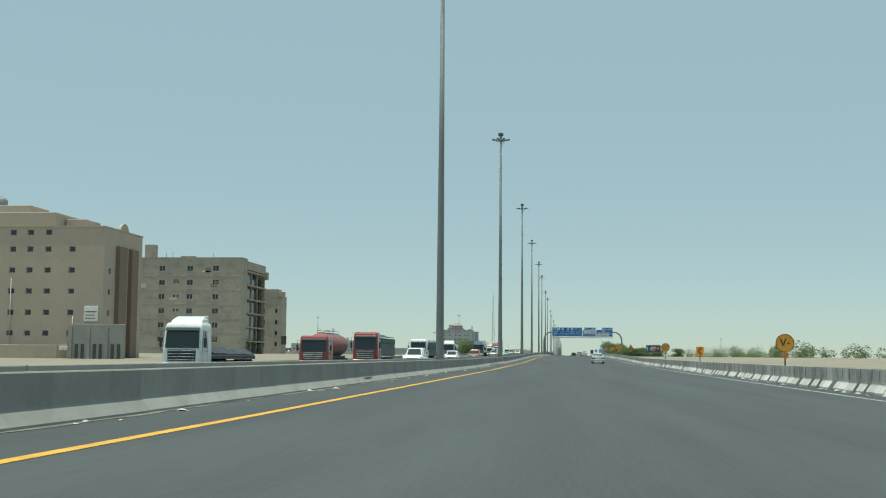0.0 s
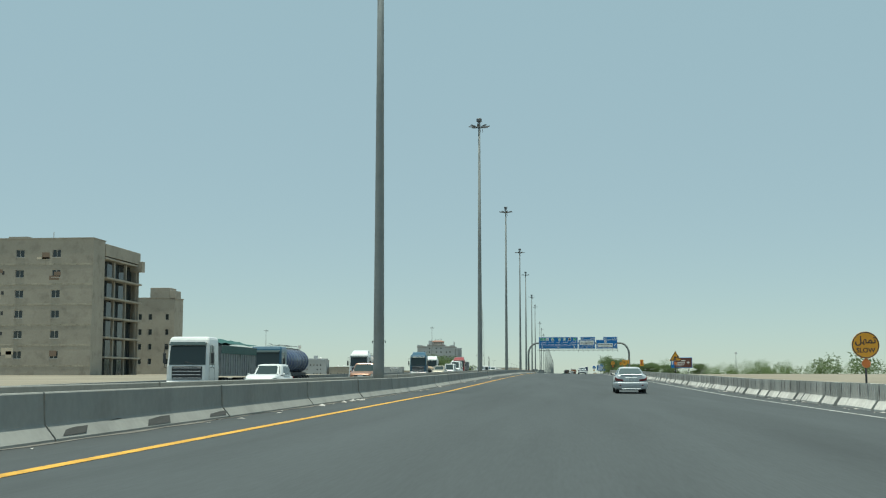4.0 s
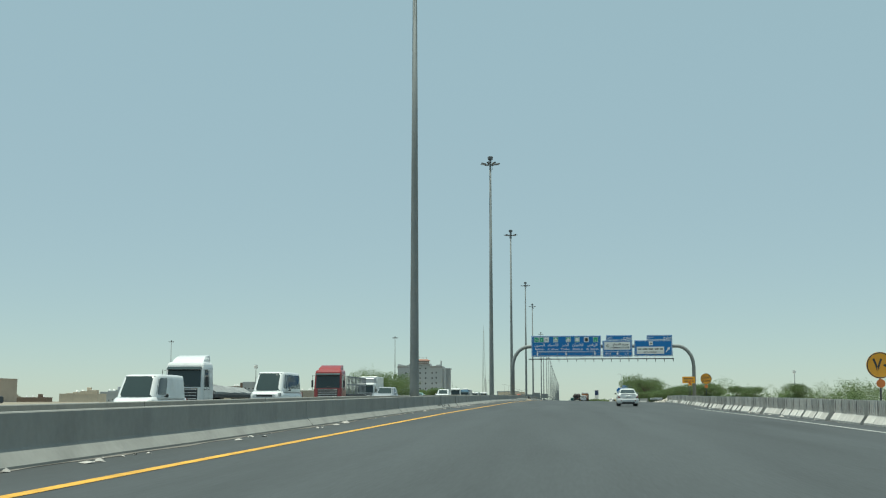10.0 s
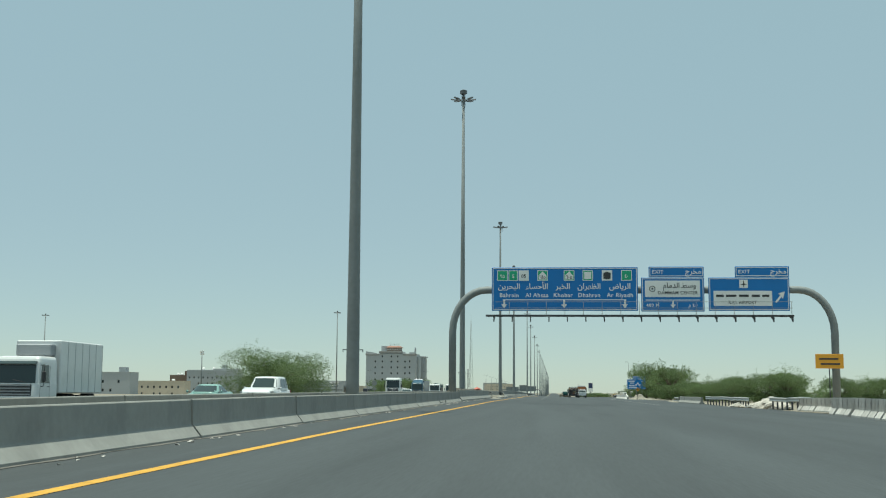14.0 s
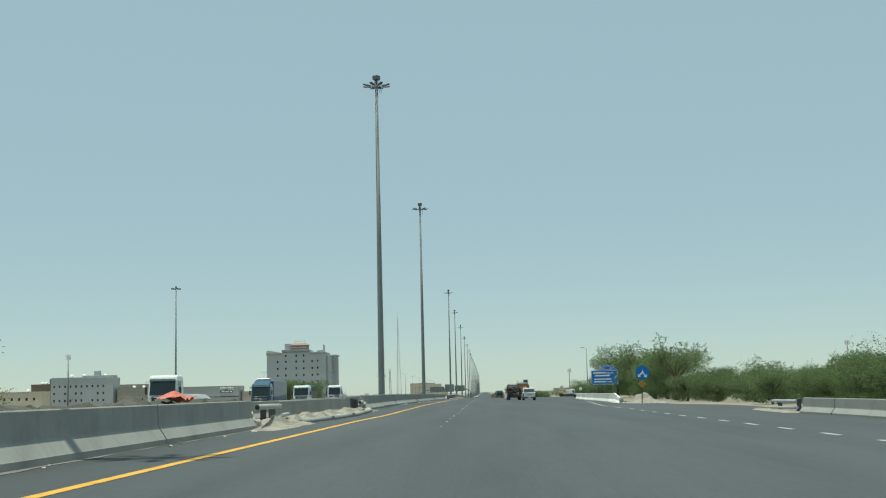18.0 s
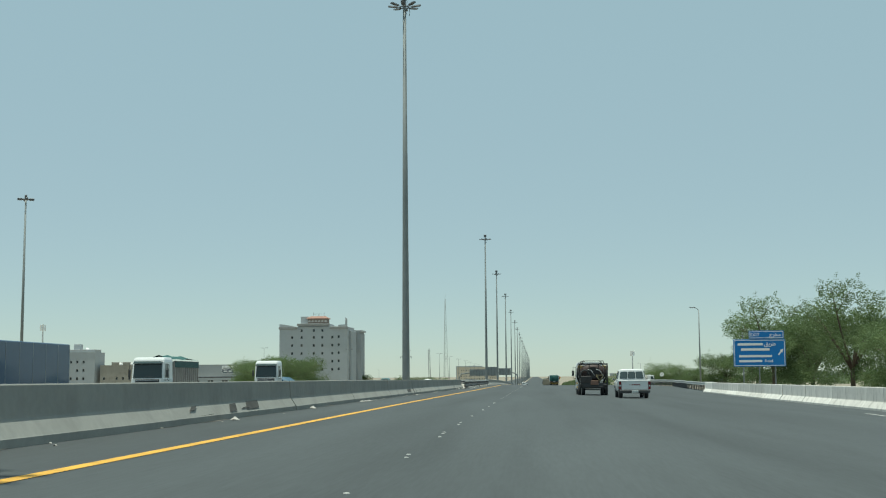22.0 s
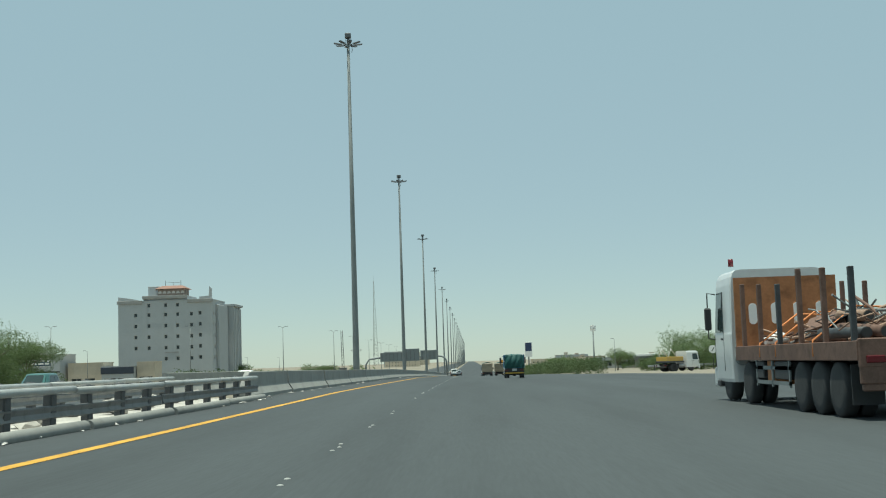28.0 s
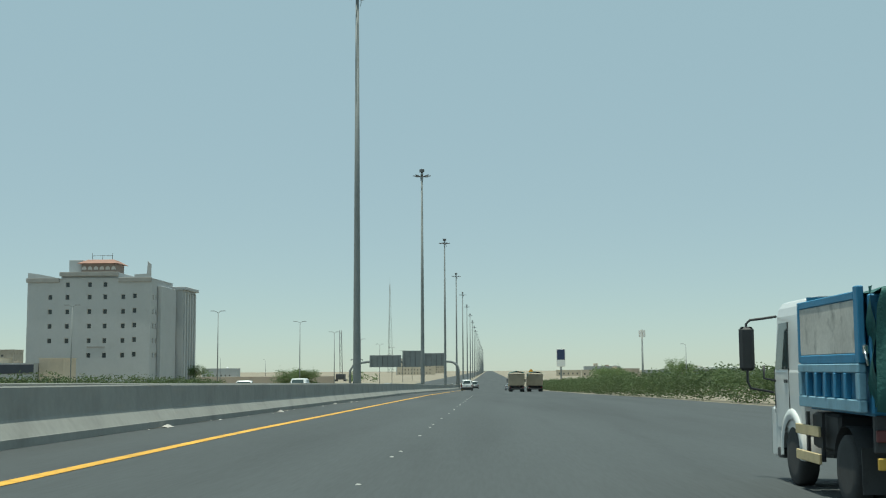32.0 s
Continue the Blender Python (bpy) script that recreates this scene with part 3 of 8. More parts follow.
# ---- sign gantry ----
def ar(text):
    """Arabic letters joined and set in reading order for a font that doesn't shape them."""
    single = {"ا": 0xFE8D, "أ": 0xFE83, "د": 0xFEA9, "ر": 0xFEAD, "ز": 0xFEAF, "و": 0xFEED, "ء": 0xFE80, "ﻹ": 0xFEF9}
    joins = {"ب": 0xFE8F, "ت": 0xFE95, "ح": 0xFEA1, "خ": 0xFEA5, "ج": 0xFE9D, "ع": 0xFEC9, "س": 0xFEB1, "ض": 0xFEBD, "ط": 0xFEC1, "ظ": 0xFEC5, "ل": 0xFEDD, "م": 0xFEE1, "ن": 0xFEE5, "ه": 0xFEE9, "ي": 0xFEF1, "ف": 0xFED1, "ق": 0xFED5, "ك": 0xFED9}
    out = []
    for i, ch in enumerate(text):
        before = i > 0 and text[i - 1] in joins
        after = i + 1 < len(text) and (text[i + 1] in joins or (text[i + 1] in single and text[i + 1] != "ء"))
        if ch in joins:
            out.append(chr(joins[ch] + (3 if before and after else 2 if after else 1 if before else 0)))
        elif ch in single:
            out.append(chr(single[ch] + (1 if before and ch != "ء" else 0)))
        else:
            out.append(ch)
    return "".join(reversed(out))


def panel(parent, x0, x1, z0, z1, y, material=SIGN_BLUE, border=True, name="sign_panel"):
    """A sign plate with a white border line and a folded edge, facing -y."""
    p = part(name, Shape().bevel_box(x0, x1, y, y + 0.06, z0, z1, 0.02), material, parent)
    if border:
        b, w = 0.07, 0.045
        s = Shape()
        for a, c, d, e in ((x0 + b, x1 - b, z0 + b, z0 + b + w), (x0 + b, x1 - b, z1 - b - w, z1 - b), (x0 + b, x0 + b + w, z0 + b + w, z1 - b - w), (x1 - b - w, x1 - b, z0 + b + w, z1 - b - w)):
            s.box(a, c, y - 0.004, y + 0.002, d, e)
        part("border", s, SIGN_WHITE, p)
    return p


def arrow_down(s, x, z, k, y):
    s.prism([(x - 0.07 * k, z + 0.3 * k), (x + 0.07 * k, z + 0.3 * k), (x + 0.07 * k, z), (x + 0.22 * k, z), (x, z - 0.28 * k), (x - 0.22 * k, z), (x - 0.07 * k, z)], "y", y - 0.006, y)
    return s


GY = 430.7
gantry = thing("sign_gantry", pose(0, GY, zr(GY)), "grey tubular steel gantry with curved legs and blue direction signs", "sign gantry")
arch = [(-7.8, 0.25, 0.0), (-7.8, 0.25, 5.3)] + [(-7.8 + 2.5 * (1 - math.cos(a)), 0.25, 5.3 + 3.1 * math.sin(a)) for a in [k * math.pi / 16 for k in range(1, 9)]] + [(4, 0.25, 8.4)]
part("leg", Shape().tube(arch, 0.27, 14), GALV, gantry)
arch = [(19.7, 0.25, 0.0), (19.7, 0.25, 5.3)] + [(19.7 - 2.5 * (1 - math.cos(a)), 0.25, 5.3 + 3.1 * math.sin(a)) for a in [k * math.pi / 16 for k in range(1, 9)]] + [(4, 0.25, 8.4)]
part("leg", Shape().tube(arch, 0.27, 14), GALV, gantry)
for y0 in (-0.75, -0.19):
    part("catwalk_beam", Shape().bevel_box(-5.3, 16.7, y0, y0 + 0.07, 6.4, 6.5, 0.01), STEEL_DARK, gantry)
part("catwalk_deck", Shape().box(-5.3, 16.7, -0.74, -0.13, 6.504, 6.524), STEEL_DARK, gantry)
rail_post = Shape().tube([(0, -0.8, 6.5), (0, -0.8, 7.45)], 0.018, 5).mesh("rail_post", GALV)
for k in range(16):
    o = new("rail_post", rail_post)
    o.matrix_basis, o.parent = pose(-3.58 + k * 1.34, 0, 0), gantry
br = Shape().box(-0.04, 0.04, -0.9, 0.1, 6.32, 6.42).box(-0.04, 0.04, -0.88, -0.82, 6.0, 6.42).prism([(-0.86, 6.02), (-0.78, 6.02), (-0.2, 6.38), (-0.3, 6.38)], "x", -0.04, 0.04).mesh("bracket", STEEL_DARK)
for k in range(17):
    o = new("bracket", br)
    o.matrix_basis, o.parent = pose(-4.7 + k * 1.33, 0, 0), gantry
for z in (7.45, 7.0):
    part("hand_rail", Shape().tube([(-4.6, -0.8, z), (16.6, -0.8, z)], 0.018, 5), GALV, gantry)
a = panel(gantry, -4.89, 5.74, 6.85, 10.05, -0.1)
for word, english, x in (("البحرين", "Bahrain", -3.62), ("الأحساء", "Al Ahsaa", -1.58), ("الخبر", "Khobar", 0.32), ("الظهران", "Dhahran", 2.22), ("الرياض", "Ar Riyadh", 4.45)):
    flat_text("arabic_name", ar(word), 0.56, SIGN_WHITE, a, pose(x, -0.106, 8.62))
    flat_text("latin_name", english, 0.42, SIGN_WHITE, a, pose(x, -0.106, 7.98), 1.12)
part("lane_bar", Shape().box(-4.1, 4.9, -0.106, -0.1, 7.62, 7.68), SIGN_WHITE, a)
for x in (-3.98, 0.4, 4.8):
    part("lane_arrow", arrow_down(Shape(), x, 7.32, 1.0, -0.1), SIGN_WHITE, a)
for x0, x1, c, txt in ((-4.5, -3.72, SIGN_GREEN, "٩٥"), (-3.66, -2.98, SIGN_GREEN, "S"), (-2.92, -2.18, SIGN_WHITE, "05"), (-1.55, -0.78, SIGN_GREEN, "٦١٥"), (0.38, 1.15, SIGN_GREEN, "٦٠٥"), (1.75, 2.5, SIGN_GREEN, ""), (3.15, 3.9, SIGN_WHITE, ""), (4.55, 5.32, SIGN_GREEN, "٤٠")):
    sh = part("route_shield", Shape().box(x0, x1, -0.106, -0.1, 9.05, 9.82), SIGN_WHITE, a)
    part("shield_field", Shape().box(x0 + 0.05, x1 - 0.05, -0.11, -0.106, 9.1, 9.77), c, sh)
    xm = 0.5 * (x0 + x1)
    if c is SIGN_GREEN and len(txt) == 3:
        part("shield_plate", Shape().prism([(x0 + 0.1, 9.14), (x1 - 0.1, 9.14), (x1 - 0.1, 9.45), (xm, 9.74), (x0 + 0.1, 9.45)], "y", -0.114, -0.11), SIGN_WHITE, sh)
        flat_text("route_number", txt, 0.36, BLACK, sh, pose(xm, -0.116, 9.3))
    elif txt:
        flat_text("route_number", txt, 0.36, BLACK if c is SIGN_WHITE else SIGN_WHITE, sh, pose(xm, -0.114, 9.38))
    elif c is SIGN_WHITE:
        part("cube_pictogram", Shape().prism([(xm - 0.26, 9.2), (xm, 9.14), (xm + 0.26, 9.2), (xm + 0.26, 9.62), (xm, 9.7), (xm - 0.26, 9.62)], "y", -0.114, -0.11), BLACK, sh)
    else:
        part("dome_pictogram", Shape().box(x0 + 0.12, x1 - 0.12, -0.114, -0.11, 9.17, 9.7), SIGN_WHITE, sh)
b2 = panel(gantry, 5.98, 10.5, 6.8, 9.27, -0.1)
part("white_plate", Shape().box(6.25, 10.2, -0.106, -0.1, 7.85, 9.05), SIGN_WHITE, b2)
flat_text("arabic_name", ar("وسط") + "", 0.52, BLACK, b2, pose(9.4, -0.108, 8.68))
flat_text("arabic_name", ar("الدمام"), 0.52, BLACK, b2, pose(8.15, -0.108, 8.68))
flat_text("latin_name", "DAMMAM CENTER", 0.33, BLACK, b2, pose(8.6, -0.108, 8.15), 1.05)
part("centre_symbol", Shape().tube([(6.78 + 0.2 * math.cos(t), -0.108, 8.45 + 0.2 * math.sin(t)) for t in [k * math.pi / 8 for k in range(17)]], 0.025, 4).box(6.72, 6.84, -0.112, -0.106, 8.39, 8.51), BLACK, b2)
part("lane_bar", Shape().box(6.3, 10.2, -0.106, -0.1, 7.6, 7.66), SIGN_WHITE, b2)
part("lane_arrow", arrow_down(Shape(), 8.25, 7.3, 0.9, -0.1), SIGN_WHITE, b2)
flat_text("distance", "400 M", 0.32, SIGN_WHITE, b2, pose(6.8, -0.108, 7.25), 1.15)
flat_text("distance", "م ٤٠٠"[::1], 0.34, SIGN_WHITE, b2, pose(9.7, -0.108, 7.25), 1.1)
for x0, x1 in ((6.53, 10.48), (12.7, 16.54)):
    c = panel(gantry, x0, x1, 9.3, 10.08, -0.1)
    flat_text("latin_word", "EXIT", 0.36, SIGN_WHITE, c, pose(x0 + 0.65, -0.108, 9.67), 1.15)
    flat_text("arabic_word", ar("مخرج"), 0.52, SIGN_WHITE, c, pose(x1 - 0.75, -0.108, 9.7))
c = panel(gantry, 10.8, 16.54, 6.85, 9.27, -0.1)
part("white_plate", Shape().box(11.15, 15.3, -0.106, -0.1, 7.2, 8.3), SIGN_WHITE, c)
part("plane_symbol", Shape().box(13.0, 13.6, -0.106, -0.1, 8.5, 9.1), SIGN_WHITE, c)
part("plane", Shape().prism([(13.28, 8.55), (13.32, 8.55), (13.33, 8.72), (13.54, 8.72), (13.33, 8.84), (13.32, 9.05), (13.28, 9.05), (13.27, 8.84), (13.06, 8.72), (13.27, 8.72)], "y", -0.111, -0.106), BLACK, c)
for k, (x, w) in enumerate(((11.6, 0.55), (12.4, 0.75), (13.3, 0.7), (14.15, 0.6), (14.85, 0.5))):
    part("lettering_bar", Shape().box(x - w / 2, x + w / 2, -0.11, -0.106, 7.85, 8.02), BLACK, c)
flat_text("latin_name", "K.F.I. AIRPORT", 0.3, BLACK, c, pose(13.2, -0.108, 7.45), 1.05)
part("exit_arrow", Shape().prism([(15.5, 7.5), (15.62, 7.42), (15.98, 7.88), (16.05, 7.72), (16.22, 8.25), (15.72, 8.1), (15.88, 7.99)], "y", -0.106, -0.1), SIGN_WHITE, c)

# the back of a second gantry over the oncoming lanes
far_g = thing("sign_gantry", pose(0, 1040, zr(1040)), "grey tubular gantry over the oncoming lanes, backs of its signs showing", "sign gantry")
arch = [(-7.3, 0, 0.0), (-7.3, 0, 4.4)] + [(-7.3 - 2.2 * (1 - math.cos(t)), 0, 4.4 + 2.0 * math.sin(t)) for t in [k * math.pi / 12 for k in range(1, 7)]] + [(-28, 0, 6.4)]
part("leg", Shape().tube(arch, 0.27, 12), GALV, far_g)
part("leg", Shape().tube([(-32, 0, 0), (-32, 0, 4.4), (-31, 0, 6.0), (-28, 0, 6.4)], 0.27, 12), GALV, far_g)
for x0, x1, z0, z1 in ((-15.2, -10.2, 5.4, 8.3), (-20.0, -15.5, 5.2, 8.9), (-27.5, -20.3, 5.2, 7.9)):
    p = part("sign_back", Shape().bevel_box(x0, x1, -0.35, -0.28, z0, z1, 0.02), GALV, far_g, "plain grey back of a sign")
    for k in range(int((x1 - x0) / 1.2)):
        part("rib", Shape().box(x0 + 0.5 + k * 1.2, x0 + 0.56 + k * 1.2, -0.42, -0.35, z0 + 0.1, z1 - 0.1), STEEL_DARK, p)


# black tyre scuffs on the foot of the barrier
SCUFF = mat("tyre_scuff", (0.05, 0.05, 0.048), 0.9, vary=0.4, scale=3)
scuffs = thing("tyre_scuffs", pose(0, 0, 0), "black tyre scuffs rubbed along the barrier face", "scuff marks", kind="structure")
q = random.Random(77)
for y0, n in ((604, 9), (236, 4), (318, 4), (120, 4), (420, 5), (560, 5), (770, 4), (40, 3)):
    for _ in range(n):
        y, l = y0 + q.uniform(-4, 5), q.uniform(0.3, 1.6)
        a, b = sorted((q.uniform(0.1, 0.34), q.uniform(0.1, 0.34)))
        bx, z0, z1 = (BARRIER_X, 0.052, 0.255) if y0 < 430 else (BARRIER_X2, 0.132, 0.385)
        a, b = z0 + (a - 0.1) / 0.24 * (z1 - z0), z0 + (b - 0.1) / 0.24 * (z1 - z0)
        f = lambda z: bx + 0.28 - 0.165 * (z - z0) / (z1 - z0) + 0.006
        o = part("scuff", Shape().add([(f(a), 0, a), (f(a), l, a + 0.02), (f(b), l + 0.3, b), (f(b), 0.35, b - 0.01)], [(0, 1, 2, 3)]).add([(f(a) - 0.004, 0, a), (f(a) - 0.004, l, a + 0.02), (f(b) - 0.004, l + 0.3, b), (f(b) - 0.004, 0.35, b - 0.01)], [(3, 2, 1, 0)]), SCUFF, scuffs, at=pose(0, y, zx(bx, y)))


# ---- buildings ----
WINDOW_GLASS = mat("window_glass", (0.03, 0.04, 0.045), 0.1, vary=0.1)
FRAME_WHITE = mat("window_frame", (0.5, 0.48, 0.45), 0.6, vary=0.1)
ROOF_TILE = mat("red_roof_tile", (0.3, 0.17, 0.13), 0.8, vary=0.15, scale=1)


def facade(w, h, holes, t=0.35):
    """A wall from x 0 to w and z 0 to h with its outer face at y 0; holes are (x0, x1, z0, z1) and go through."""
    xs = sorted({0.0, w, *[v for q in holes for v in q[:2]]})
    zs = sorted({0.0, h, *[v for q in holes for v in q[2:]]})
    s = Shape()

    def hole(x, z):
        return any(q[0] < x < q[1] and q[2] < z < q[3] for q in holes)
    for x0, x1 in zip(xs, xs[1:]):
        run = None
        for z0, z1 in zip(zs, zs[1:]):
            if hole((x0 + x1) / 2, (z0 + z1) / 2):
                if run:
                    s.add([(x0, 0, run[0]), (x1, 0, run[0]), (x1, 0, run[1]), (x0, 0, run[1])], [(0, 1, 2, 3)])
                    run = None
            else:
                run = (run[0], z1) if run else (z0, z1)
        if run:
            s.add([(x0, 0, run[0]), (x1, 0, run[0]), (x1, 0, run[1]), (x0, 0, run[1])], [(0, 1, 2, 3)])
    for x0, x1, z0, z1 in holes:
        s.add([(x0, 0, z0), (x1, 0, z0), (x1, 0, z1), (x0, 0, z1), (x0, t, z0), (x1, t, z0), (x1, t, z1), (x0, t, z1)], [(0, 4, 5, 1), (1, 5, 6, 2), (2, 6, 7, 3), (3, 7, 4, 0)])
    s.add([(0, 0, h), (w, 0, h), (w - t, t, h), (t, t, h)], [(0, 1, 2, 3)])
    return s


WINDOW_MESHES = {}


def window(parent, m, w, h, depth=0.22):
    """A framed pane set back in its hole; the window is a part and its pane and frame are parts of it."""
    key = (round(w, 2), round(h, 2), depth)
    if key not in WINDOW_MESHES:
        f = Shape()
        b = min(0.08, w * 0.1)
        if w < 1.3:
            # a small window: one plain frame
            rim = lambda i, y: [(i, y, i), (w - i, y, i), (w - i, y, h - i), (i, y, h - i)]
            f.loft([rim(0, depth), rim(0, depth - 0.06), rim(b, depth - 0.06), rim(b, depth)], caps=False)
        for x0, x1, z0, z1 in () if w < 1.3 else ((0, w, 0, b), (0, w, h - b, h), (0, b, b, h - b), (w - b, w, b, h - b), (w / 2 - b / 2, w / 2 + b / 2, b, h - b)):
            f.box(x0, x1, depth - 0.06, depth, z0, z1)
        if w >= 1.3:
            f.box(-0.08, w + 0.08, -0.1, depth - 0.06, -0.08, 0.0)
        WINDOW_MESHES[key] = (f.mesh("window", FRAME_WHITE), Shape().box(b * 0.5, w - b * 0.5, depth - 0.02, depth + 0.02, b * 0.5, h - b * 0.5).mesh("pane", WINDOW_GLASS))
    fr, pn = WINDOW_MESHES[key]
    o = new("window", fr)
    o.matrix_basis, o.parent = m, parent
    p = new("pane", pn)
    p.parent = o
    return o


def block(name, m, w, d, h, label, material, front=(), side=(), parapet=0.7, category="building", ww=0.9, wh=1.3, sw=0.9):
    """A flat-roofed block: front wall on local y 0, right side wall on local x w; front and side list window centres (u, z)."""
    top = thing(name, m, label, category)
    hf = [(u - ww / 2, u + ww / 2, z, z + wh) for u, z in front]
    hs = [(u - sw / 2, u + sw / 2, z, z + wh) for u, z in side]
    part("wall", facade(w, h, hf), material, top)
    sd = part("wall", facade(d, h, hs), material, top, at=pose(w, 0, 0, 0, 0, 90))
    part("wall", facade(w, h, []), material, top, at=pose(w, d, 0, 0, 0, 180))
    part("wall", facade(d, h, []), material, top, at=pose(0, d, 0, 0, 0, -90))
    r = Shape().box(0.36, w - 0.36, 0.36, d - 0.36, h - parapet - 0.3, h - parapet)
    part("roof", r, material, top)
    c = Shape()
    for x0, x1, y0, y1 in ((-0.12, w + 0.12, -0.12, 0.42), (-0.12, w + 0.12, d - 0.42, d + 0.12), (-0.12, 0.42, 0.42, d - 0.42), (w - 0.42, w + 0.12, 0.42, d - 0.42)):
        c.box(x0, x1, y0, y1, h, h + 0.18)
    part("coping", c, material, top)
    inner = Shape().box(0.6, w - 0.6, 0.6, d - 0.6, 0, h - parapet - 0.4)
    part("inner_wall", inner, BROWN_WALL, top)
    for q in hf:
        window(top, pose(q[0], 0, q[2]), ww, wh)
    for q in hs:
        window(top, pose(w, q[0], q[2], 0, 0, 90), sw, wh)
    return top


# tan apartment block
TX, TY = -73.0, 183.0
tan_front = [(x, z) for z in (3.8, 7.1, 10.5, 13.85, 17.2) for x in (20.8, 23.7, 26.7, 30.7)] + [(20.8, 19.9), (23.7, 19.9), (26.7, 19.9)]
tan = block("apartment_building", pose(TX - 36, TY, 0.0), 36, 17, 21.2, "tan rendered apartment block with small windows and brown bays", TAN_WALL, tan_front, [(2.5, z) for z in (7.1, 10.5, 13.85)], ww=1.05, wh=0.95)
for y0, y1 in ((5.0, 8.4), (10.6, 13.6)):
    part("bay", Shape().bevel_box(35.9, 36.7, y0, y1, 0.5, 18.6, 0.05), BROWN_WALL, tan, "brown projecting bay")
part("stair_house", Shape().bevel_box(28.3, 31.6, 3.0, 9.0, 20.6, 22.8, 0.05), TAN_WALL, tan)
part("stair_house", Shape().bevel_box(8.0, 27.8, 0.02, 10.0, 21.4, 23.6, 0.05), TAN_WALL, tan)
part("stair_house", Shape().bevel_box(12.0, 22.6, 2.0, 9.0, 23.6, 25.0, 0.05), TAN_WALL, tan)
part("roof_arch", Shape().loft([[(x, 8.5 + 1.9 * math.cos(a), 21.1 + 1.5 * math.sin(a)) for a in [k * math.pi / 10 for k in range(11)]] for x in (35.6, 36.05)]), TAN_WALL, tan)
part("water_tank", Shape().loft([[(16 + r * math.cos(a), 5 + r * math.sin(a), z) for a in [k * math.pi / 8 for k in range(16)]] for r, z in ((1.0, 25.0), (1.1, 25.4), (1.1, 26.2), (0.8, 26.6), (0.25, 26.7), (0.25, 26.9))], smooth=True), GALV, tan)
part("notice_board", Shape().bevel_box(33.0, 35.3, -0.1, -0.02, 6.2, 8.6, 0.02), SIGN_WHITE, tan, "pale notice board with dark lettering bars")
part("lettering_bar", Shape().box(33.2, 35.1, -0.112, -0.1, 7.6, 7.8).box(33.2, 34.8, -0.112, -0.1, 7.1, 7.25).box(33.2, 34.9, -0.112, -0.1, 6.6, 6.75), BROWN_WALL, tan)
for x, z in ((19.6, 1.4), (20.4, 1.4), (29.6, 1.6), (30.4, 1.6)):
    part("air_conditioner", Shape().bevel_box(x - 0.35, x + 0.35, -0.4, -0.02, z, z + 0.65, 0.03), SIGN_WHITE, tan)
part("drain_pipe", Shape().tube([(19.0, -0.12, 0.2), (19.0, -0.12, 6)], 0.06, 6).tube([(20.8, -0.12, 0.2), (20.8, -0.12, 13)], 0.06, 6).tube([(31.2, -0.12, 0.2), (31.2, -0.12, 7)], 0.06, 6), FRAME_WHITE, tan)
for s, (x0, x1, y0, y1, h) in (("boundary_wall", (TX - 60, TX - 5.5, TY - 4, TY - 3.6, 2.4)), ("boundary_wall", (TX - 3, TX + 6.0, TY - 6, TY - 5.6, 5.6))):
    whole(s, Shape().bevel_box(x0, x1, y0, y1, -0.1, h, 0.04), CONCRETE if h > 4 else TAN_WALL, "dusty rendered boundary wall in front of the flats", "wall", at=pose(0, 0, 0))

# low dark panels paint the shade of the wall's upright openings; tall ones are piers
gate = thing("gate_screen", pose(TX - 3, TY - 6.05, 0), "grey wall front with tall piers, its shaded openings painted as dark panels", "screen")
for k in range(9):
    part("fin", Shape().bevel_box(0.3 + k * 0.95, 0.75 + k * 0.95, -0.12, 0.0, 0.0, 2.6 if k % 3 else 5.2, 0.03), STEEL_DARK if k % 3 else CONCRETE, gate)

# raw cement block under construction
BX, BY = -88.4, 320.0
rows = (3.9, 7.8, 11.7, 15.6, 19.5, 23.4)
grey_front = [(x, z) for z in rows for x in (13.5, 21.4, 28.7)] + [(6.8, z) for z in rows[1:]]
raw = block("unfinished_building", pose(BX - 36, BY, 0.6), 36, 6.0, 27.0, "raw cement apartment block, unfinished, with empty windows", GREY_WALL, grey_front, [], ww=1.7, wh=1.5)
# vents aren't cut through: black panels on the wall paint their inner shade
for z in rows[:-1]:
    for x in (17.1, 18.1):
        part("vent_opening", Shape().box(x - 0.25, x + 0.25, -0.012, 0.0, z + 0.6, z + 1.3), BLACK, raw, "small black panel painting the shade in a vent opening")
part("stair_tower", Shape().bevel_box(8.2, 11.0, 0.6, 3.2, 26.5, 30.8, 0.04), GREY_WALL, raw)
part("wall", facade(36, 26.4, []), GREY_WALL, raw, at=pose(36, 25.5, 0, 0, 0, 180))
part("rear_block", Shape().box(0.2, 32.6, 6.0, 25.4, 0, 26.4), GREY_WALL, raw)
for k in range(7):
    z = 0.2 + 3.9 * k
    part("floor_slab", Shape().bevel_box(32.4, 36.6 if k < 6 else 36.2, 6.0, 25.8, z, z + 0.35, 0.03), GREY_WALL, raw)
for y in (6.1, 12.5, 19.0, 25.2):
    part("column", Shape().bevel_box(35.0, 35.5, y, y + 0.5, 0, 26.0, 0.03), GREY_WALL, raw)
part("dark_cladding", Shape().box(34.3, 34.4, 6.2, 25.2, 0.5, 23.4), WINDOW_GLASS, raw, "dark glazing set behind the slab edges")
part("parapet", Shape().bevel_box(32.4, 37.0, 24.4, 26.2, 22.6, 24.8, 0.04).bevel_box(33, 36.2, 6.0, 25.6, 24.2, 26.6, 0.03), GREY_WALL, raw)
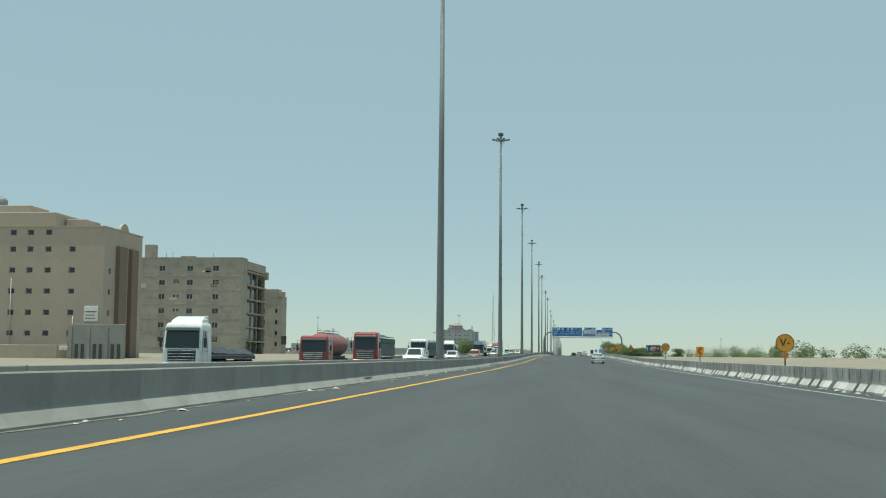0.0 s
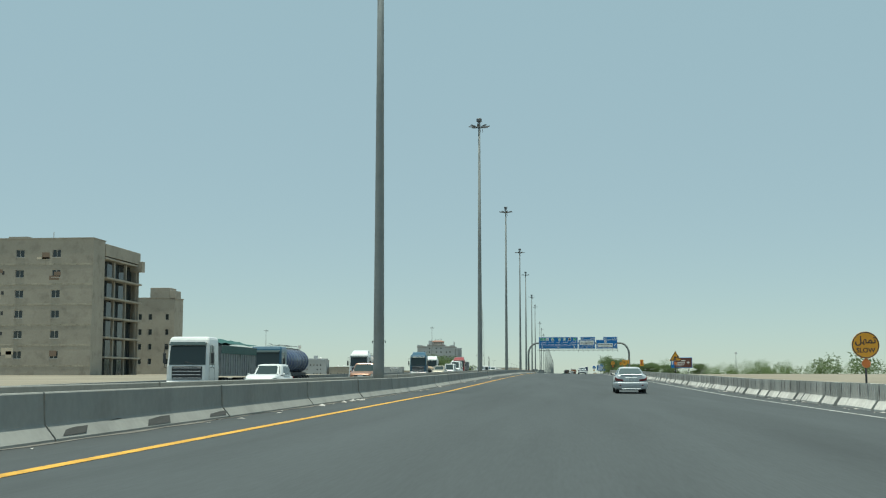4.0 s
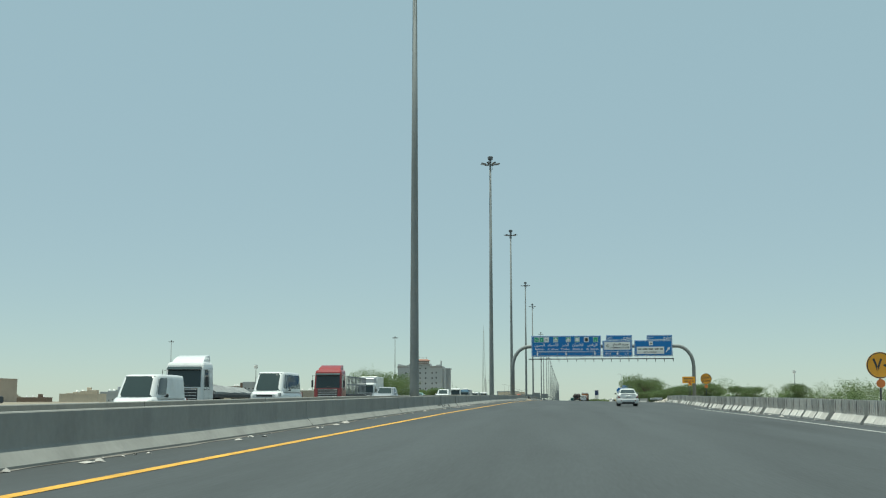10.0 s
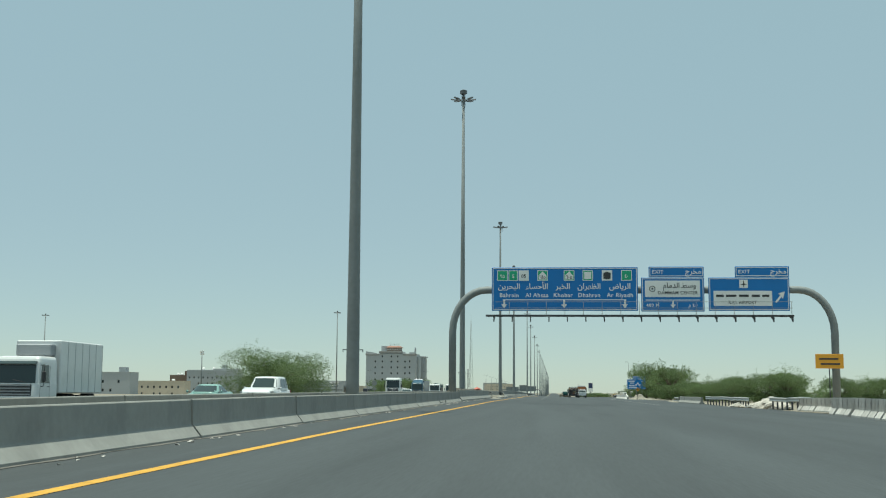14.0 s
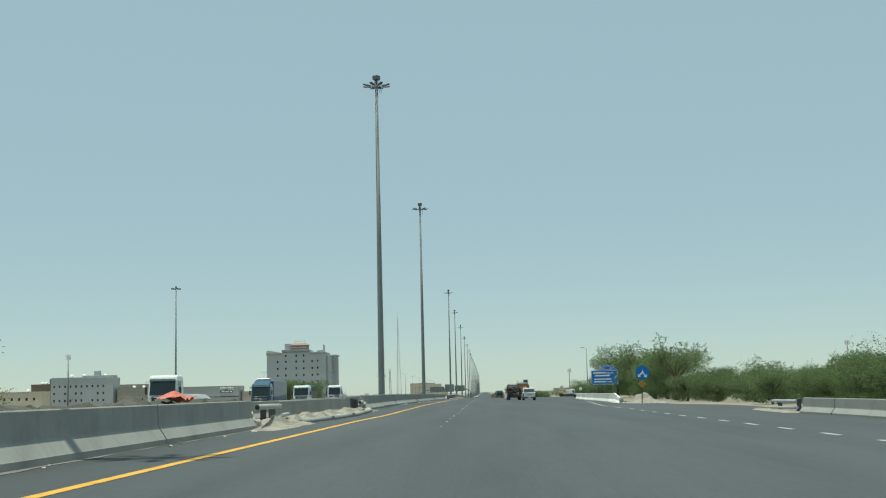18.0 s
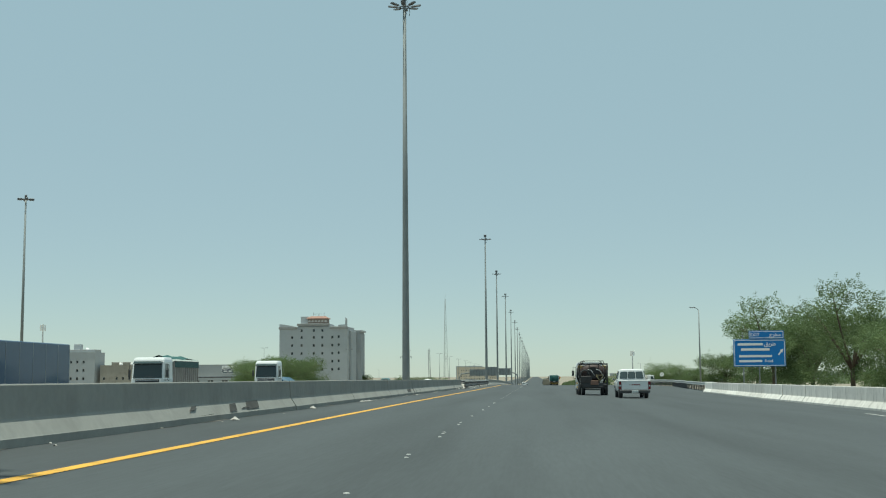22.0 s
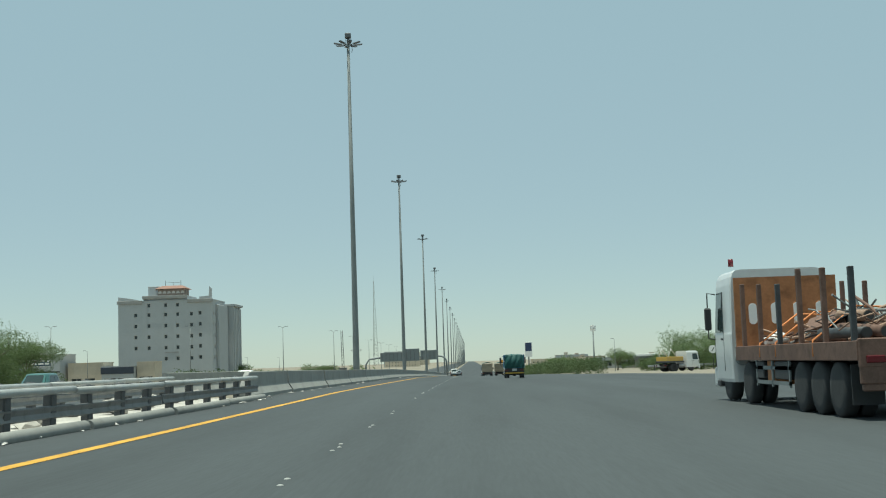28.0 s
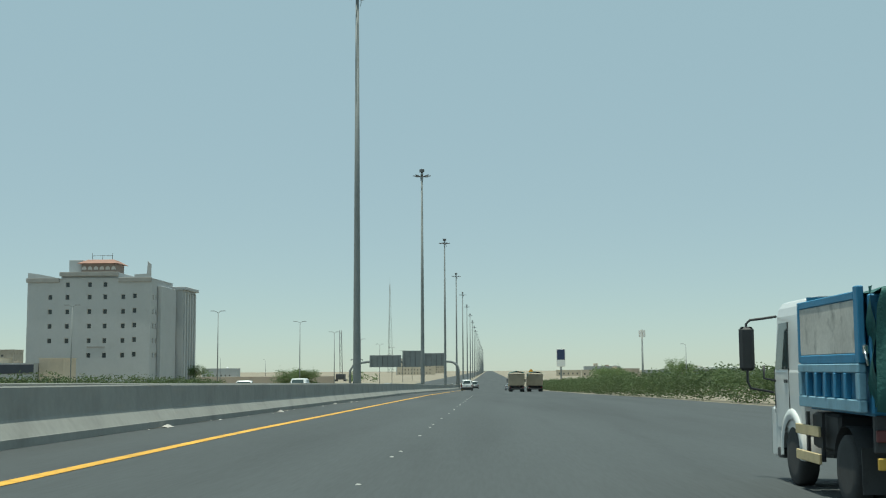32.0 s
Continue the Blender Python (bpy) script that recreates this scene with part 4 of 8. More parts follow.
part("roof_junk", Shape().box(18, 22, 2, 4, 27.0, 27.7).box(14.2, 14.3, 1, 1.1, 27, 28.6).box(16, 16.1, 1, 1.1, 27, 28.9).box(27.5, 27.6, 1, 1.1, 27, 28.4), GREY_WALL, raw)

for z in rows:
    part("slab_band", Shape().bevel_box(0.0, 36.0, -0.03, 0.0, z - 1.5, z - 1.15, 0.008), mat("raw_slab_band", (0.36, 0.33, 0.27), 0.95, vary=0.25, scale=0.7, stain=0.3), raw, "paler band of the floor slab")
q = random.Random(8)
for _ in range(14):
    u, z = q.uniform(3, 33), q.choice(rows) + q.uniform(-0.9, 1.2)
    part("render_patch", Shape().bevel_box(u, u + q.uniform(0.8, 2.6), -0.02, 0.0, z, z + q.uniform(0.3, 1.4), 0.006), q.choice((GREY_WALL, BROWN_WALL, CREAM_WALL)), raw, "uneven patch of cement render")

third = block("apartment_building", pose(-105, 376.5, 0.9), 14.4, 6.5, 18.8, "pale cement apartment block with a stepped parapet", GREY_WALL, [(x, z) for z in (3, 6.5, 10, 13.6) for x in (6.0, 8.5, 12.6)], [], ww=0.9, wh=1.5)
part("stair_house", Shape().bevel_box(8.0, 12.8, 1.0, 6.0, 18.4, 21.4, 0.05), GREY_WALL, third)
part("parapet_fin", Shape().bevel_box(13.2, 14.6, 0.0, 4.0, 18.6, 20.6, 0.05), GREY_WALL, third)
part("billboard", Shape().bevel_box(14.6, 16.2, -0.6, -0.4, 3.6, 6.4, 0.03), STEEL_DARK, third, "dark board seen edge on")

# hotel
cols = (5.6, 9.8, 15.2, 19.0, 23.4)
hotel = block("hotel", pose(-111.6, 1052, -2.6), 30.0, 20, 27.0, "pale grey rendered hotel block with a red-roofed pavilion on top", PALE_WALL, [(u, z) for z in (8.0, 11.5, 15.0, 18.5, 22.0) for u in cols if not (z < 9 and u < 12)] + [(u, 25.0) for u in cols[1:4]] + [(26.2, z) for z in (8.2, 11.7, 15.2, 18.7, 22.2)], [(u, z) for z in (8, 11.5, 15, 18.5, 22) for u in (2.5, 5.0)], ww=1.0, wh=1.25)
part("raised_front", Shape().bevel_box(8.0, 22.0, 0.4, 14, 27.0, 28.6, 0.1), PALE_WALL, hotel)
cornice_grey = mat("grey_cornice", (0.3, 0.3, 0.29), 0.9, vary=0.1)
for x0, x1, y1, z0, z1 in ((-0.3, 7.79, 0.0, 26.2, 27.3), (22.21, 30.3, 0.0, 26.2, 27.3), (7.8, 22.2, 0.4, 27.7, 28.7)):
    part("cornice", Shape().bevel_box(x0, x1, -0.38, y1, z0, z1, 0.06), cornice_grey, hotel)
part("parapet_step", Shape().prism([(0, 27.1), (6.5, 27.1), (6.5, 27.5), (2.8, 28.2), (0, 28.6)], "y", 0.0, 0.4), PALE_WALL, hotel)
part("parapet_step", Shape().prism([(26, 27.1), (30.0, 27.1), (30.0, 30.5), (29.2, 31.2), (29.0, 28.2), (26, 28.0)], "y", 0.1, 0.5), PALE_WALL, hotel)
pv = part("pavilion", Shape().bevel_box(12.0, 20.4, 3.0, 10.0, 28.6, 31.0, 0.1), mat("pavilion_brown", (0.25, 0.2, 0.17), 0.9), hotel, "brown rooftop pavilion with arches")
for k in range(6):
    x = 12.7 + k * 1.45
    part("arch", Shape().loft([[(x + 0.55 * math.cos(a), y, 29.5 + 0.85 * math.sin(a)) for a in [j * math.pi / 8 for j in range(9)]] for y in (2.9, 3.02)]), FRAME_WHITE, pv)
part("pavilion_roof", Shape().loft([[(11.2, 2.0, 31.0), (21.2, 2.0, 31.0), (21.2, 11, 31.0), (11.2, 11, 31.0)], [(13.2, 4.5, 32.1), (19.4, 4.5, 32.1), (19.4, 8.5, 32.1), (13.2, 8.5, 32.1)]]), ROOF_TILE, hotel, "red tiled hip roof")
part("roof_tower", Shape().bevel_box(8.6, 12.0, 4.0, 9.0, 28.6, 32.0, 0.08), PALE_WALL, hotel)
part("roof_letters", Shape().tube([(14.0, 5, 32.1), (14.0, 5, 33.8)], 0.06, 5).tube([(14.0, 5, 33.1), (19.0, 5, 33.1)], 0.05, 5).tube([(19.0, 5, 32.1), (19.0, 5, 33.8)], 0.06, 5).tube([(16.5, 5, 32.1), (16.5, 5, 33.2)], 0.05, 5), STEEL_DARK, hotel)
part("side_bay", Shape().bevel_box(30.05, 31.0, 6.0, 20.0, 0, 25.6, 0.1), PALE_WALL, hotel)
part("rear_wing", Shape().bevel_box(20, 29.5, 20.1, 33, 0, 25, 0.1), PALE_WALL, hotel)
wing = part("side_wing", Shape().bevel_box(29.6, 32.6, 21.0, 34.0, 0, 26.4, 0.1), PALE_WALL, hotel)
for k in range(5):
    part("pilaster", Shape().bevel_box(32.6, 33.0, 21.4 + 2.6 * k, 22.6 + 2.6 * k, 1, 25.0, 0.06), PALE_WALL, wing)
part("wing_cornice", Shape().bevel_box(29.3, 33.4, 20.6, 34.4, 25.6, 26.4, 0.08), PALE_WALL, wing)
part("sign_strip", Shape().box(14.8, 19.2, -0.08, 0.0, 10.4, 10.8), cornice_grey, hotel, "grey strip of raised lettering")

# shops beside the hotel
shop = block("shop_building", pose(-150, 1022, -2.4), 30, 14, 10.4, "white shop building with a grey lettered fascia", PALE_WALL, [(u, 2.0) for u in (4, 10, 16, 22, 27)], [], ww=2.6, wh=2.2)
let_board = part("letting_board", Shape().bevel_box(20.9, 27.6, -0.2, 0.0, 7.1, 10.0, 0.04), SIGN_WHITE, shop, "white letting board with a navy lower half")
part("navy_field", Shape().box(21.0, 27.5, -0.206, -0.2, 7.2, 8.45), mat("board_navy", (0.05, 0.08, 0.12), 0.5), let_board)
flat_text("arabic_word", ar("معرض"), 1.5, BLACK, let_board, pose(25.9, -0.21, 9.2))
flat_text("arabic_word", ar("ل" + "ﻹ" + "يجار"), 1.5, BLACK, let_board, pose(22.9, -0.21, 9.2))
part("lettering_bar", Shape().box(21.6, 23.2, -0.212, -0.206, 7.6, 8.1).box(23.6, 25.2, -0.212, -0.206, 7.6, 8.1).box(25.6, 26.9, -0.212, -0.206, 7.6, 8.1), SIGN_WHITE, let_board)
part("band", Shape().bevel_box(0, 30, -0.12, 0.0, 5.2, 5.6, 0.03), STEEL_DARK, shop)
block("shop_building", pose(-119, 1026, -2.4), 10.5, 10, 7.6, "cream showroom with glazed front", CREAM_WALL, [(2.5, 0.8), (6.5, 0.8)], [], ww=3.0, wh=2.4)
dark_shop = block("shop_building", pose(-108.4, 1024, -2.4), 9.4, 10, 6.3, "low shop with a dark fascia and glass front", PALE_WALL, [(2.4, 0.4), (6.6, 0.4)], [], ww=3.6, wh=2.6)
part("fascia", Shape().bevel_box(-0.2, 9.6, -0.3, 0.0, 4.2, 6.2, 0.05), mat("navy_fascia", (0.03, 0.04, 0.06), 0.5), dark_shop)
block("shop_building", pose(-98.8, 1027, -2.4), 5.4, 8, 7.4, "cream shop beside the hotel", CREAM_WALL, [(1.5, 0.8), (3.9, 0.8)], [], ww=1.6, wh=2.4)


# low town along the service road and on the skyline
def town(seed, n, xr, yr, hr, wr, materials):
    r = random.Random(seed)
    for _ in range(n):
        w, h = r.uniform(*wr), r.uniform(*hr)
        x, y = r.uniform(*xr), r.uniform(*yr)
        storeys = max(1, int((h - 1) / 3.4))
        wins = [(u, 1.2 + 3.4 * k) for k in range(storeys) for u in [2.0 + 3.2 * j for j in range(int((w - 2) / 3.2))] if r.random() < 0.8]
        b = block("low_building", pose(x - w, y, zr(y) - 0.1), w, r.uniform(8, 14), h, r.choice(("pale rendered low building with small windows", "cream low building with a flat roof", "dusty grey low building with plain walls")), r.choice(materials), wins, [], ww=1.0, wh=1.3)
        if r.random() < 0.6:
            u = r.uniform(2, max(2.1, w - 4))
            part("stair_house", Shape().bevel_box(u, u + 3, 2, 5, h - 0.5, h + 2.2, 0.05), r.choice(materials), b)
        if r.random() < 0.4:
            part("water_tank", Shape().tube([(w * 0.7, 4, h - 0.6), (w * 0.7, 4, h + 1.2)], 0.8, 12), SIGN_WHITE, b)


town(3, 8, (-360, -190), (560, 700), (6, 10), (26, 46), (CREAM_WALL, PALE_WALL, TAN_WALL))
town(5, 4, (-300, -160), (720, 960), (6, 9), (16, 30), (CREAM_WALL, PALE_WALL, TAN_WALL))
town(6, 12, (-420, -130), (1150, 1700), (5, 9), (18, 40), (CREAM_WALL, PALE_WALL, TAN_WALL))
town(7, 6, (-420, -220), (420, 800), (6, 14), (16, 30), (CREAM_WALL, PALE_WALL, GREY_WALL))
town(8, 10, (60, 330), (1250, 1800), (4, 7), (20, 45), (CREAM_WALL, PALE_WALL, TAN_WALL))
town(9, 5, (-70, -20), (1900, 2600), (8, 18), (24, 40), (PALE_WALL, CREAM_WALL))
def stepped_house(x, y, w, h, steps, material, label):
    """A flat-roofed house whose parapet climbs in steps to one side, with tanks and stair heads on the roof."""
    q = random.Random(int(w * 10 + h))
    storeys = int((h - 1) / 3.3)
    wins = [(u, 1.0 + 3.3 * k) for k in range(storeys) for u in [1.6 + 2.6 * j for j in range(int((w - 2) / 2.6))] if q.random() < 0.85]
    b = block("low_building", pose(x, y, zr(y) - 0.1), w, 11, h, label, material, wins, [], ww=0.9, wh=1.2)
    for k in range(steps):
        part("stepped_parapet", Shape().bevel_box(w * k / steps + 0.03, w * (k + 1) / steps - 0.03, 0.5, 6.0 + k, h - 0.3, h + 0.7 * k + 0.6, 0.04), material, b)
    part("stair_head", Shape().bevel_box(w * 0.62, w * 0.62 + 2.6, 6.5, 9.5, h - 0.3, h + 2.6 + 0.5 * steps, 0.05), material, b)
    for u in (0.25, 0.45, 0.8):
        part("water_tank", Shape().tube([(w * u, 7.5, h - 0.5), (w * u, 7.5, h + 1.3 + 0.4 * steps)], 0.7, 10), SIGN_WHITE, b, "white roof tank")


for x, y, w, h, n, m in ((-356, 1080, 21, 9.5, 4, CREAM_WALL), (-333, 1086, 17, 10.5, 3, PALE_WALL), (-314, 1082, 20, 9.0, 4, CREAM_WALL), (-292, 1090, 15, 8.2, 2, CREAM_WALL), (-274, 1086, 18, 7.4, 0, TAN_WALL), (-400, 1092, 24, 7.0, 0, BROWN_WALL), (-430, 1100, 26, 8.0, 2, CREAM_WALL), (-204.6, 1000, 29.6, 15.2, 2, PALE_WALL), (-173.5, 1002, 23.5, 10.0, 0, GREY_WALL), (-215.5, 1004, 10.5, 12.8, 0, BROWN_WALL), (-250, 1040, 20, 7.0, 0, CREAM_WALL)):
    stepped_house(x, y, w, h, n, m, "cream flat-roofed house with stepped parapets and roof tanks" if n else "plain low rendered house with small windows")
block("low_building", pose(-330, 1450, -3.0), 56, 14, 18, "three-storey cement building with dark openings", GREY_WALL, [(u, z) for z in (4, 9, 14) for u in range(4, 54, 5)], [], ww=1.6, wh=1.4)
block("low_building", pose(-365, 1450, -3.0), 34, 14, 13, "brown low building with plain walls", BROWN_WALL, [(u, 4.0) for u in (3, 7, 11)], [], ww=1.2, wh=1.4)
whole("compound_wall", Shape().bevel_box(0, 90, 0, 0.4, 0, 3.0, 0.05), TAN_WALL, "long yellowish compound wall by the side road", "wall", at=pose(-150, 1230, -3.1))


# ---- trees ----
def leaf_cloud(seed, clumps, per, size, spread, twigs=0):
    """Many small leaf sprays grouped in clumps; returns one mesh shape."""
    r = random.Random(seed)
    s = Shape()
    v, f = [], []
    for cx, cy, cz, cr in clumps:
        for _ in range(int(per * cr * cr)):
            while True:
                d = Vector((r.uniform(-1, 1), r.uniform(-1, 1), r.uniform(-1, 1)))
                if 0.05 < d.length < 1:
                    break
            d = d.normalized() * (d.length ** 0.55) * r.uniform(0.8, 1.16)
            c = Vector((cx, cy, cz)) + Vector((d.x * cr, d.y * cr, d.z * cr * spread))
            a = Vector((r.gauss(0, 1), r.gauss(0, 1), r.gauss(0, 0.5))).normalized()
            b = a.cross(Vector((r.gauss(0, 1), r.gauss(0, 1), r.gauss(0, 1)))).normalized()
            l, w = size * r.uniform(0.6, 1.5), size * r.uniform(0.25, 0.5)
            k = len(v)
            v += [c - a * l, c + b * w, c + a * l, c - b * w]
            f.append((k, k + 1, k + 2, k + 3))
        for _ in range(twigs):
            d = Vector((r.gauss(0, 1), r.gauss(0, 1), r.gauss(0.25, 0.7))).normalized()
            side = Vector((r.gauss(0, 1), r.gauss(0, 1), r.gauss(0, 0.4))) * 0.25
            reach = r.uniform(1.1, 1.38)
            for j in range(22):
                t = 0.75 + (reach - 0.75) * j / 21
                c = Vector((cx, cy, cz)) + (d * t + side * (t - 0.75) ** 2) * cr + Vector((r.gauss(0, 1), r.gauss(0, 1), r.gauss(0, 1))) * 0.07 * cr
                a = (d + Vector((r.gauss(0, 1), r.gauss(0, 1), r.gauss(0, 1))) * 0.8).normalized()
                b = a.cross(Vector((r.gauss(0, 1), r.gauss(0, 1), r.gauss(0, 1)))).normalized()
                l, w = size * r.uniform(0.5, 1.1), size * r.uniform(0.2, 0.4)
                k = len(v)
                v += [c - a * l, c + b * w, c + a * l, c - b * w]
                f.append((k, k + 1, k + 2, k + 3))
    return s.add(v, f)


def tree(name, m, label, seed, height, radius, leaf=None, size=0.1, per=430, lean=0.15, skirt=0):
    """A tapered trunk that forks into limbs, with an uneven crown of leaf sprays."""
    r = random.Random(seed)
    top = thing(name, m, label, "tree")
    fork = height * r.uniform(0.22, 0.3)
    base = [(0, 0, -0.1), (r.uniform(-0.1, 0.1), r.uniform(-0.1, 0.1), fork * 0.5), (r.uniform(-lean, lean), r.uniform(-lean, lean), fork)]
    tr = Shape().tube(base, [0.26, 0.2, 0.17], 8)
    clumps = []
    for k in range(8):
        a = 2 * math.pi * k / 8 + r.uniform(-0.4, 0.4)
        reach, up = radius * r.uniform(0.3, 0.85), height * r.uniform(0.5, 0.86)
        p = Vector((math.cos(a) * reach, math.sin(a) * reach, up))
        mid = Vector(base[-1]).lerp(p, 0.5) + Vector((r.uniform(-0.3, 0.3), r.uniform(-0.3, 0.3), 0.3))
        tr.tube([base[-1], mid, p], [0.13, 0.08, 0.035], 6)
        for j in range(2):
            q = p + Vector((r.uniform(-1, 1), r.uniform(-1, 1), r.uniform(-0.3, 0.6))) * radius * 0.35
            tr.tube([mid.lerp(p, 0.6), q], [0.05, 0.02], 5)
            clumps.append((q.x, q.y, min(q.z, height * 0.93), radius * r.uniform(0.22, 0.36)))
        clumps.append((p.x, p.y, p.z, radius * r.uniform(0.28, 0.42)))
        clumps.append((p.x * 1.05, p.y * 1.05, height * r.uniform(0.22, 0.5), radius * r.uniform(0.26, 0.4)))
    for k in range(skirt):
        a = r.uniform(0, 2 * math.pi)
        d = radius * r.uniform(0.3, 0.95)
        clumps.append((math.cos(a) * d, math.sin(a) * d, height * r.uniform(0.1, 0.34), radius * r.uniform(0.2, 0.34)))
    for _ in range(5):
        clumps.append((r.uniform(-0.5, 0.5) * radius, r.uniform(-0.5, 0.5) * radius, height * r.uniform(0.72, 0.92), radius * r.uniform(0.18, 0.3)))
    part("trunk", tr, BARK, top)
    part("crown", leaf_cloud(seed + 50, clumps, per * 0.7, size, 0.72, 4), leaf or LEAF, top)
    return top


kinds = [tree("acacia_tree", on_road(22.9, 650), "wide green roadside acacia with a feathery crown", 21, 8.6, 4.6, skirt=8),
         tree("acacia_tree", on_road(22.5, 583), "tall thin green acacia with bare twigs", 22, 7.6, 3.2, per=260),
         tree("acacia_tree", on_road(-41, 516), "broad green acacia beyond the oncoming lanes", 23, 6.2, 6.8, per=320, skirt=16),
         tree("acacia_tree", on_road(26.5, 498), "dense dusty green acacia at the roadside", 24, 5.4, 4.2, per=420, skirt=14)]
spots = [(0, 27, 652, 0.95), (0, 22.8, 621, 0.9), (3, 24, 600, 1.1), (3, 23.5, 608, 0.8), (3, 25, 570, 0.62), (3, 21, 566, 0.5), (1, 28, 560, 0.6), (3, 24, 548, 0.5), (3, 30, 545, 0.58), (3, 22, 533, 0.45), (3, 27, 526, 0.66), (3, 33, 520, 0.72), (3, 24.5, 514, 0.6), (3, 30, 505, 0.7),
         (3, 36, 500, 0.6), (3, 37, 486, 0.55), (3, 44, 478, 0.6), (3, 22.5, 520, 0.45), (3, 25.5, 536, 0.48), (3, 22, 555, 0.5), (0, 30, 665, 0.8), (3, 26, 700, 0.8), (3, 34, 720, 1.0), (2, 35.5, 859, 0.92), (3, 44, 868, 0.8),
         (2, -52.5, 800, 0.95), (3, -60, 806, 1.25), (2, -65, 812, 0.9), (3, -57, 826, 1.1), (3, -70, 830, 1.2), (2, 40, 940, 0.45), (3, 50, 950, 0.6), (3, 58, 985, 0.7), (0, 66, 1000, 0.5),
         (3, -80, 1080, 1.1), (2, -58, 1120, 0.8), (3, -50, 1090, 0.9), (0, 60, 1150, 0.9), (2, 80, 1180, 0.9), (1, 52, 1100, 1.0), (3, 24, 1010, 0.8), (2, 30, 1060, 0.7)]
r = random.Random(12)
for k, x, y, s in spots:
    ob = copy_thing(kinds[k], on_road(x, y, -0.08, r.uniform(0, 360)))
    ob.scale = (s * r.uniform(0.92, 1.08), s * r.uniform(0.92, 1.08), s * r.uniform(0.95, 1.05))


kinds[3].scale = (0.85, 0.85, 0.66)
kinds[2].scale = (1.2, 1.2, 1.0)


def tree_belt(label, seed, pts, height, size, per):
    """Far trees that nobody could count, as one mass of leaf sprays with an uneven top."""
    q = random.Random(seed)
    cl = []
    for x0, x1, y0, y1, n in pts:
        for _ in range(n):
            x, y = q.uniform(x0, x1), q.uniform(y0, y1)
            h = height * q.uniform(0.45, 1.15)
            cl.append((x, y, zr(y) + h * 0.55, h * 0.55))
            cl.append((x + q.uniform(-2, 2), y, zr(y) + h * 0.3, h * 0.45))
    whole("tree_belt", leaf_cloud(seed, cl, per, size, 1.0), LEAF, label, "trees", kind="stuff")


tree_belt("belt of dusty green trees along the far side of the field", 31, [(75, 140, 430, 520, 26), (120, 260, 470, 620, 44), (260, 520, 560, 800, 60), (70, 120, 560, 900, 30)], 5.2, 0.42, 16)
tree_belt("dense dusty scrub behind the roadside trees", 33, [(38, 120, 556, 640, 50)], 5.2, 0.15, 60)
tree_belt("belt of dusty trees beyond the verge", 34, [(48, 130, 900, 1010, 34), (95, 230, 800, 980, 44)], 4.6, 0.26, 24)
tree_belt("far green trees on the skyline", 32, [(60, 400, 1250, 1500, 46), (-330, -120, 1200, 1500, 18), (-90, -45, 1250, 1400, 8)], 6.0, 0.6, 8)


def hedge(label, seed, path, height, width):
    q = random.Random(seed)
    cl = []
    for (xa, ya), (xb, yb) in zip(path, path[1:]):
        n = int(math.hypot(xb - xa, yb - ya) / 0.6)
        for k in range(n):
            t = k / n
            x, y = xa + (xb - xa) * t, ya + (yb - ya) * t
            cl.append((x + q.uniform(-0.3, 0.3), y, zr(y) + height * q.uniform(0.3, 0.55), width * q.uniform(0.4, 0.6)))
            cl.append((x + q.uniform(-0.3, 0.3), y, zr(y) + height * q.uniform(0.55, 0.85), width * q.uniform(0.3, 0.5)))
    whole("hedge", leaf_cloud(seed, cl, 150, 0.11, 0.95), LEAF_DARK, label, "hedge", kind="stuff")


hedge("trimmed dark green roadside hedge behind the kerb", 41, [(15.5, 815), (13.5, 850), (12.5, 900), (12.3, 1060)], 1.9, 1.7)
hedge("flowering oleander hedge beyond the oncoming lanes", 42, [(-31, 800), (-31, 905)], 1.7, 1.7)


# ---- lamp posts and masts ----
def street_lamp(m, h, label, arms, reach=1.6):
    top = thing("street_lamp", m, label, "lamp post", "street lamps beside the highway")
    part("pole", Shape().tube([(0, 0, 0), (0, 0, h * 0.5), (0, 0, h)], [0.11, 0.09, 0.06], 8), GALV, top)
    part("base_plate", Shape().box(-0.2, 0.2, -0.2, 0.2, 0, 0.04), GALV, top)
    for s in arms:
        part("arm", Shape().tube([(0, 0, h - 0.05), (s * reach * 0.5, 0, h + 0.2), (s * reach, 0, h + 0.3)], 0.04, 6), GALV, top)
        part("lamp_head", Shape().loft([[(s * (reach + u), v, h + 0.3 + z) for v, z in ((-w, -0.04), (w, -0.04), (w * 0.7, 0.06), (-w * 0.7, 0.06))] for u, w in ((-0.1, 0.06), (0.25, 0.14), (0.65, 0.08))]), LAMP, top)
    return top


double = street_lamp(on_road(-46, 968), 11.9 - zr(968), "grey double-armed street lamp beside the service road", (-1, 1), 0.6)
for x, y in ((-91, 932), (-65, 951), (-37, 999), (-36.5, 1047), (-36, 1100), (-36, 1158), (-37, 1220), (-38, 1290), (-39, 1370)):
    copy_thing(double, on_road(x, y))
single = street_lamp(on_road(20.8, 686), 9.7, "grey single-armed street lamp beside the ramp", (-1,), 0.5)
for x, y in ((-100, 985), (-100, 1055), (-100, 1130), (-100, 1210), (-100, 1300), (44, 1040), (60, 980), (60, 900)):
    copy_thing(single, on_road(x, y))
for x, y in ((-62, 300), (-64, 322), (-62, 357), (-66, 372)):
    copy_thing(single, on_road(x, y)).scale = (0.8, 0.8, 0.66)


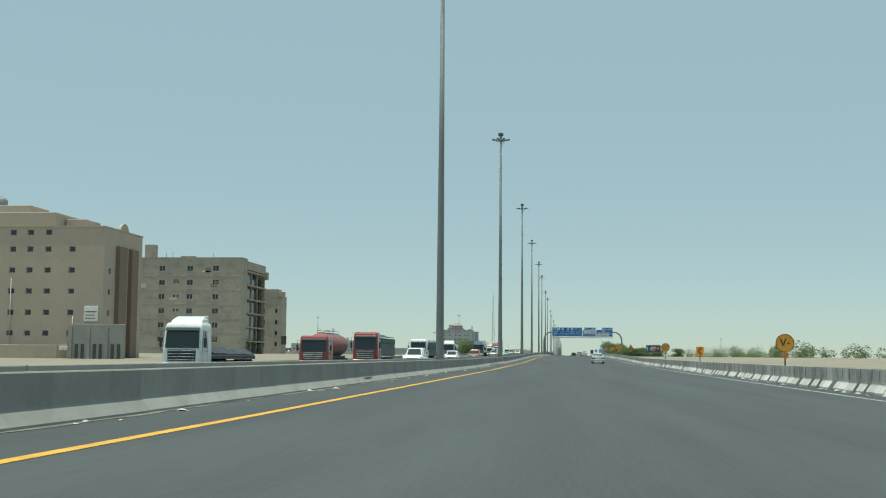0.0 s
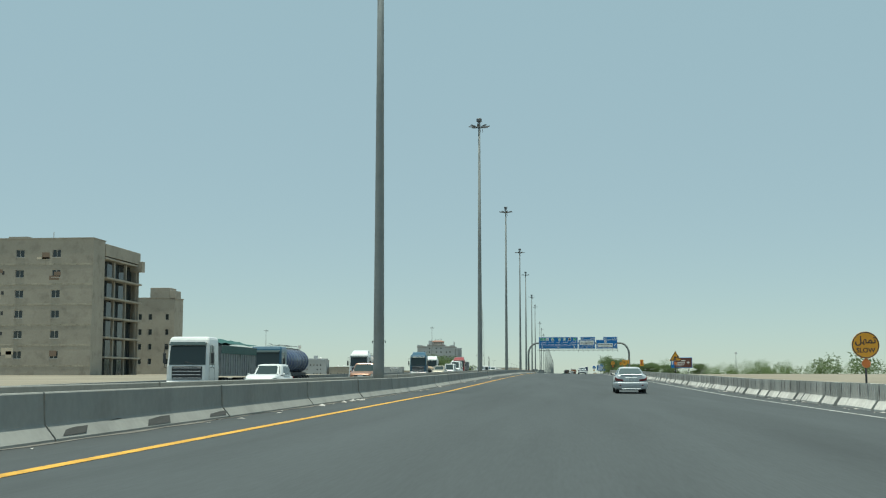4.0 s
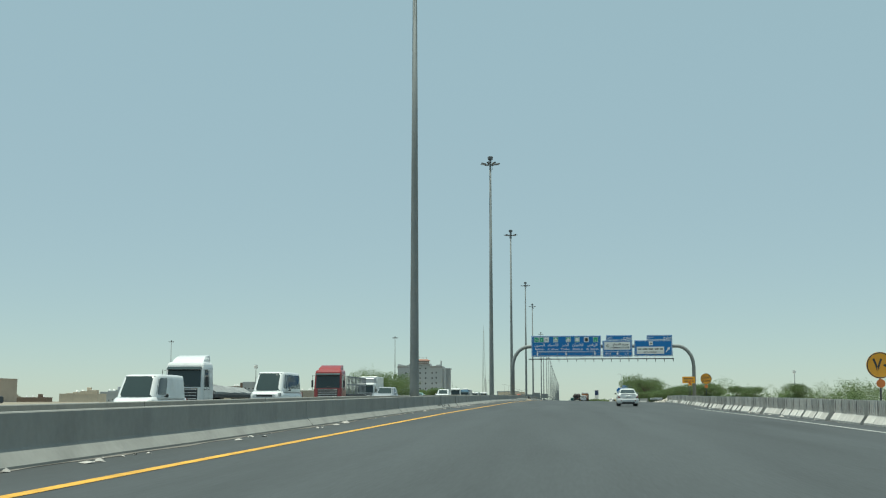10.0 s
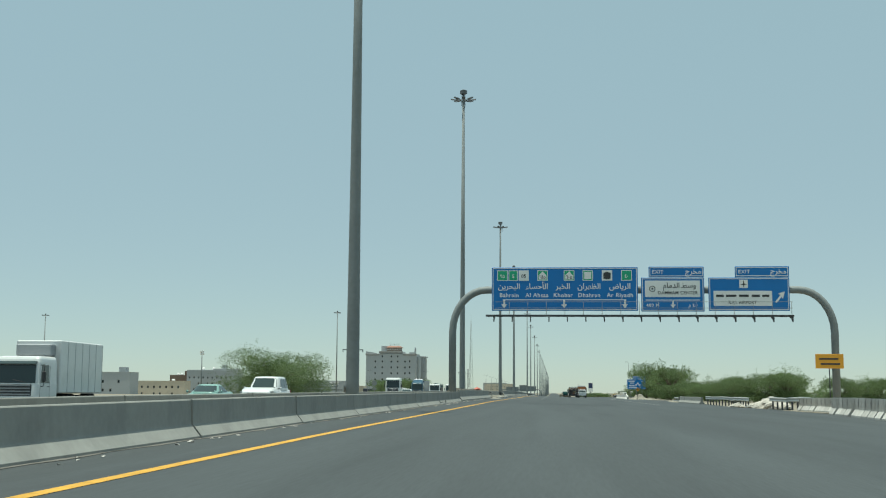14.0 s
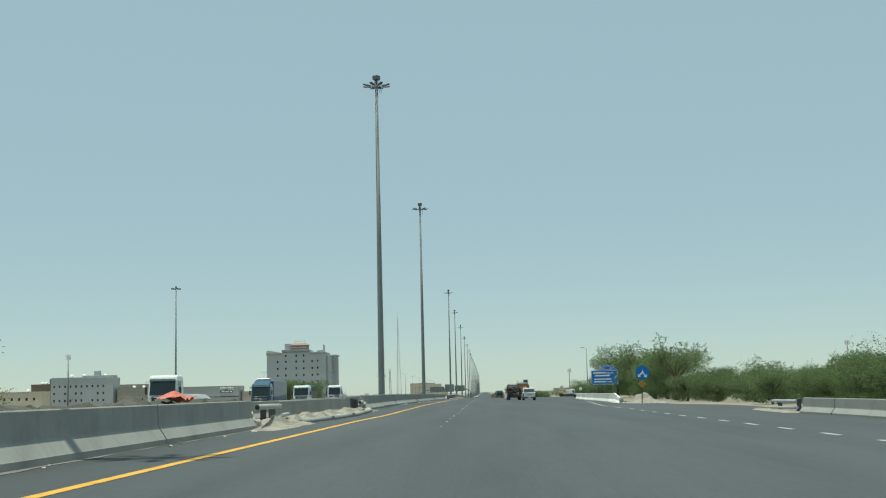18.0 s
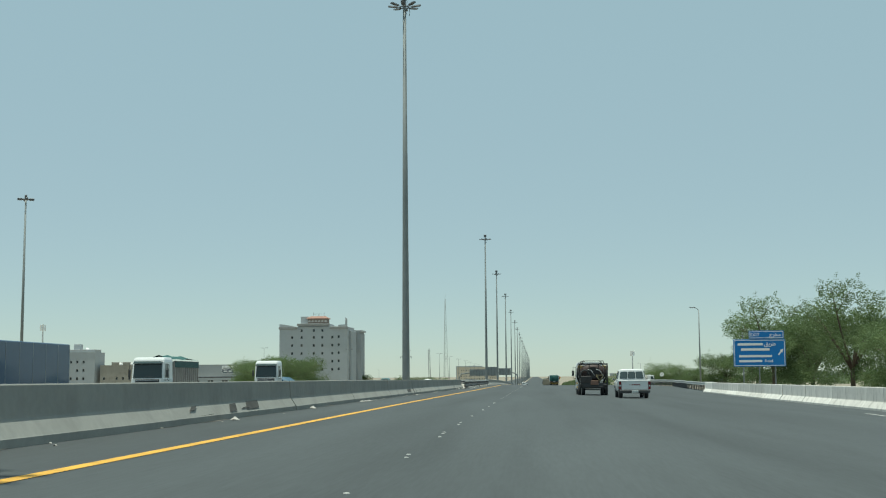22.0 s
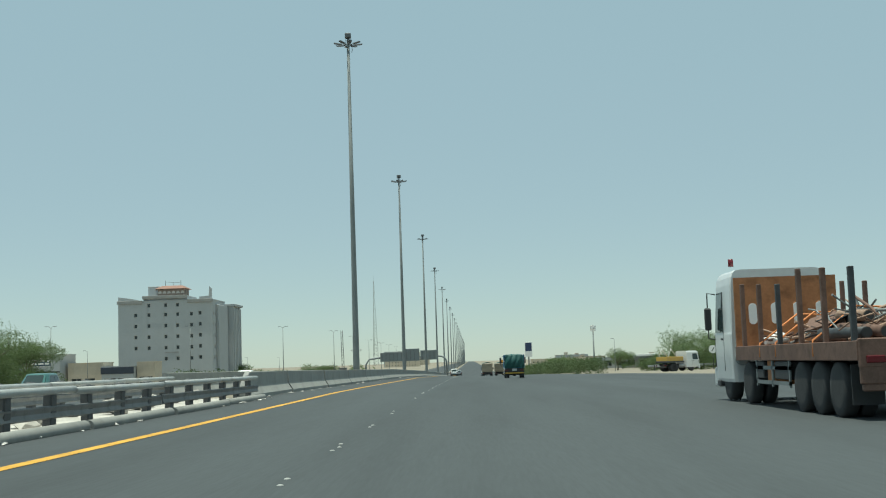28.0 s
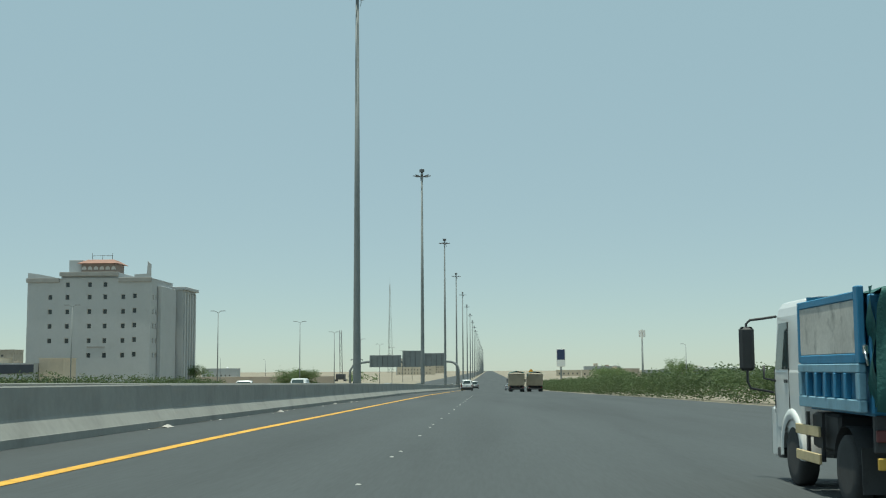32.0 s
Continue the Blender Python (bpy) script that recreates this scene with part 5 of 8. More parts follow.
def short_mast(m, h, label):
    top = thing("flood_mast", m, label, "lamp post", "flood masts beside the highway")
    part("pole", Shape().tube([(0, 0, 0), (0, 0, h)], [0.2, 0.1], 10), GALV, top)
    part("crown", Shape().tube([(0.45 * math.cos(a), 0.45 * math.sin(a), h - 0.2) for a in [k * math.pi / 4 for k in range(9)]], 0.06, 6), LAMP, top)
    for k in range(4):
        a = k * math.pi / 2 + 0.5
        part("lamp_head", Shape().bevel_box(0.4, 0.95, -0.18, 0.18, h - 0.32, h - 0.05, 0.04, pose(0, 0, 0, 0, 0, math.degrees(a))), LAMP, top)
    part("winch_head", Shape().tube([(0, 0, h), (0, 0, h + 0.35)], 0.16, 8), LAMP, top)
    return top


fm = short_mast(on_road(-59.5, 668), 22.8, "slim grey flood mast with a small crown of lamps")
copy_thing(fm, on_road(-137, 655)).scale = (1, 1, 0.93)


def lattice(m, h, w, label, name, category):
    """A tapering three-legged lattice mast with cross bracing."""
    top = thing(name, m, label, category)
    feet = [Vector((w * math.cos(a), w * math.sin(a), 0)) for a in (0.3, 2.4, 4.5)]
    for f in feet:
        part("leg", Shape().tube([f, f * 0.12 + Vector((0, 0, h))], [w * 0.05, w * 0.03], 5), GALV, top)
    s = Shape()
    n = 26
    for k in range(n):
        t0, t1 = k / n, (k + 1) / n
        for a, b in ((0, 1), (1, 2), (2, 0)):
            p = feet[a] * (1 - 0.88 * t0) + Vector((0, 0, h * t0))
            q = feet[b] * (1 - 0.88 * t1) + Vector((0, 0, h * t1))
            s.tube([p, q], w * 0.025, 4)
    part("bracing", s, GALV, top)
    part("antenna", Shape().tube([(0, 0, h), (0, 0, h * 1.08)], w * 0.02, 4), GALV, top)
    return top


lattice(pose(-170, 2820, -3), 152, 5.5, "tall grey lattice transmission tower far off", "lattice_tower", "tower")


def cell_mast(m, h, label):
    top = thing("cell_mast", m, label, "mast", "mobile phone masts")
    part("pole", Shape().tube([(0, 0, 0), (0, 0, h)], [0.35, 0.2], 10), GALV, top)
    for k in range(6):
        a = k * math.pi / 3
        part("antenna_panel", Shape().bevel_box(0.7, 0.9, -0.22, 0.22, h - 2.6, h - 0.2, 0.03, pose(0, 0, 0, 0, 0, math.degrees(a))), SIGN_WHITE, top)
    part("frame", Shape().tube([(0.75 * math.cos(a), 0.75 * math.sin(a), h - 1.4) for a in [k * math.pi / 6 for k in range(13)]], 0.05, 5), GALV, top)
    return top


cm = cell_mast(on_road(-195, 996), 26.4, "white mobile phone mast above the roofs")
cm.scale = (1.25, 1.25, 1)
copy_thing(cm, on_road(96, 760)).scale = (0.7, 0.7, 0.5)
copy_thing(cm, on_road(52, 1180, -8.0))


# ---- road signs ----
def sign_post(m, h, label, group="works signs beside the road"):
    top = thing("road_sign", m, label, "road sign", group)
    part("post", Shape().tube([(0, 0.06, 0), (0, 0.06, h)], 0.04, 8), STEEL_DARK, top)
    return top


def disc(s, x, z, rad, y0, y1, n=28):
    return s.loft([[(x + rad * math.cos(a), y, z + rad * math.sin(a)) for a in [2 * math.pi * k / n for k in range(n)]] for y in (y0, y1)])


def round_sign(m, lines, label, h=2.1):
    top = sign_post(m, h, label)
    p = part("plate", disc(Shape(), 0, h, 0.5, -0.01, 0.02), SIGN_ORANGE, top)
    part("rim", Shape().tube([(0.47 * math.cos(a), -0.012, h + 0.47 * math.sin(a)) for a in [2 * math.pi * k / 32 for k in range(33)]], 0.018, 4), BLACK, p)
    for txt, size, dz in lines:
        flat_text("lettering", txt, size, BLACK, p, pose(0, -0.016, h + dz))
    part("beacon", disc(Shape(), 0, h - 0.68, 0.16, -0.04, 0.03, 16), mat("amber_lens", (0.6, 0.18, 0.04), 0.4), top, "amber warning lamp")
    return top


round_sign(on_road(11.6, 66), [("٧٠", 0.62, 0.0)], "round orange works sign with a black speed limit", 2.0)
round_sign(on_road(11.65, 144.2), [(ar("تمهل"), 0.36, 0.17), ("SLOW", 0.24, -0.2)], "round orange works sign reading slow", 2.2)
round_sign(on_road(10.6, 287), [("٧٠", 0.62, 0.0)], "round orange works sign with a black speed limit", 2.25).scale = (0.9, 0.9, 0.9)
round_sign(on_road(11.3, 343), [(ar("تمهل"), 0.36, 0.17), ("SLOW", 0.24, -0.2)], "round orange works sign reading slow", 2.5).scale = (0.88, 0.88, 0.88)
tri = sign_post(on_road(11.2, 212), 2.4, "orange triangular works sign with a black digger pictogram")
p = part("plate", Shape().prism([(-0.55, 1.95), (0.55, 1.95), (0, 2.9)], "y", -0.01, 0.02), SIGN_ORANGE, tri)
bd = Shape()
for (xa, za), (xb, zb) in (((-0.5, 1.98), (0.5, 1.98)), ((0.5, 1.98), (0, 2.84)), ((0, 2.84), (-0.5, 1.98))):
    bd.tube([(xa, -0.012, za), (xb, -0.012, zb)], 0.025, 4)
part("rim", bd, BLACK, p)
part("digger_pictogram", Shape().box(-0.22, 0.08, -0.016, -0.01, 2.06, 2.16).box(-0.12, 0.05, -0.016, -0.01, 2.18, 2.36).prism([(0.06, 2.2), (0.2, 2.4), (0.26, 2.36), (0.3, 2.12), (0.22, 2.12), (0.2, 2.28), (0.1, 2.16)], "y", -0.016, -0.01), BLACK, p)
part("beacon", disc(Shape(), 0, 1.72, 0.16, -0.04, 0.03, 16), mat("amber_lens", (0.6, 0.18, 0.04), 0.4), tri, "amber warning lamp")


def chevron(m, h, label):
    top = sign_post(m, h, label)
    p = part("plate", Shape().bevel_box(-0.33, 0.33, -0.01, 0.03, h - 0.4, h + 0.4, 0.008), SIGN_ORANGE, top)
    part("chevron", Shape().prism([(0.22, h + 0.32), (-0.04, h), (0.22, h - 0.32), (0.02, h - 0.32), (-0.24, h), (0.02, h + 0.32)], "y", -0.016, -0.01), mat("chevron_red", (0.45, 0.06, 0.02), 0.5), p)
    return top


chevron(on_road(11.7, 108), 1.7, "orange board with a dark red chevron")
chevron(on_road(11.0, 254.4), 1.9, "narrow orange board with a dark red chevron").scale = (0.68, 1, 1)
chevron(on_road(15.7, 398), 2.6, "narrow orange board with a dark red chevron").scale = (0.72, 1, 0.95)
ob = sign_post(on_road(18.6, 428), 3.9, "orange works board with a line of dark lettering bars")
p = part("plate", Shape().bevel_box(-0.95, 0.95, -0.05, 0.0, 2.9, 3.9, 0.01), SIGN_ORANGE, ob)
part("lettering_bar", Shape().box(-0.7, 0.6, -0.056, -0.05, 3.5, 3.62).box(-0.6, 0.7, -0.056, -0.05, 3.15, 3.27), BLACK, p)

bb = thing("direction_board", on_road(23.4, 327.4), "brown and blue direction board with white lettering bars", "road sign")
for x in (-1.2, 1.2):
    part("post", Shape().tube([(x, 0.08, 0), (x, 0.08, 3)], 0.06, 8), GALV, bb)
p = part("plate", Shape().bevel_box(-1.95, 1.95, -0.03, 0.03, 1.25, 3.2, 0.02), SIGN_BLUE, bb)
part("brown_field", Shape().box(-1.35, 1.85, -0.036, -0.03, 1.35, 3.1), SIGN_BROWN, p)
part("up_arrow", Shape().prism([(-1.72, 1.8), (-1.6, 1.8), (-1.6, 2.35), (-1.5, 2.35), (-1.66, 2.65), (-1.82, 2.35), (-1.72, 2.35)], "y", -0.036, -0.03), SIGN_WHITE, p)
part("lettering_bar", Shape().box(-0.6, 0.7, -0.042, -0.036, 2.5, 2.68).box(-1.1, 0.6, -0.042, -0.036, 2.1, 2.26).box(-1.0, 0.5, -0.042, -0.036, 1.85, 1.93).box(-1.0, 0.3, -0.042, -0.036, 1.6, 1.68).box(0.9, 1.5, -0.042, -0.036, 2.2, 2.3).box(1.15, 1.25, -0.042, -0.036, 1.95, 2.6), SIGN_WHITE, p)

us = thing("road_sign", on_road(13.35, 544), "round blue sign with split white arrows on a leaning post", "road sign")
us.matrix_basis = on_road(13.35, 544) @ pose(0, 0, 0, 0, 3, 0)
part("post", Shape().tube([(0, 0.06, -0.05), (0, 0.06, 2.9)], 0.04, 8), STEEL_DARK, us)
p = part("plate", disc(Shape(), 0, 2.65, 0.62, -0.01, 0.02, 32), SIGN_BLUE, us)
part("split_arrow", Shape().prism([(-0.08, 2.7), (0, 2.95), (0.08, 2.7), (0.28, 2.45), (0.4, 2.55), (0.38, 2.25), (0.1, 2.32), (0.2, 2.4), (0, 2.6), (-0.2, 2.4), (-0.1, 2.32), (-0.38, 2.25), (-0.4, 2.55), (-0.28, 2.45)], "y", -0.016, -0.01), SIGN_WHITE, p)
mk = part("diamond_marker", Shape().prism([(-0.3, 1.68), (0, 1.38), (0.3, 1.68), (0, 1.98)], "y", 0.0, 0.02), STEEL_DARK, us, "diamond frame of round amber lamps")
for i in range(3):
    for j in range(3):
        part("amber_lamp", disc(Shape(), (i - j) * 0.12, 1.44 + (i + j) * 0.12, 0.07, -0.03, 0.002, 12), SIGN_ORANGE, mk)

ex = thing("direction_sign", on_road(17.5, 640), "blue exit direction sign on steel posts among the trees", "road sign")
for x in (0.9, 2.35, 3.8):
    part("post", Shape().bevel_box(x - 0.05, x + 0.05, 0.03, 0.13, 0, 5.3, 0.01), GALV, ex)
p = panel(ex, 0, 4.75, 2.35, 4.85, -0.05)
flat_text("arabic_word", ar("طريق"), 0.5, SIGN_WHITE, p, pose(3.35, -0.056, 4.42))
flat_text("latin_word", "Road", 0.34, SIGN_WHITE, p, pose(3.2, -0.056, 2.85), 1.1)
for x, w, z, h in ((1.55, 2.3, 4.4, 0.22), (2.0, 2.6, 3.92, 0.22), (2.0, 3.0, 3.3, 0.2), (1.55, 2.1, 2.85, 0.2)):
    part("lettering_bar", Shape().box(x - w / 2, x + w / 2, -0.056, -0.05, z - h / 2, z + h / 2), SIGN_WHITE, p)
part("exit_arrow", Shape().prism([(4.05, 3.45), (4.15, 3.38), (4.38, 3.68), (4.44, 3.56), (4.55, 3.95), (4.2, 3.86), (4.31, 3.76)], "y", -0.056, -0.05), SIGN_WHITE, p)
p = panel(ex, 1.45, 4.65, 4.9, 5.65, -0.05)
flat_text("latin_word", "EXIT", 0.36, SIGN_WHITE, p, pose(2.0, -0.056, 5.26), 1.15)
flat_text("arabic_word", ar("مخرج"), 0.48, SIGN_WHITE, p, pose(3.85, -0.056, 5.28))


ex.scale = (0.95, 1, 0.95)

rb = thing("road_sign", on_road(-32.5, 557.7), "dull grey back of a round sign over a triangular one", "road sign")
part("post", Shape().tube([(0, 0.04, 0), (0, 0.04, 3.1)], 0.04, 8), GALV, rb)
part("round_plate", disc(Shape(), 0, 2.65, 0.45, -0.01, 0.02), GALV, rb)
part("triangle_plate", Shape().prism([(-0.42, 1.45), (0.42, 1.45), (0, 2.15)], "y", -0.01, 0.02), GALV, rb)

# ---- rails, rubble and litter on the outer side ----
def w_rail(name, label, path, seed, h=0.72):
    top = thing(name, pose(0, 0, 0), label, "guard rail", kind="structure")
    q = random.Random(seed)
    prof = [(-0.03, -0.16), (0.03, -0.1), (-0.02, -0.03), (-0.02, 0.03), (0.03, 0.1), (-0.03, 0.16), (-0.05, 0.1), (-0.05, -0.1)]
    for (xa, ya), (xb, yb) in zip(path, path[1:]):
        L = math.hypot(xb - xa, yb - ya)
        n = max(1, round(L / 4))
        yaw = -math.degrees(math.atan2(xb - xa, yb - ya))
        me = Shape().prism([(-a, b) for a, b in prof], "y", -0.5 * L / n, 0.5 * L / n).mesh("beam", RAIL_STEEL)
        po = Shape().bevel_box(0.05, 0.17, -0.06, 0.06, 0, 0.85, 0.01).mesh("post", STEEL_DARK)
        for k in range(n):
            t = (k + 0.5) / n
            x, y = xa + (xb - xa) * t, ya + (yb - ya) * t
            o = new("beam", me)
            o.matrix_basis = on_road(x, y, h + q.uniform(-0.03, 0.03), yaw) @ pose(0, 0, 0, q.uniform(-0.8, 0.8))
            o.parent = top
            for u in (-0.25, 0.25):
                o = new("post", po)
                o.matrix_basis = on_road(x + (xb - xa) * u / n, y + (yb - ya) * u / n, -0.02, yaw)
                o.parent = top
    return top


w_rail("broken_guard_rail", "bent galvanised guard rail with dusty posts", [(16.2, 448), (16.6, 462), (16.3, 478)], 5)
w_rail("broken_guard_rail", "bent galvanised guard rail beside the rubble heap", [(16.4, 424), (16.2, 438)], 6)
w_rail("guard_rail", "galvanised guard rail along the ramp", [(15.4, 636), (16.8, 668), (18.8, 700), (19.5, 745)], 7)
w_rail("guard_rail", "galvanised guard rail behind the verge", [(26, 850), (38, 856), (54, 862)], 8)
run_of_blocks("ramp_barrier", "pale concrete barrier at the edge of the exit", lambda y: 15.9, 478, 500.4, 5.6, BLOCK_56, "barrier_block", 0.02, 21)
stub = thing("broken_rail", on_road(15.9, 501), "short stub of two pale pipes on dark posts", "guard rail")
stub_post(stub, 0.0, 0.5, 0.72, 1, 0)
stub_post(stub, 0.05, 4.6, 0.6, -3, 0)
part("pipe", Shape().tube([(-0.12, 0.5, 0.58), (-0.14, 5.6, 0.56)], 0.085, 12), RAIL_STEEL, stub, "pale dented steel pipe")
part("lower_pipe", Shape().tube([(-0.12, 0.4, 0.26), (-0.2, 5.9, 0.2)], 0.075, 12), RAIL_STEEL, stub, "pale dented steel pipe")
whole("sand_spill", lumpy_sheet(14.9, 16.9, 9, 500.5, 509, 22, lambda u, v: 0.1, 65, 0.8), GAP_SAND, "pale sand and stones spilled under the rail stub", "sand", kind="structure")
WHITE_6 = Shape().prism(barrier_profile(), "y", -2.99, 2.99).mesh("barrier_block", CONCRETE_WHITE)
run_of_blocks("gore_barrier", "white painted concrete barrier at the exit gore", lambda y: float(np.interp(y, [550, 603, 640], [12.2, 13.5, 15.2])), 556, 640, 6, WHITE_6, "barrier_block", 0.015, 22)
whole("gore_barrier_end", Shape().loft([[(x, y, z) for x, z in ((-0.3, 0), (-0.12, 0.3 * k + 0.04), (-0.07, 0.92 * k), (0.07, 0.92 * k), (0.12, 0.3 * k + 0.04), (0.3, 0))] for y, k in ((-6.5, 0.3), (-5.6, 0.4), (0, 1.0))]), CONCRETE_WHITE, "white painted concrete barrier end sloping to the ground", "barrier", at=on_road(12.3, 556))
run_of_blocks("works_barrier", "whitewashed concrete blocks at the end of the works", lambda y: 16.0, 408, 424, 1.31, WORK_BLOCK, "barrier_block", 0.07, 23)


def stone_mesh(seed, material):
    q = random.Random(seed)
    s = Shape()
    n = 6
    rings = []
    for z, k in ((0, 0.8), (0.35, 1.0), (0.75, 0.7), (0.95, 0.25)):
        rings.append([(k * q.uniform(0.7, 1.15) * math.cos(2 * math.pi * j / n), k * q.uniform(0.7, 1.15) * math.sin(2 * math.pi * j / n), z * q.uniform(0.85, 1.1)) for j in range(n)])
    return s.loft(rings).mesh("stone", material)


STONES = [stone_mesh(k, RUBBLE) for k in range(5)]


def heap(label, x, y, rx, ry, n, seed, big=0.4, mound=0.0):
    top = thing("rubble_heap", on_road(x, y), label, "rubble")
    q = random.Random(seed)
    if mound:
        part("mound", Shape().loft([[(rx * k * q.uniform(0.9, 1.1) * math.cos(a), ry * k * q.uniform(0.9, 1.1) * math.sin(a), z * mound) for a in [2 * math.pi * j / 14 for j in range(14)]] for k, z in ((1, -0.05), (0.75, 0.4), (0.45, 0.8), (0.15, 1.0))], smooth=True), RUBBLE, top)
    for _ in range(n):
        a, d = q.uniform(0, 2 * math.pi), math.sqrt(q.random())
        s = big * q.uniform(0.25, 1.0)
        o = new("stone", q.choice(STONES))
        o.matrix_basis = pose(rx * d * math.cos(a), ry * d * math.sin(a), max(0, mound * (1 - d) - 0.1), q.uniform(-25, 25), q.uniform(-25, 25), q.uniform(0, 360)) @ Matrix.Diagonal((s, s * q.uniform(0.6, 1.4), s * q.uniform(0.5, 0.9), 1))
        o.parent = top
    return top


heap("heap of broken concrete and dirt beside the rail", 16.8, 441, 1.3, 4.0, 46, 1, 0.6, 0.8)
heap("scattered broken concrete at the end of the blocks", 16.3, 452, 1.2, 3.0, 26, 2, 0.5)
whole("rubble_heap", lumpy_sheet(12.4, 16.4, 16, 544.5, 552, 26, lambda u, v: 0.85 * math.exp(-((u - 0.42) / 0.2) ** 2 - ((v - 0.5) / 0.25) ** 2) + 0.12, 67, 0.5), GAP_SAND, "grey heap of sand and broken stone at the exit gore", "rubble")
heap("broken stone scattered at the exit gore", 14.2, 547.5, 2.4, 3.6, 70, 3, 0.2)
whole("concrete_block", Shape().loft([[(0.2 * f * math.cos(t), 0.2 * f * math.sin(t), z) for t in [k * math.pi / 6 for k in range(12)]] for f, z in ((1.05, 0), (1.0, 0.3), (0.8, 0.46), (0.3, 0.52))]), CONCRETE, "small rounded grey concrete block at the barrier end", "concrete block", at=on_road(12.2, 549.6))
heap("crumbled concrete behind the rounded kerb", -7.0, 493.5, 0.42, 11.5, 170, 6, 0.16)
heap("broken concrete below the torn rail", -7.2, 507.0, 0.45, 1.2, 46, 5, 0.24)
heap("stones and rubbish behind the bridge rail", -8.5, 682, 0.9, 29, 120, 7, 0.4)


def scraps(label, seed, n, xs, ys):
    q = random.Random(seed)
    s = Shape()
    for _ in range(n):
        y = q.uniform(*ys)
        x, w = q.uniform(*xs), 0.02 + 0.09 * q.random() ** 3
        m = on_road(x, y, 0.005, q.uniform(0, 360))
        s.add([m @ Vector(p) for p in ((-w, -w, 0), (w, -w * 0.8, 0.01), (w * 0.8, w, 0.0), (-w, w * 0.7, 0.02), (0, 0, w * q.uniform(0.3, 1.0)))], [(0, 1, 4), (1, 2, 4), (2, 3, 4), (3, 0, 4), (0, 3, 2, 1)])
    return whole("litter_scraps", s, LITTER, label, "litter", kind="stuff")


# narrow wavy strip on the asphalt, darker than the barrier's concrete
whole("toe_grit", strip(lambda y: (-7.26, -7.12 + 0.06 * math.sin(y * 1.7) + 0.05 * math.sin(y * 0.43)), [y * 1.0 for y in range(-20, 1000, 1)], 0.008), mat("grit", (0.16, 0.15, 0.135), 0.95, vary=0.35, scale=1.5, bump=0.4), "uneven grey-brown strip along the foot of the barrier", "grit", kind="structure")
scraps("pale scraps of paper and plastic along the barrier foot", 1, 420, (-7.18, -6.8), (0, 830))
scraps("pale scraps of paper and plastic under the bridge rail", 2, 260, (-7.1, -6.5), (652, 713))
scraps("pale chips scattered beside the outer blocks", 3, 260, (9.6, 10.1), (20, 330))

# filling station, pylon and warning sign down the slope
st = block("filling_station", pose(55, 1190, -3.1), 46, 12, 4.6, "low white filling station behind the hedge", PALE_WALL, [(u, 1.0) for u in range(4, 44, 5)], [], ww=3.0, wh=2.2)
part("canopy", Shape().bevel_box(8, 34, -12, -1, 4.8, 5.7, 0.1), SIGN_WHITE, st)
for x in (10, 21, 32):
    part("canopy_post", Shape().bevel_box(x - 0.2, x + 0.2, -7, -6.6, 0, 4.8, 0.03), GALV, st)
py = thing("pylon_sign", on_road(26, 1210), "tall pylon sign with a blue and white panel", "sign")
part("post", Shape().bevel_box(-0.3, 0.3, -0.2, 0.2, 0, 6, 0.03), GALV, py)
part("panel", Shape().bevel_box(-1.6, 1.6, -0.3, 0.3, 6, 12.5, 0.05), SIGN_WHITE, py)
part("panel_field", Shape().box(-1.4, 1.4, -0.306, -0.3, 8.5, 12.2), mat("pylon_navy", (0.03, 0.05, 0.12), 0.5), py)
dm = sign_post(on_road(11.5, 1110), 4.4, "yellow diamond warning sign on a tall post", "")
part("plate", Shape().prism([(-0.75, 4.4), (0, 3.65), (0.75, 4.4), (0, 5.15)], "y", -0.01, 0.02), SIGN_ORANGE, dm)
cr = thing("crawler_crane", on_road(-70, 1330), "dark crawler crane with an upright boom", "crane")
part("cab", Shape().bevel_box(-2, 2, -3, 3, 0.8, 3.4, 0.1), STEEL_DARK, cr)
part("track", Shape().bevel_box(-2.6, -1.6, -3, 3, 0, 1.0, 0.2), BLACK, cr)
part("track", Shape().bevel_box(1.6, 2.6, -3, 3, 0, 1.0, 0.2), BLACK, cr)
part("boom", Shape().tube([(-0.6, 2, 2), (-1.0, 3, 24)], 0.14, 4).tube([(0.6, 2, 2), (-0.1, 3, 24)], 0.14, 4).tube([(-0.6 + (k % 2) * 1.1 - 0.02 * k, 2 + k * 0.07, 2 + k * 1.5) for k in range(15)], 0.09, 4), STEEL_DARK, cr)


# ---- vehicles ----
def paint(name, color, rough=0.3, metal=0.0):
    m = mat(name, color, rough, metal, vary=0.06, scale=0.6, stain=0.08)
    m.node_tree.nodes["Principled BSDF"].inputs["Coat Weight"].default_value = 0.4
    return m


WHITE = paint("white_vehicle_paint", (0.72, 0.73, 0.72))
SILVER = paint("silver_vehicle_paint", (0.52, 0.55, 0.57), 0.32, 0.35)
RED = paint("red_vehicle_paint", (0.28, 0.03, 0.03))
BLUE = paint("blue_vehicle_paint", (0.022, 0.085, 0.14))
GOLD = paint("beige_vehicle_paint", (0.42, 0.38, 0.3), 0.35, 0.3)
TEAL = paint("pale_green_vehicle_paint", (0.25, 0.42, 0.38))
COPPER = paint("copper_vehicle_paint", (0.3, 0.16, 0.1), 0.35, 0.3)
GREY_PAINT = paint("grey_vehicle_paint", (0.3, 0.32, 0.34), 0.35, 0.2)
TAIL_RED = mat("tail_lamp_red", (0.13, 0.01, 0.016), 0.2, vary=0.05)
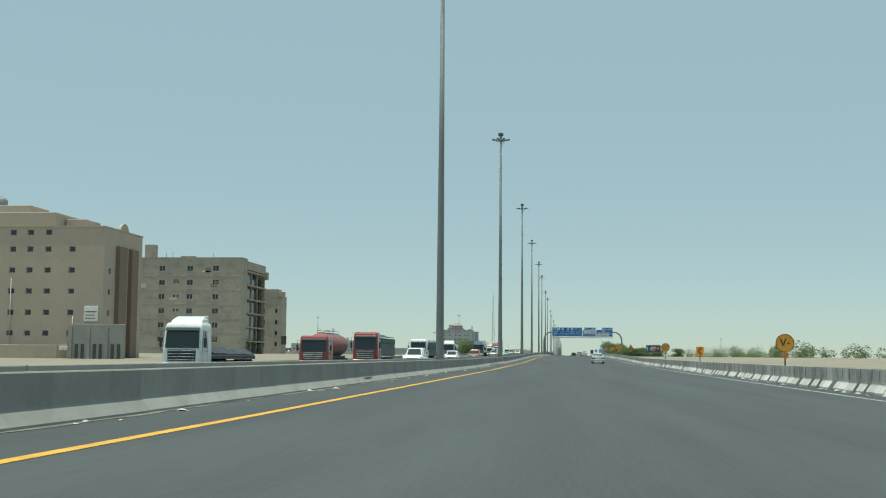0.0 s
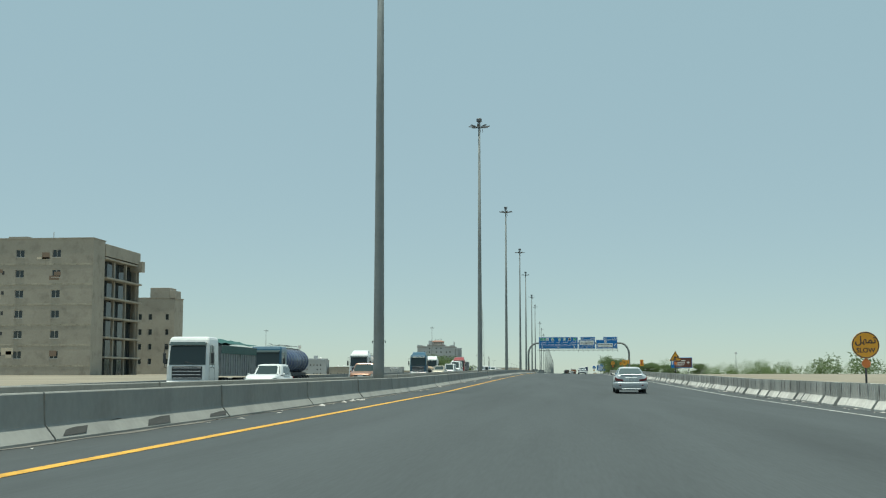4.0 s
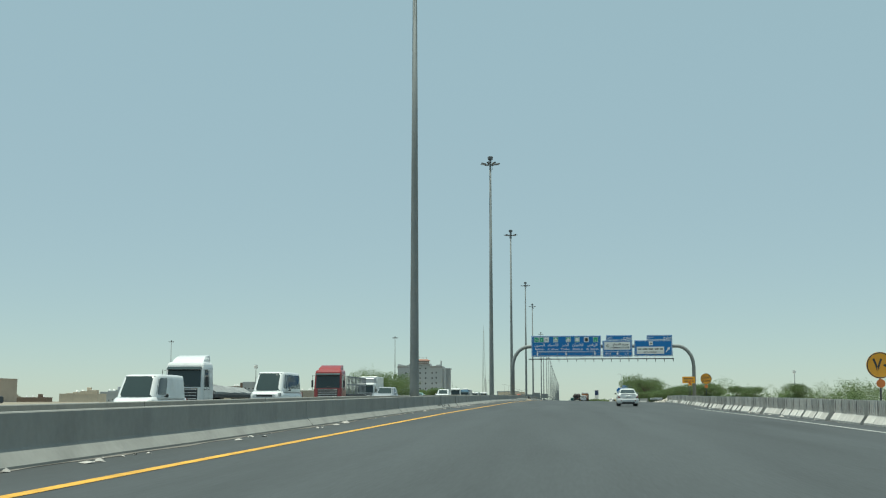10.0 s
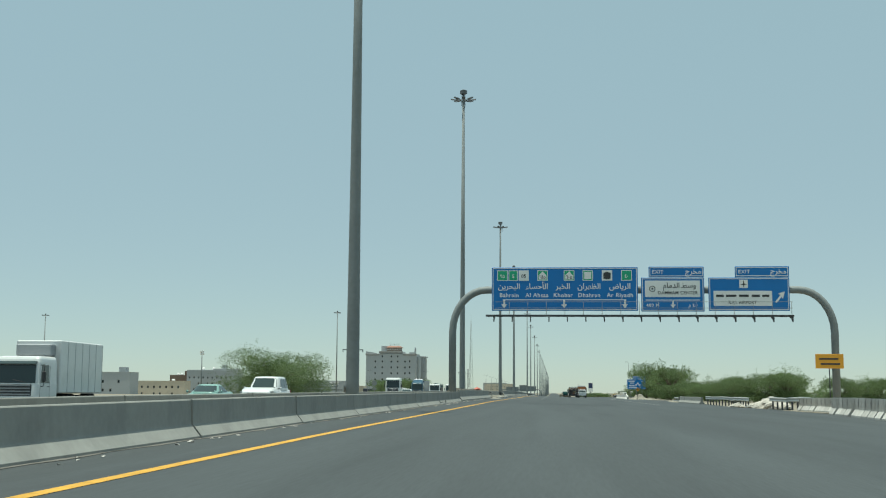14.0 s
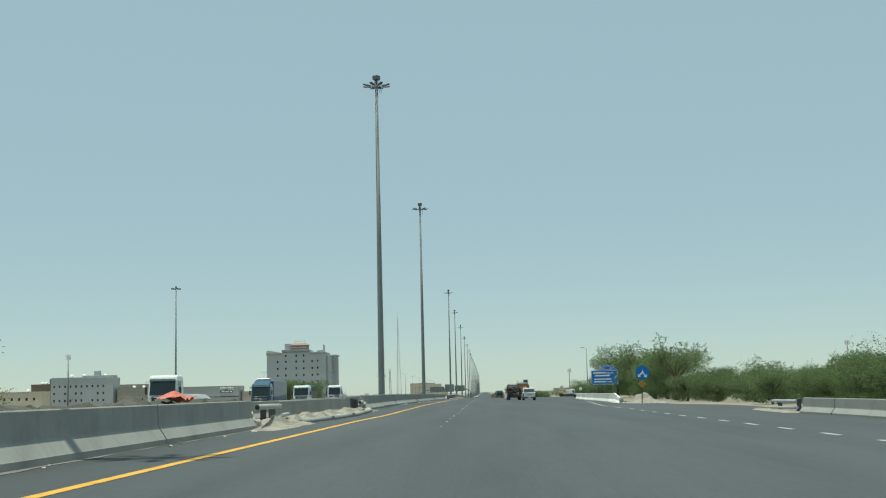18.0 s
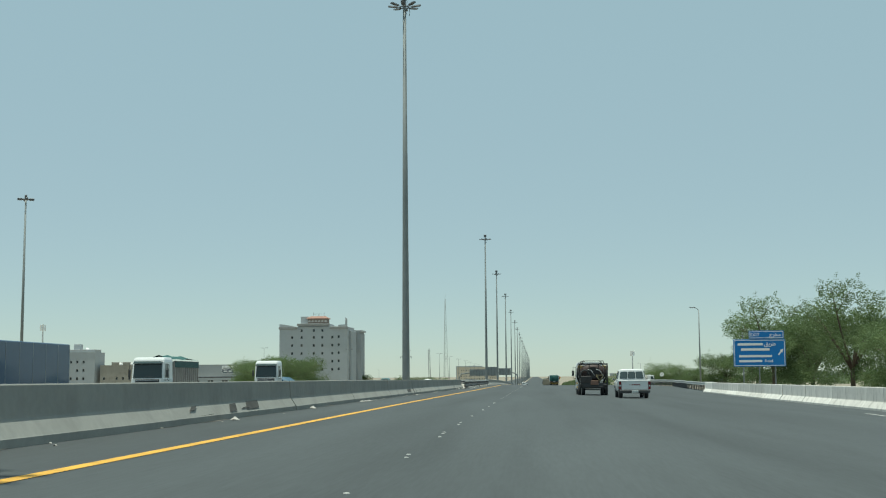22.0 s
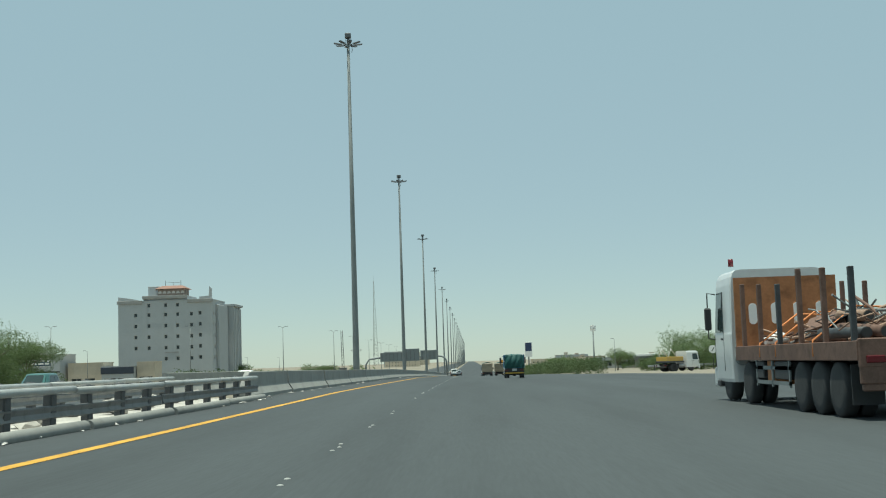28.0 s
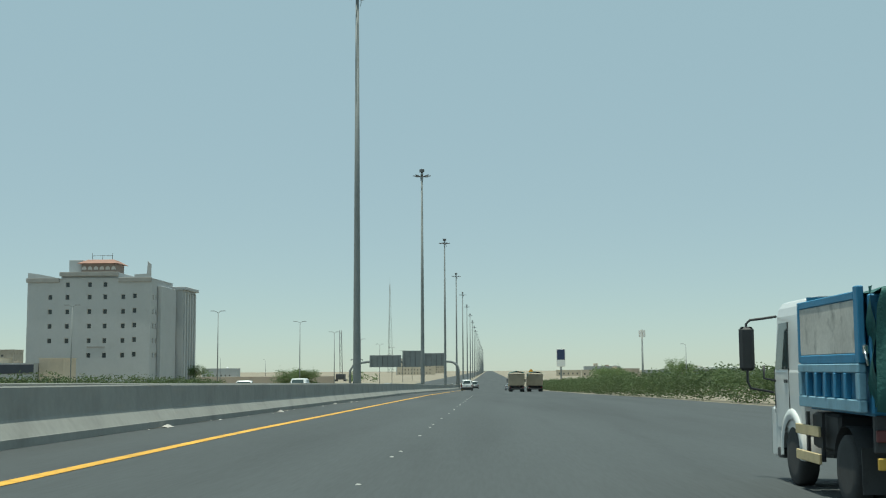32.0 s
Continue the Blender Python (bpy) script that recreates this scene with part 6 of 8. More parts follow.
LAMP_CLEAR = mat("headlamp_lens", (0.6, 0.62, 0.62), 0.12, 0.3, vary=0.05)
CHROME = mat("chrome", (0.6, 0.6, 0.6), 0.15, 1.0, vary=0.03)
RIM = mat("wheel_rim", (0.35, 0.36, 0.37), 0.4, 0.7, vary=0.1)
PLATE = mat("number_plate", (0.6, 0.62, 0.6), 0.5, vary=0.05)
TARP_GREEN = mat("green_tarpaulin", (0.015, 0.085, 0.075), 0.55, vary=0.25, scale=1.5, bump=0.5, stain=0.2)
TRUCK_YELLOW = mat("reflector_yellow", (0.55, 0.34, 0.05), 0.5, vary=0.12)
RUSTY = mat("rusty_orange_steel", (0.38, 0.165, 0.07), 0.8, vary=0.25, scale=1.2, stain=0.35)
RUST_DARK = mat("rusty_dark_steel", (0.17, 0.1, 0.075), 0.85, vary=0.3, scale=2, stain=0.3)
WOOD = mat("weathered_wood", (0.28, 0.2, 0.13), 0.9, vary=0.25, scale=3)
CHASSIS = mat("chassis_black", (0.05, 0.052, 0.054), 0.7, vary=0.2, scale=2)
TIPPER_GREY = mat("dusty_grey_tipper_steel", (0.3, 0.31, 0.31), 0.7, 0.1, vary=0.15, scale=0.8, stain=0.3)
TIPPER_BLUE = mat("faded_blue_tipper_steel", (0.04, 0.2, 0.36), 0.55, 0.1, vary=0.15, scale=1, stain=0.2)
SAND_LOAD = mat("sand_load", (0.36, 0.27, 0.18), 0.95, vary=0.2, scale=1.5, bump=0.4)
WHEEL_CACHE = {}


def wheel(parent, x, y, rad, width, side, dual=False):
    """A wheel > rim; side is -1 or 1, the outer side."""
    key = (rad, width, dual)
    if key not in WHEEL_CACHE:
        n = 22
        t = Shape()
        prof = [(-0.5, 0.62), (-0.5, 0.9), (-0.38, 1.0), (0.38, 1.0), (0.5, 0.9), (0.5, 0.62)]
        spans = [(-0.5 * width, width)] if not dual else [(-0.5 * width, width * 0.46), (0.04 * width, width * 0.46)]
        for x0, w in spans:
            t.loft([[(x0 + w * (u + 0.5), rad * k * math.cos(a), rad * k * math.sin(a)) for a in [2 * math.pi * j / n for j in range(n)]] for u, k in prof], smooth=True)
        rm = Shape().loft([[(u * width, rad * k * math.cos(a), rad * k * math.sin(a)) for a in [2 * math.pi * j / n for j in range(n)]] for u, k in ((0.3, 0.64), (0.46, 0.62), (0.4, 0.5), (0.36, 0.22), (0.45, 0.16))])
        for j in range(5):
            rm.box(0.34 * width, 0.44 * width, -0.07 * rad, 0.07 * rad, 0.14 * rad, 0.6 * rad, pose(0, 0, 0, 72 * j))
        WHEEL_CACHE[key] = (t.mesh("wheel", RUBBER), rm.mesh("rim", RIM))
    tm, rm = WHEEL_CACHE[key]
    o = new("wheel", tm)
    o.matrix_basis, o.parent = pose(x, y, rad, 0, 0, 0 if side > 0 else 180), parent
    k = new("rim", rm)
    k.parent = o


def ring(w, zl, zt, y):
    h = zt - zl
    half = [(w * 0.86, zl), (w * 0.97, zl + 0.12 * h), (w, zl + 0.4 * h), (w * 0.985, zl + 0.72 * h), (w * 0.93, zt - 0.04 * h), (w * 0.8, zt)]
    return [(x, y, z) for x, z in half] + [(-x, y, z) for x, z in reversed(half)]


CUTS = []


def plan_curve(w, h, o):
    """The rounded rear corner in plan, from the middle outwards, moved out by o."""
    return [(0.0, -h - o), (w * 0.5, -h - o), (w * 0.78, -h - o), (w * 0.88 + o * 0.3, -h + 0.025 - o * 0.9), (w * 0.945 + o * 0.6, -h + 0.08 - o * 0.6), (w * 0.985 + o, -h + 0.2), (w + o, -h + 0.36)]


def corner_patch(w, h, o, s, i0, i1, lo, hi, deep=0.03):
    """A pane wrapped round the rear corner; lo and hi are heights at its inner and outer end."""
    a, b = plan_curve(w, h, o)[i0:i1 + 1], plan_curve(w, h, o - deep)[i0:i1 + 1]
    n = len(a) - 1
    zl = [lo[0] + (lo[1] - lo[0]) * i / n for i in range(n + 1)]
    zh = [hi[0] + (hi[1] - hi[0]) * i / n for i in range(n + 1)]
    rings = [[(s * a[i][0], a[i][1], zl[i]), (s * a[i][0], a[i][1], zh[i]), (s * b[i][0], b[i][1], zh[i]), (s * b[i][0], b[i][1], zl[i])] for i in range(n + 1)]
    return Shape().loft(rings)


def wrap_bar(w, h, prof):
    """A bumper bar round the whole rear; prof lists height and how far it stands out."""
    rings = []
    for z, o in prof:
        c = plan_curve(w, h, o)
        d = plan_curve(w, h, -0.05)
        rings.append([(-x, y, z) for x, y in reversed(c)] + c_at(c[1:], z) + list(reversed(c_at(d, z))) + [(-x, y, z) for x, y in d[1:]])
    return Shape().loft(rings, smooth=True)


def c_at(c, z):
    return [(x, y, z) for x, y in c]


class Greenhouse:
    """The rounded glass house of a car, over its belt line; y0 is the rear, y1 the front."""

    def __init__(self, yb, yt, zb, zt, wb, wt, n=5.0):
        self.yb, self.yt, self.zb, self.zt, self.wb, self.wt, self.n = yb, yt, zb, zt, wb, wt, n

    def level(self, v):
        k = v ** 1.12
        yr = self.yb[0] + (self.yt[0] - self.yb[0]) * (v ** 1.15)
        yf = self.yb[1] + (self.yt[1] - self.yb[1]) * (v ** 1.1)
        return self.wb + (self.wt - self.wb) * k, (yr + yf) / 2, (yf - yr) / 2, self.zb + (self.zt - self.zb) * v

    def at(self, face, f, v, o):
        wx, yc, ly, z = self.level(v)
        g = (1 - min(1.0, abs(f)) ** self.n) ** (1 / self.n)
        if face in ("rear", "front"):
            s = -1 if face == "rear" else 1
            return (f * wx, yc + s * (ly * g + o), z + o * 0.5)
        s = -1 if face == "left" else 1
        return (s * (wx * g + o), yc + f * ly, z)

    def shell(self):
        rings = []
        for v, grow, dz in ((-0.06, 1, 0), *[(k / 12, 1, 0) for k in range(12)], (1.0, 0.985, 0), (1.0, 0.94, 0.025), (1.0, 0.8, 0.048), (1.0, 0.45, 0.06)):
            wx, yc, ly, z = self.level(max(0, v))
            z += min(0, v) * (self.zt - self.zb)
            r = []
            for k in range(56):
                a = 2 * math.pi * (k + 0.5) / 56
                c, s = math.cos(a), math.sin(a)
                r.append((wx * grow * math.copysign(abs(c) ** (2 / self.n), c), yc + ly * grow * math.copysign(abs(s) ** (2 / self.n), s), z + dz))
            rings.append(r)
        return Shape().loft(rings, smooth=True)

    def pane(self, face, f0, f1, v0, v1, o=0.013, lean=0.0):
        rings = []
        for i in range(9):
            t = i / 8
            v = v0 + (v1 - v0) * t
            e = max(0.0, abs(t - 0.5) - 0.36) / 0.14
            cut = 0.07 * (f1 - f0) * e * e
            a, b = f0 + cut + lean * t, f1 - cut
            fs = [a + (b - a) * k / 8 for k in range(9)]
            rings.append([self.at(face, f, v, o) for f in fs] + [self.at(face, f, v, o - 0.014) for f in reversed(fs)])
        return Shape().loft(rings)


def plate_of(parent, y, z, w=0.4, h=0.17):
    s = -1 if y < 0 else 1
    p = part("number_plate", Shape().bevel_box(-w / 2, w / 2, min(y, y + 0.02 * s), max(y, y + 0.02 * s), z - h / 2, z + h / 2, 0.006), PLATE, parent, "pale number plate with dark bars")
    b, (ya, yb) = Shape(), sorted((y + 0.02 * s, y + 0.023 * s))
    for zz in (z - 0.035, z + 0.035):
        for k, u in enumerate((-0.36, -0.24, -0.12, 0.1, 0.21, 0.32)):
            b.box(w * u, w * u + (0.022 if k % 2 else 0.03), ya, yb, zz - 0.02, zz + 0.02)
    part("plate_bars", b, GREY_PAINT, p)


def car(name, m, label, body, L=4.5, W=1.76, H=1.47, style="sedan", group="", glass=GLASS_DARK, dark_skirt=False):
    """A car, pickup, SUV or van; local +y is its front."""
    top = thing(name, m, label, {"sedan": "car", "suv": "car", "pickup": "pickup truck", "van": "van"}[style], group)
    h, w = L / 2, W / 2
    belt = H * {"sedan": 0.67, "suv": 0.61, "pickup": 0.6, "van": 0.52}[style]
    nose = {"sedan": 0.53, "suv": 0.6, "pickup": 0.58, "van": 0.5}[style] * H
    low = {"sedan": 0.22, "suv": 0.3, "pickup": 0.4, "van": 0.25}[style]
    rear = H * 0.705 if style == "sedan" else belt
    wr = {"sedan": 0.315, "suv": 0.37, "pickup": 0.36, "van": 0.33}[style]
    fy, ry = h * 0.6, -h * 0.56
    drop = 0.13 if style == "sedan" else 0.03
    rings = [ring(w * 0.78, low + 0.12, rear - drop, -h), ring(w * 0.88, low + 0.06, rear - drop * 0.5, -h + 0.025), ring(w * 0.945, low + 0.03, rear - drop * 0.25, -h + 0.08), ring(w * 0.985, low + 0.01, rear, -h + 0.2),
             ring(w, low, rear + 0.012, -h + 0.38), ring(w, low, (rear + belt) / 2 + 0.01, -h * 0.5), ring(w, low - 0.02, belt, 0), ring(w, low, belt - 0.02, h * 0.4), ring(w * 0.99, low, nose + 0.12, h * 0.62), ring(w * 0.975, low, nose + 0.05, h * 0.8),
             ring(w * 0.92, low + 0.02, nose - 0.03, h - 0.2), ring(w * 0.84, low + 0.05, nose - 0.1, h - 0.06), ring(w * 0.72, low + 0.1, nose - 0.16, h)]
    if style == "pickup":
        rings = [ring(w, low, belt, -h * 0.17)] + rings[6:]
    shell = part("body", Shape().loft(rings, smooth=True), body, top)
    wells = Shape()
    for s in (-1, 1):
        for yy in (fy, ry):
            wells.loft([[(s * x, yy + (wr + 0.045) * math.cos(a), wr + 0.02 + (wr + 0.045) * math.sin(a)) for a in [k * math.pi / 14 for k in range(28)]] for x in (w - 0.3, w + 0.3)])
    CUTS.append((shell, wells.mesh("wells", BLACK)))
    if style == "sedan":
        gh = Greenhouse((-h * 0.78, h * 0.46), (-h * 0.33, h * 0.06), rear - 0.05, H - 0.06, w * 0.9, w * 0.66)
        sides = ((-0.74, -0.52), (-0.49, -0.04), (0.0, 0.56))
        rv = (0.16, 0.9)
    elif style == "suv":
        gh = Greenhouse((-h * 0.95, h * 0.42), (-h * 0.84, h * 0.08), belt - 0.02, H - 0.06, w * 0.94, w * 0.76)
        sides = ((-0.88, -0.55), (-0.5, -0.1), (-0.06, 0.5))
        rv = (0.12, 0.86)
    elif style == "van":
        gh = Greenhouse((-h * 0.97, h * 0.84), (-h * 0.95, h * 0.55), belt - 0.02, H - 0.06, w * 0.97, w * 0.86, 7.0)
        sides = ((-0.95, -0.69), (-0.66, -0.4), (-0.37, -0.11), (-0.08, 0.18), (0.21, 0.46), (0.5, 0.8)) if L > 6 else ((0.36, 0.82),)
        rv = (0.12, 0.86)
    else:
        gh = Greenhouse((-h * 0.16, h * 0.46), (-h * 0.12, h * 0.16), belt - 0.02, H - 0.06, w * 0.95, w * 0.8, 7.0)
        sides = ((-0.84, -0.24), (-0.18, 0.52))
        rv = (0.2, 0.84)
    part("roof_shell", gh.shell(), body, top)
    if style == "pickup":
        for f0, f1 in ((-0.86, -0.31), (-0.28, 0.28), (0.31, 0.86)):
            part("rear_window", gh.pane("rear", f0, f1, *rv), glass, top)
    else:
        part("rear_window", gh.pane("rear", -0.88, 0.88, *rv), glass, top)
    part("windscreen", gh.pane("front", -0.95, 0.95, 0.04, 0.95) if style == "van" else gh.pane("front", -0.89, 0.89, 0.12, 0.93), GLASS_DARK, top)
    for face in ("left", "right"):
        for i, (f0, f1) in enumerate(sides):
            part("side_window", gh.pane(face, f0, f1, 0.15, 0.88), glass if style != "sedan" else GLASS_PALE, top)
    if style == "pickup":
        bed = Shape().box(-w * 0.97, w * 0.97, -h + 0.06, -h * 0.17, low + 0.12, low + 0.24)
        for s in (-1, 1):
            bed.bevel_box(min(s * w, s * (w - 0.07)), max(s * w, s * (w - 0.07)), -h + 0.02, -h * 0.17, low, belt, 0.025)
        bedo = part("cargo_bed", bed, body, top)
        CUTS.append((bedo, CUTS[-1][1]))
        tg = part("tailgate", Shape().bevel_box(-w * 0.84, w * 0.84, -h - 0.01, -h + 0.06, low + 0.1, belt - 0.01, 0.025), body, top)
        part("tailgate_ledge", Shape().bevel_box(-w * 0.98, w * 0.98, -h - 0.03, -h + 0.05, belt - 0.02, belt + 0.03, 0.018), body, top)
        badge = Shape()
        for k in range(5):
            badge.box(-0.3 + 0.125 * k, -0.3 + 0.125 * k + (0.035 if k == 0 else 0.1), -h - 0.016, -h - 0.008, belt - 0.27, belt - 0.2)
        part("brand_bar", badge, mat("dark_red_badge", (0.2, 0.02, 0.025), 0.5), tg, "dark red badge of short bars")
        for s in (-1, 1):
            part("bed_rail", Shape().tube([(s * w * 0.97, -h + 0.02, belt + 0.02), (s * w * 0.97, -h * 0.17, belt + 0.02)], 0.025, 6), body, top)
            part("bed_rail_bracket", Shape().tube([(s * w * 0.97, -h * 0.19, belt), (s * w * 0.94, -h * 0.17, belt + 0.1)], 0.02, 5), body, top)
    for s in (-1, 1):
        if style == "pickup":
            tl = part("tail_lamp", Shape().bevel_box(min(s * w * 1.005, s * w * 0.85), max(s * w * 1.005, s * w * 0.85), -h - 0.012, -h + 0.14, belt - 0.5, belt - 0.04, 0.02), TAIL_RED, top)
            part("reversing_lamp", Shape().box(min(s * w * 0.97, s * w * 0.88), max(s * w * 0.97, s * w * 0.88), -h - 0.016, -h - 0.01, belt - 0.33, belt - 0.25), LAMP_CLEAR, tl)
        elif style == "sedan":
            part("tail_lamp", corner_patch(w, h, 0.012, s, 2 if dark_skirt else 1, 6, (rear - 0.36, rear - 0.33), (rear - 0.27, rear - 0.12)), TAIL_RED, top)
            part("fog_reflector", Shape().bevel_box(s * w * 0.7 - 0.045, s * w * 0.7 + 0.045, -h - 0.066, -h, low + 0.18, low + 0.26, 0.015), TAIL_RED, top)
        else:
            part("tail_lamp", corner_patch(w, h, 0.01, s, 2, 5, (rear - 0.42, rear - 0.42), (rear - 0.02, rear - 0.02)), TAIL_RED, top)
        part("headlamp", Shape().loft([[(s * w * u, h - 0.02 - 0.34 * (u - 0.5), nose - z) for u, z in ((0.5, 0.12), (0.96, 0.08), (0.94, 0.24), (0.55, 0.27))], [(s * w * u, h - 0.3 - 0.34 * (u - 0.5), nose - z) for u, z in ((0.5, 0.12), (0.96, 0.08), (0.94, 0.24), (0.55, 0.27))]]), LAMP_CLEAR, top)
        mr = part("mirror", Shape().bevel_box(min(s * w * 1.03, s * (w + 0.15)), max(s * w * 1.03, s * (w + 0.15)), h * 0.3, h * 0.3 + 0.1, belt + 0.0, belt + 0.15, 0.04), body if style != "van" else BLACK, top)
        part("mirror_glass", Shape().bevel_box(min(s * w * 1.06, s * (w + 0.13)), max(s * w * 1.06, s * (w + 0.13)), h * 0.3 - 0.008, h * 0.3 + 0.02, belt + 0.02, belt + 0.13, 0.02), GLASS_DARK, mr)
        part("mirror_arm", Shape().tube([(s * w * 0.9, h * 0.32, belt + 0.03), (s * w * 1.08, h * 0.31, belt + 0.05)], 0.025, 6), BLACK, mr)
        for yy in (-h * 0.22, h * 0.12):
            part("door_handle", Shape().bevel_box(min(s * w * 0.985, s * w * 1.025), max(s * w * 0.985, s * w * 1.025), yy - 0.1, yy + 0.1, belt - 0.17, belt - 0.13, 0.01), CHROME if style == "sedan" else body, top)
        part("rubbing_strip", Shape().bevel_box(min(s * w * 0.985, s * w * 1.012), max(s * w * 0.985, s * w * 1.012), ry + 0.55, fy - 0.5, low + 0.28, low + 0.32, 0.008), body, top)
        for yy in (fy, ry):
            wheel(top, s * (w - (0.16 if style == "pickup" else 0.135)), yy, wr, 0.22, s)
    part("grille", Shape().bevel_box(-w * 0.5, w * 0.5, h - 0.12, h + 0.006, nose - 0.32, nose - 0.16, 0.02), CHASSIS, top)
    part("front_bumper_intake", Shape().bevel_box(-w * 0.6, w * 0.6, h - 0.12, h + 0.004, low + 0.14, low + 0.28, 0.02), CHASSIS, top)
    part("underbody", Shape().bevel_box(-w * 0.66, w * 0.66, -h + 0.22, h - 0.3, 0.17 if style != "pickup" else 0.3, low + 0.1, 0.03), CHASSIS, top)
    plate_of(top, h + 0.004, low + 0.36)
    if style == "pickup":
        part("rear_bumper", Shape().bevel_box(-w * 0.96, w * 0.96, -h - 0.13, -h + 0.04, low - 0.08, low + 0.1, 0.03), CHASSIS, top)
        plate_of(top, -h - 0.13, low + 0.0, 0.38, 0.16)
        part("spare_wheel", Shape().tube([(0.1, -h + 0.75, 0.5), (0.1, -h + 0.75, 0.32)], 0.33, 16), RUBBER, top)
    elif style == "sedan":
        part("rear_bumper", wrap_bar(w, h, ((low, -0.03), (low + 0.05, 0.02), (low + 0.12, 0.045), (rear - 0.5, 0.055), (rear - 0.45, 0.05), (rear - 0.425, 0.02), (rear - 0.42, -0.01))), body, top)
        part("bumper_skirt", Shape().bevel_box(-w * 0.62, w * 0.62, -h - 0.056, -h + 0.05, low - 0.02, low + (0.16 if dark_skirt else 0.05), 0.02), CHASSIS if dark_skirt else body, top)
        part("boot_gap", Shape().prism([(-w * 0.555, rear - 0.41), (-w * 0.547, rear - 0.41), (-w * 0.547, rear - 0.36), (-w * 0.555, rear - 0.36)], "y", -h - 0.003, -h + 0.01).box(-w * 0.55, w * 0.55, -h - 0.003, -h + 0.01, rear - 0.412, rear - 0.402).prism([(w * 0.555, rear - 0.41), (w * 0.547, rear - 0.41), (w * 0.547, rear - 0.36), (w * 0.555, rear - 0.36)], "y", -h - 0.003, -h + 0.01), CHASSIS, top)
        part("boot_lip", Shape().bevel_box(-w * 0.7, w * 0.7, -h + 0.0, -h + 0.09, rear - 0.06, rear + 0.012, 0.02), body, top)
        plate_of(top, -h - 0.004, rear - 0.31, 0.34, 0.16)
        part("rear_trim", Shape().bevel_box(-w * 0.38, w * 0.38, -h - 0.025, -h + 0.03, rear - 0.2, rear - 0.165, 0.012), SILVER, top)
        part("badge", Shape().tube([(0.06 * math.cos(a), -h - 0.008, rear - 0.105 + 0.042 * math.sin(a)) for a in [k * math.pi / 8 for k in range(17)]], 0.009, 5), CHROME, top)
        part("shelf_lamp", Shape().bevel_box(-0.12, 0.12, -h * 0.74, -h * 0.74 + 0.06, rear + 0.0, rear + 0.03, 0.008), TAIL_RED, top)
    else:
        part("rear_valance", wrap_bar(w, h, ((low, -0.03), (low + 0.06, 0.03), (low + 0.26, 0.04), (low + 0.3, 0.0))), CHASSIS if style == "suv" else body, top)
        plate_of(top, -h - 0.004, rear - 0.3)
        part("rear_trim", Shape().bevel_box(-w * 0.42, w * 0.42, -h - 0.02, -h + 0.03, rear - 0.18, rear - 0.14, 0.01), CHROME, top)
    part("exhaust", Shape().tube([(w * 0.5, -h + 0.3, 0.22), (w * 0.5, -h - 0.02, 0.22)], 0.03, 8), CHASSIS, top)
    return top


def cut_wells():
    """Cuts the wheel wells out of the bodies, all at once, and leaves plain meshes."""
    made = []
    for ob, me in CUTS:
        c = bpy.data.objects.new("wells", me)
        bpy.context.scene.collection.objects.link(c)
        c.matrix_basis = ob.parent.matrix_basis.copy()
        md = ob.modifiers.new("wells", "BOOLEAN")
        md.operation, md.object, md.solver = "DIFFERENCE", c, "EXACT"
        md.material_mode = "TRANSFER"
        made.append((ob, c))
    dg = bpy.context.evaluated_depsgraph_get()
    for ob, c in made:
        me = bpy.data.meshes.new_from_object(ob.evaluated_get(dg))
        ob.modifiers.clear()
        ob.data = me
        me.name = ob.name
    for ob, c in made:
        bpy.data.objects.remove(c)


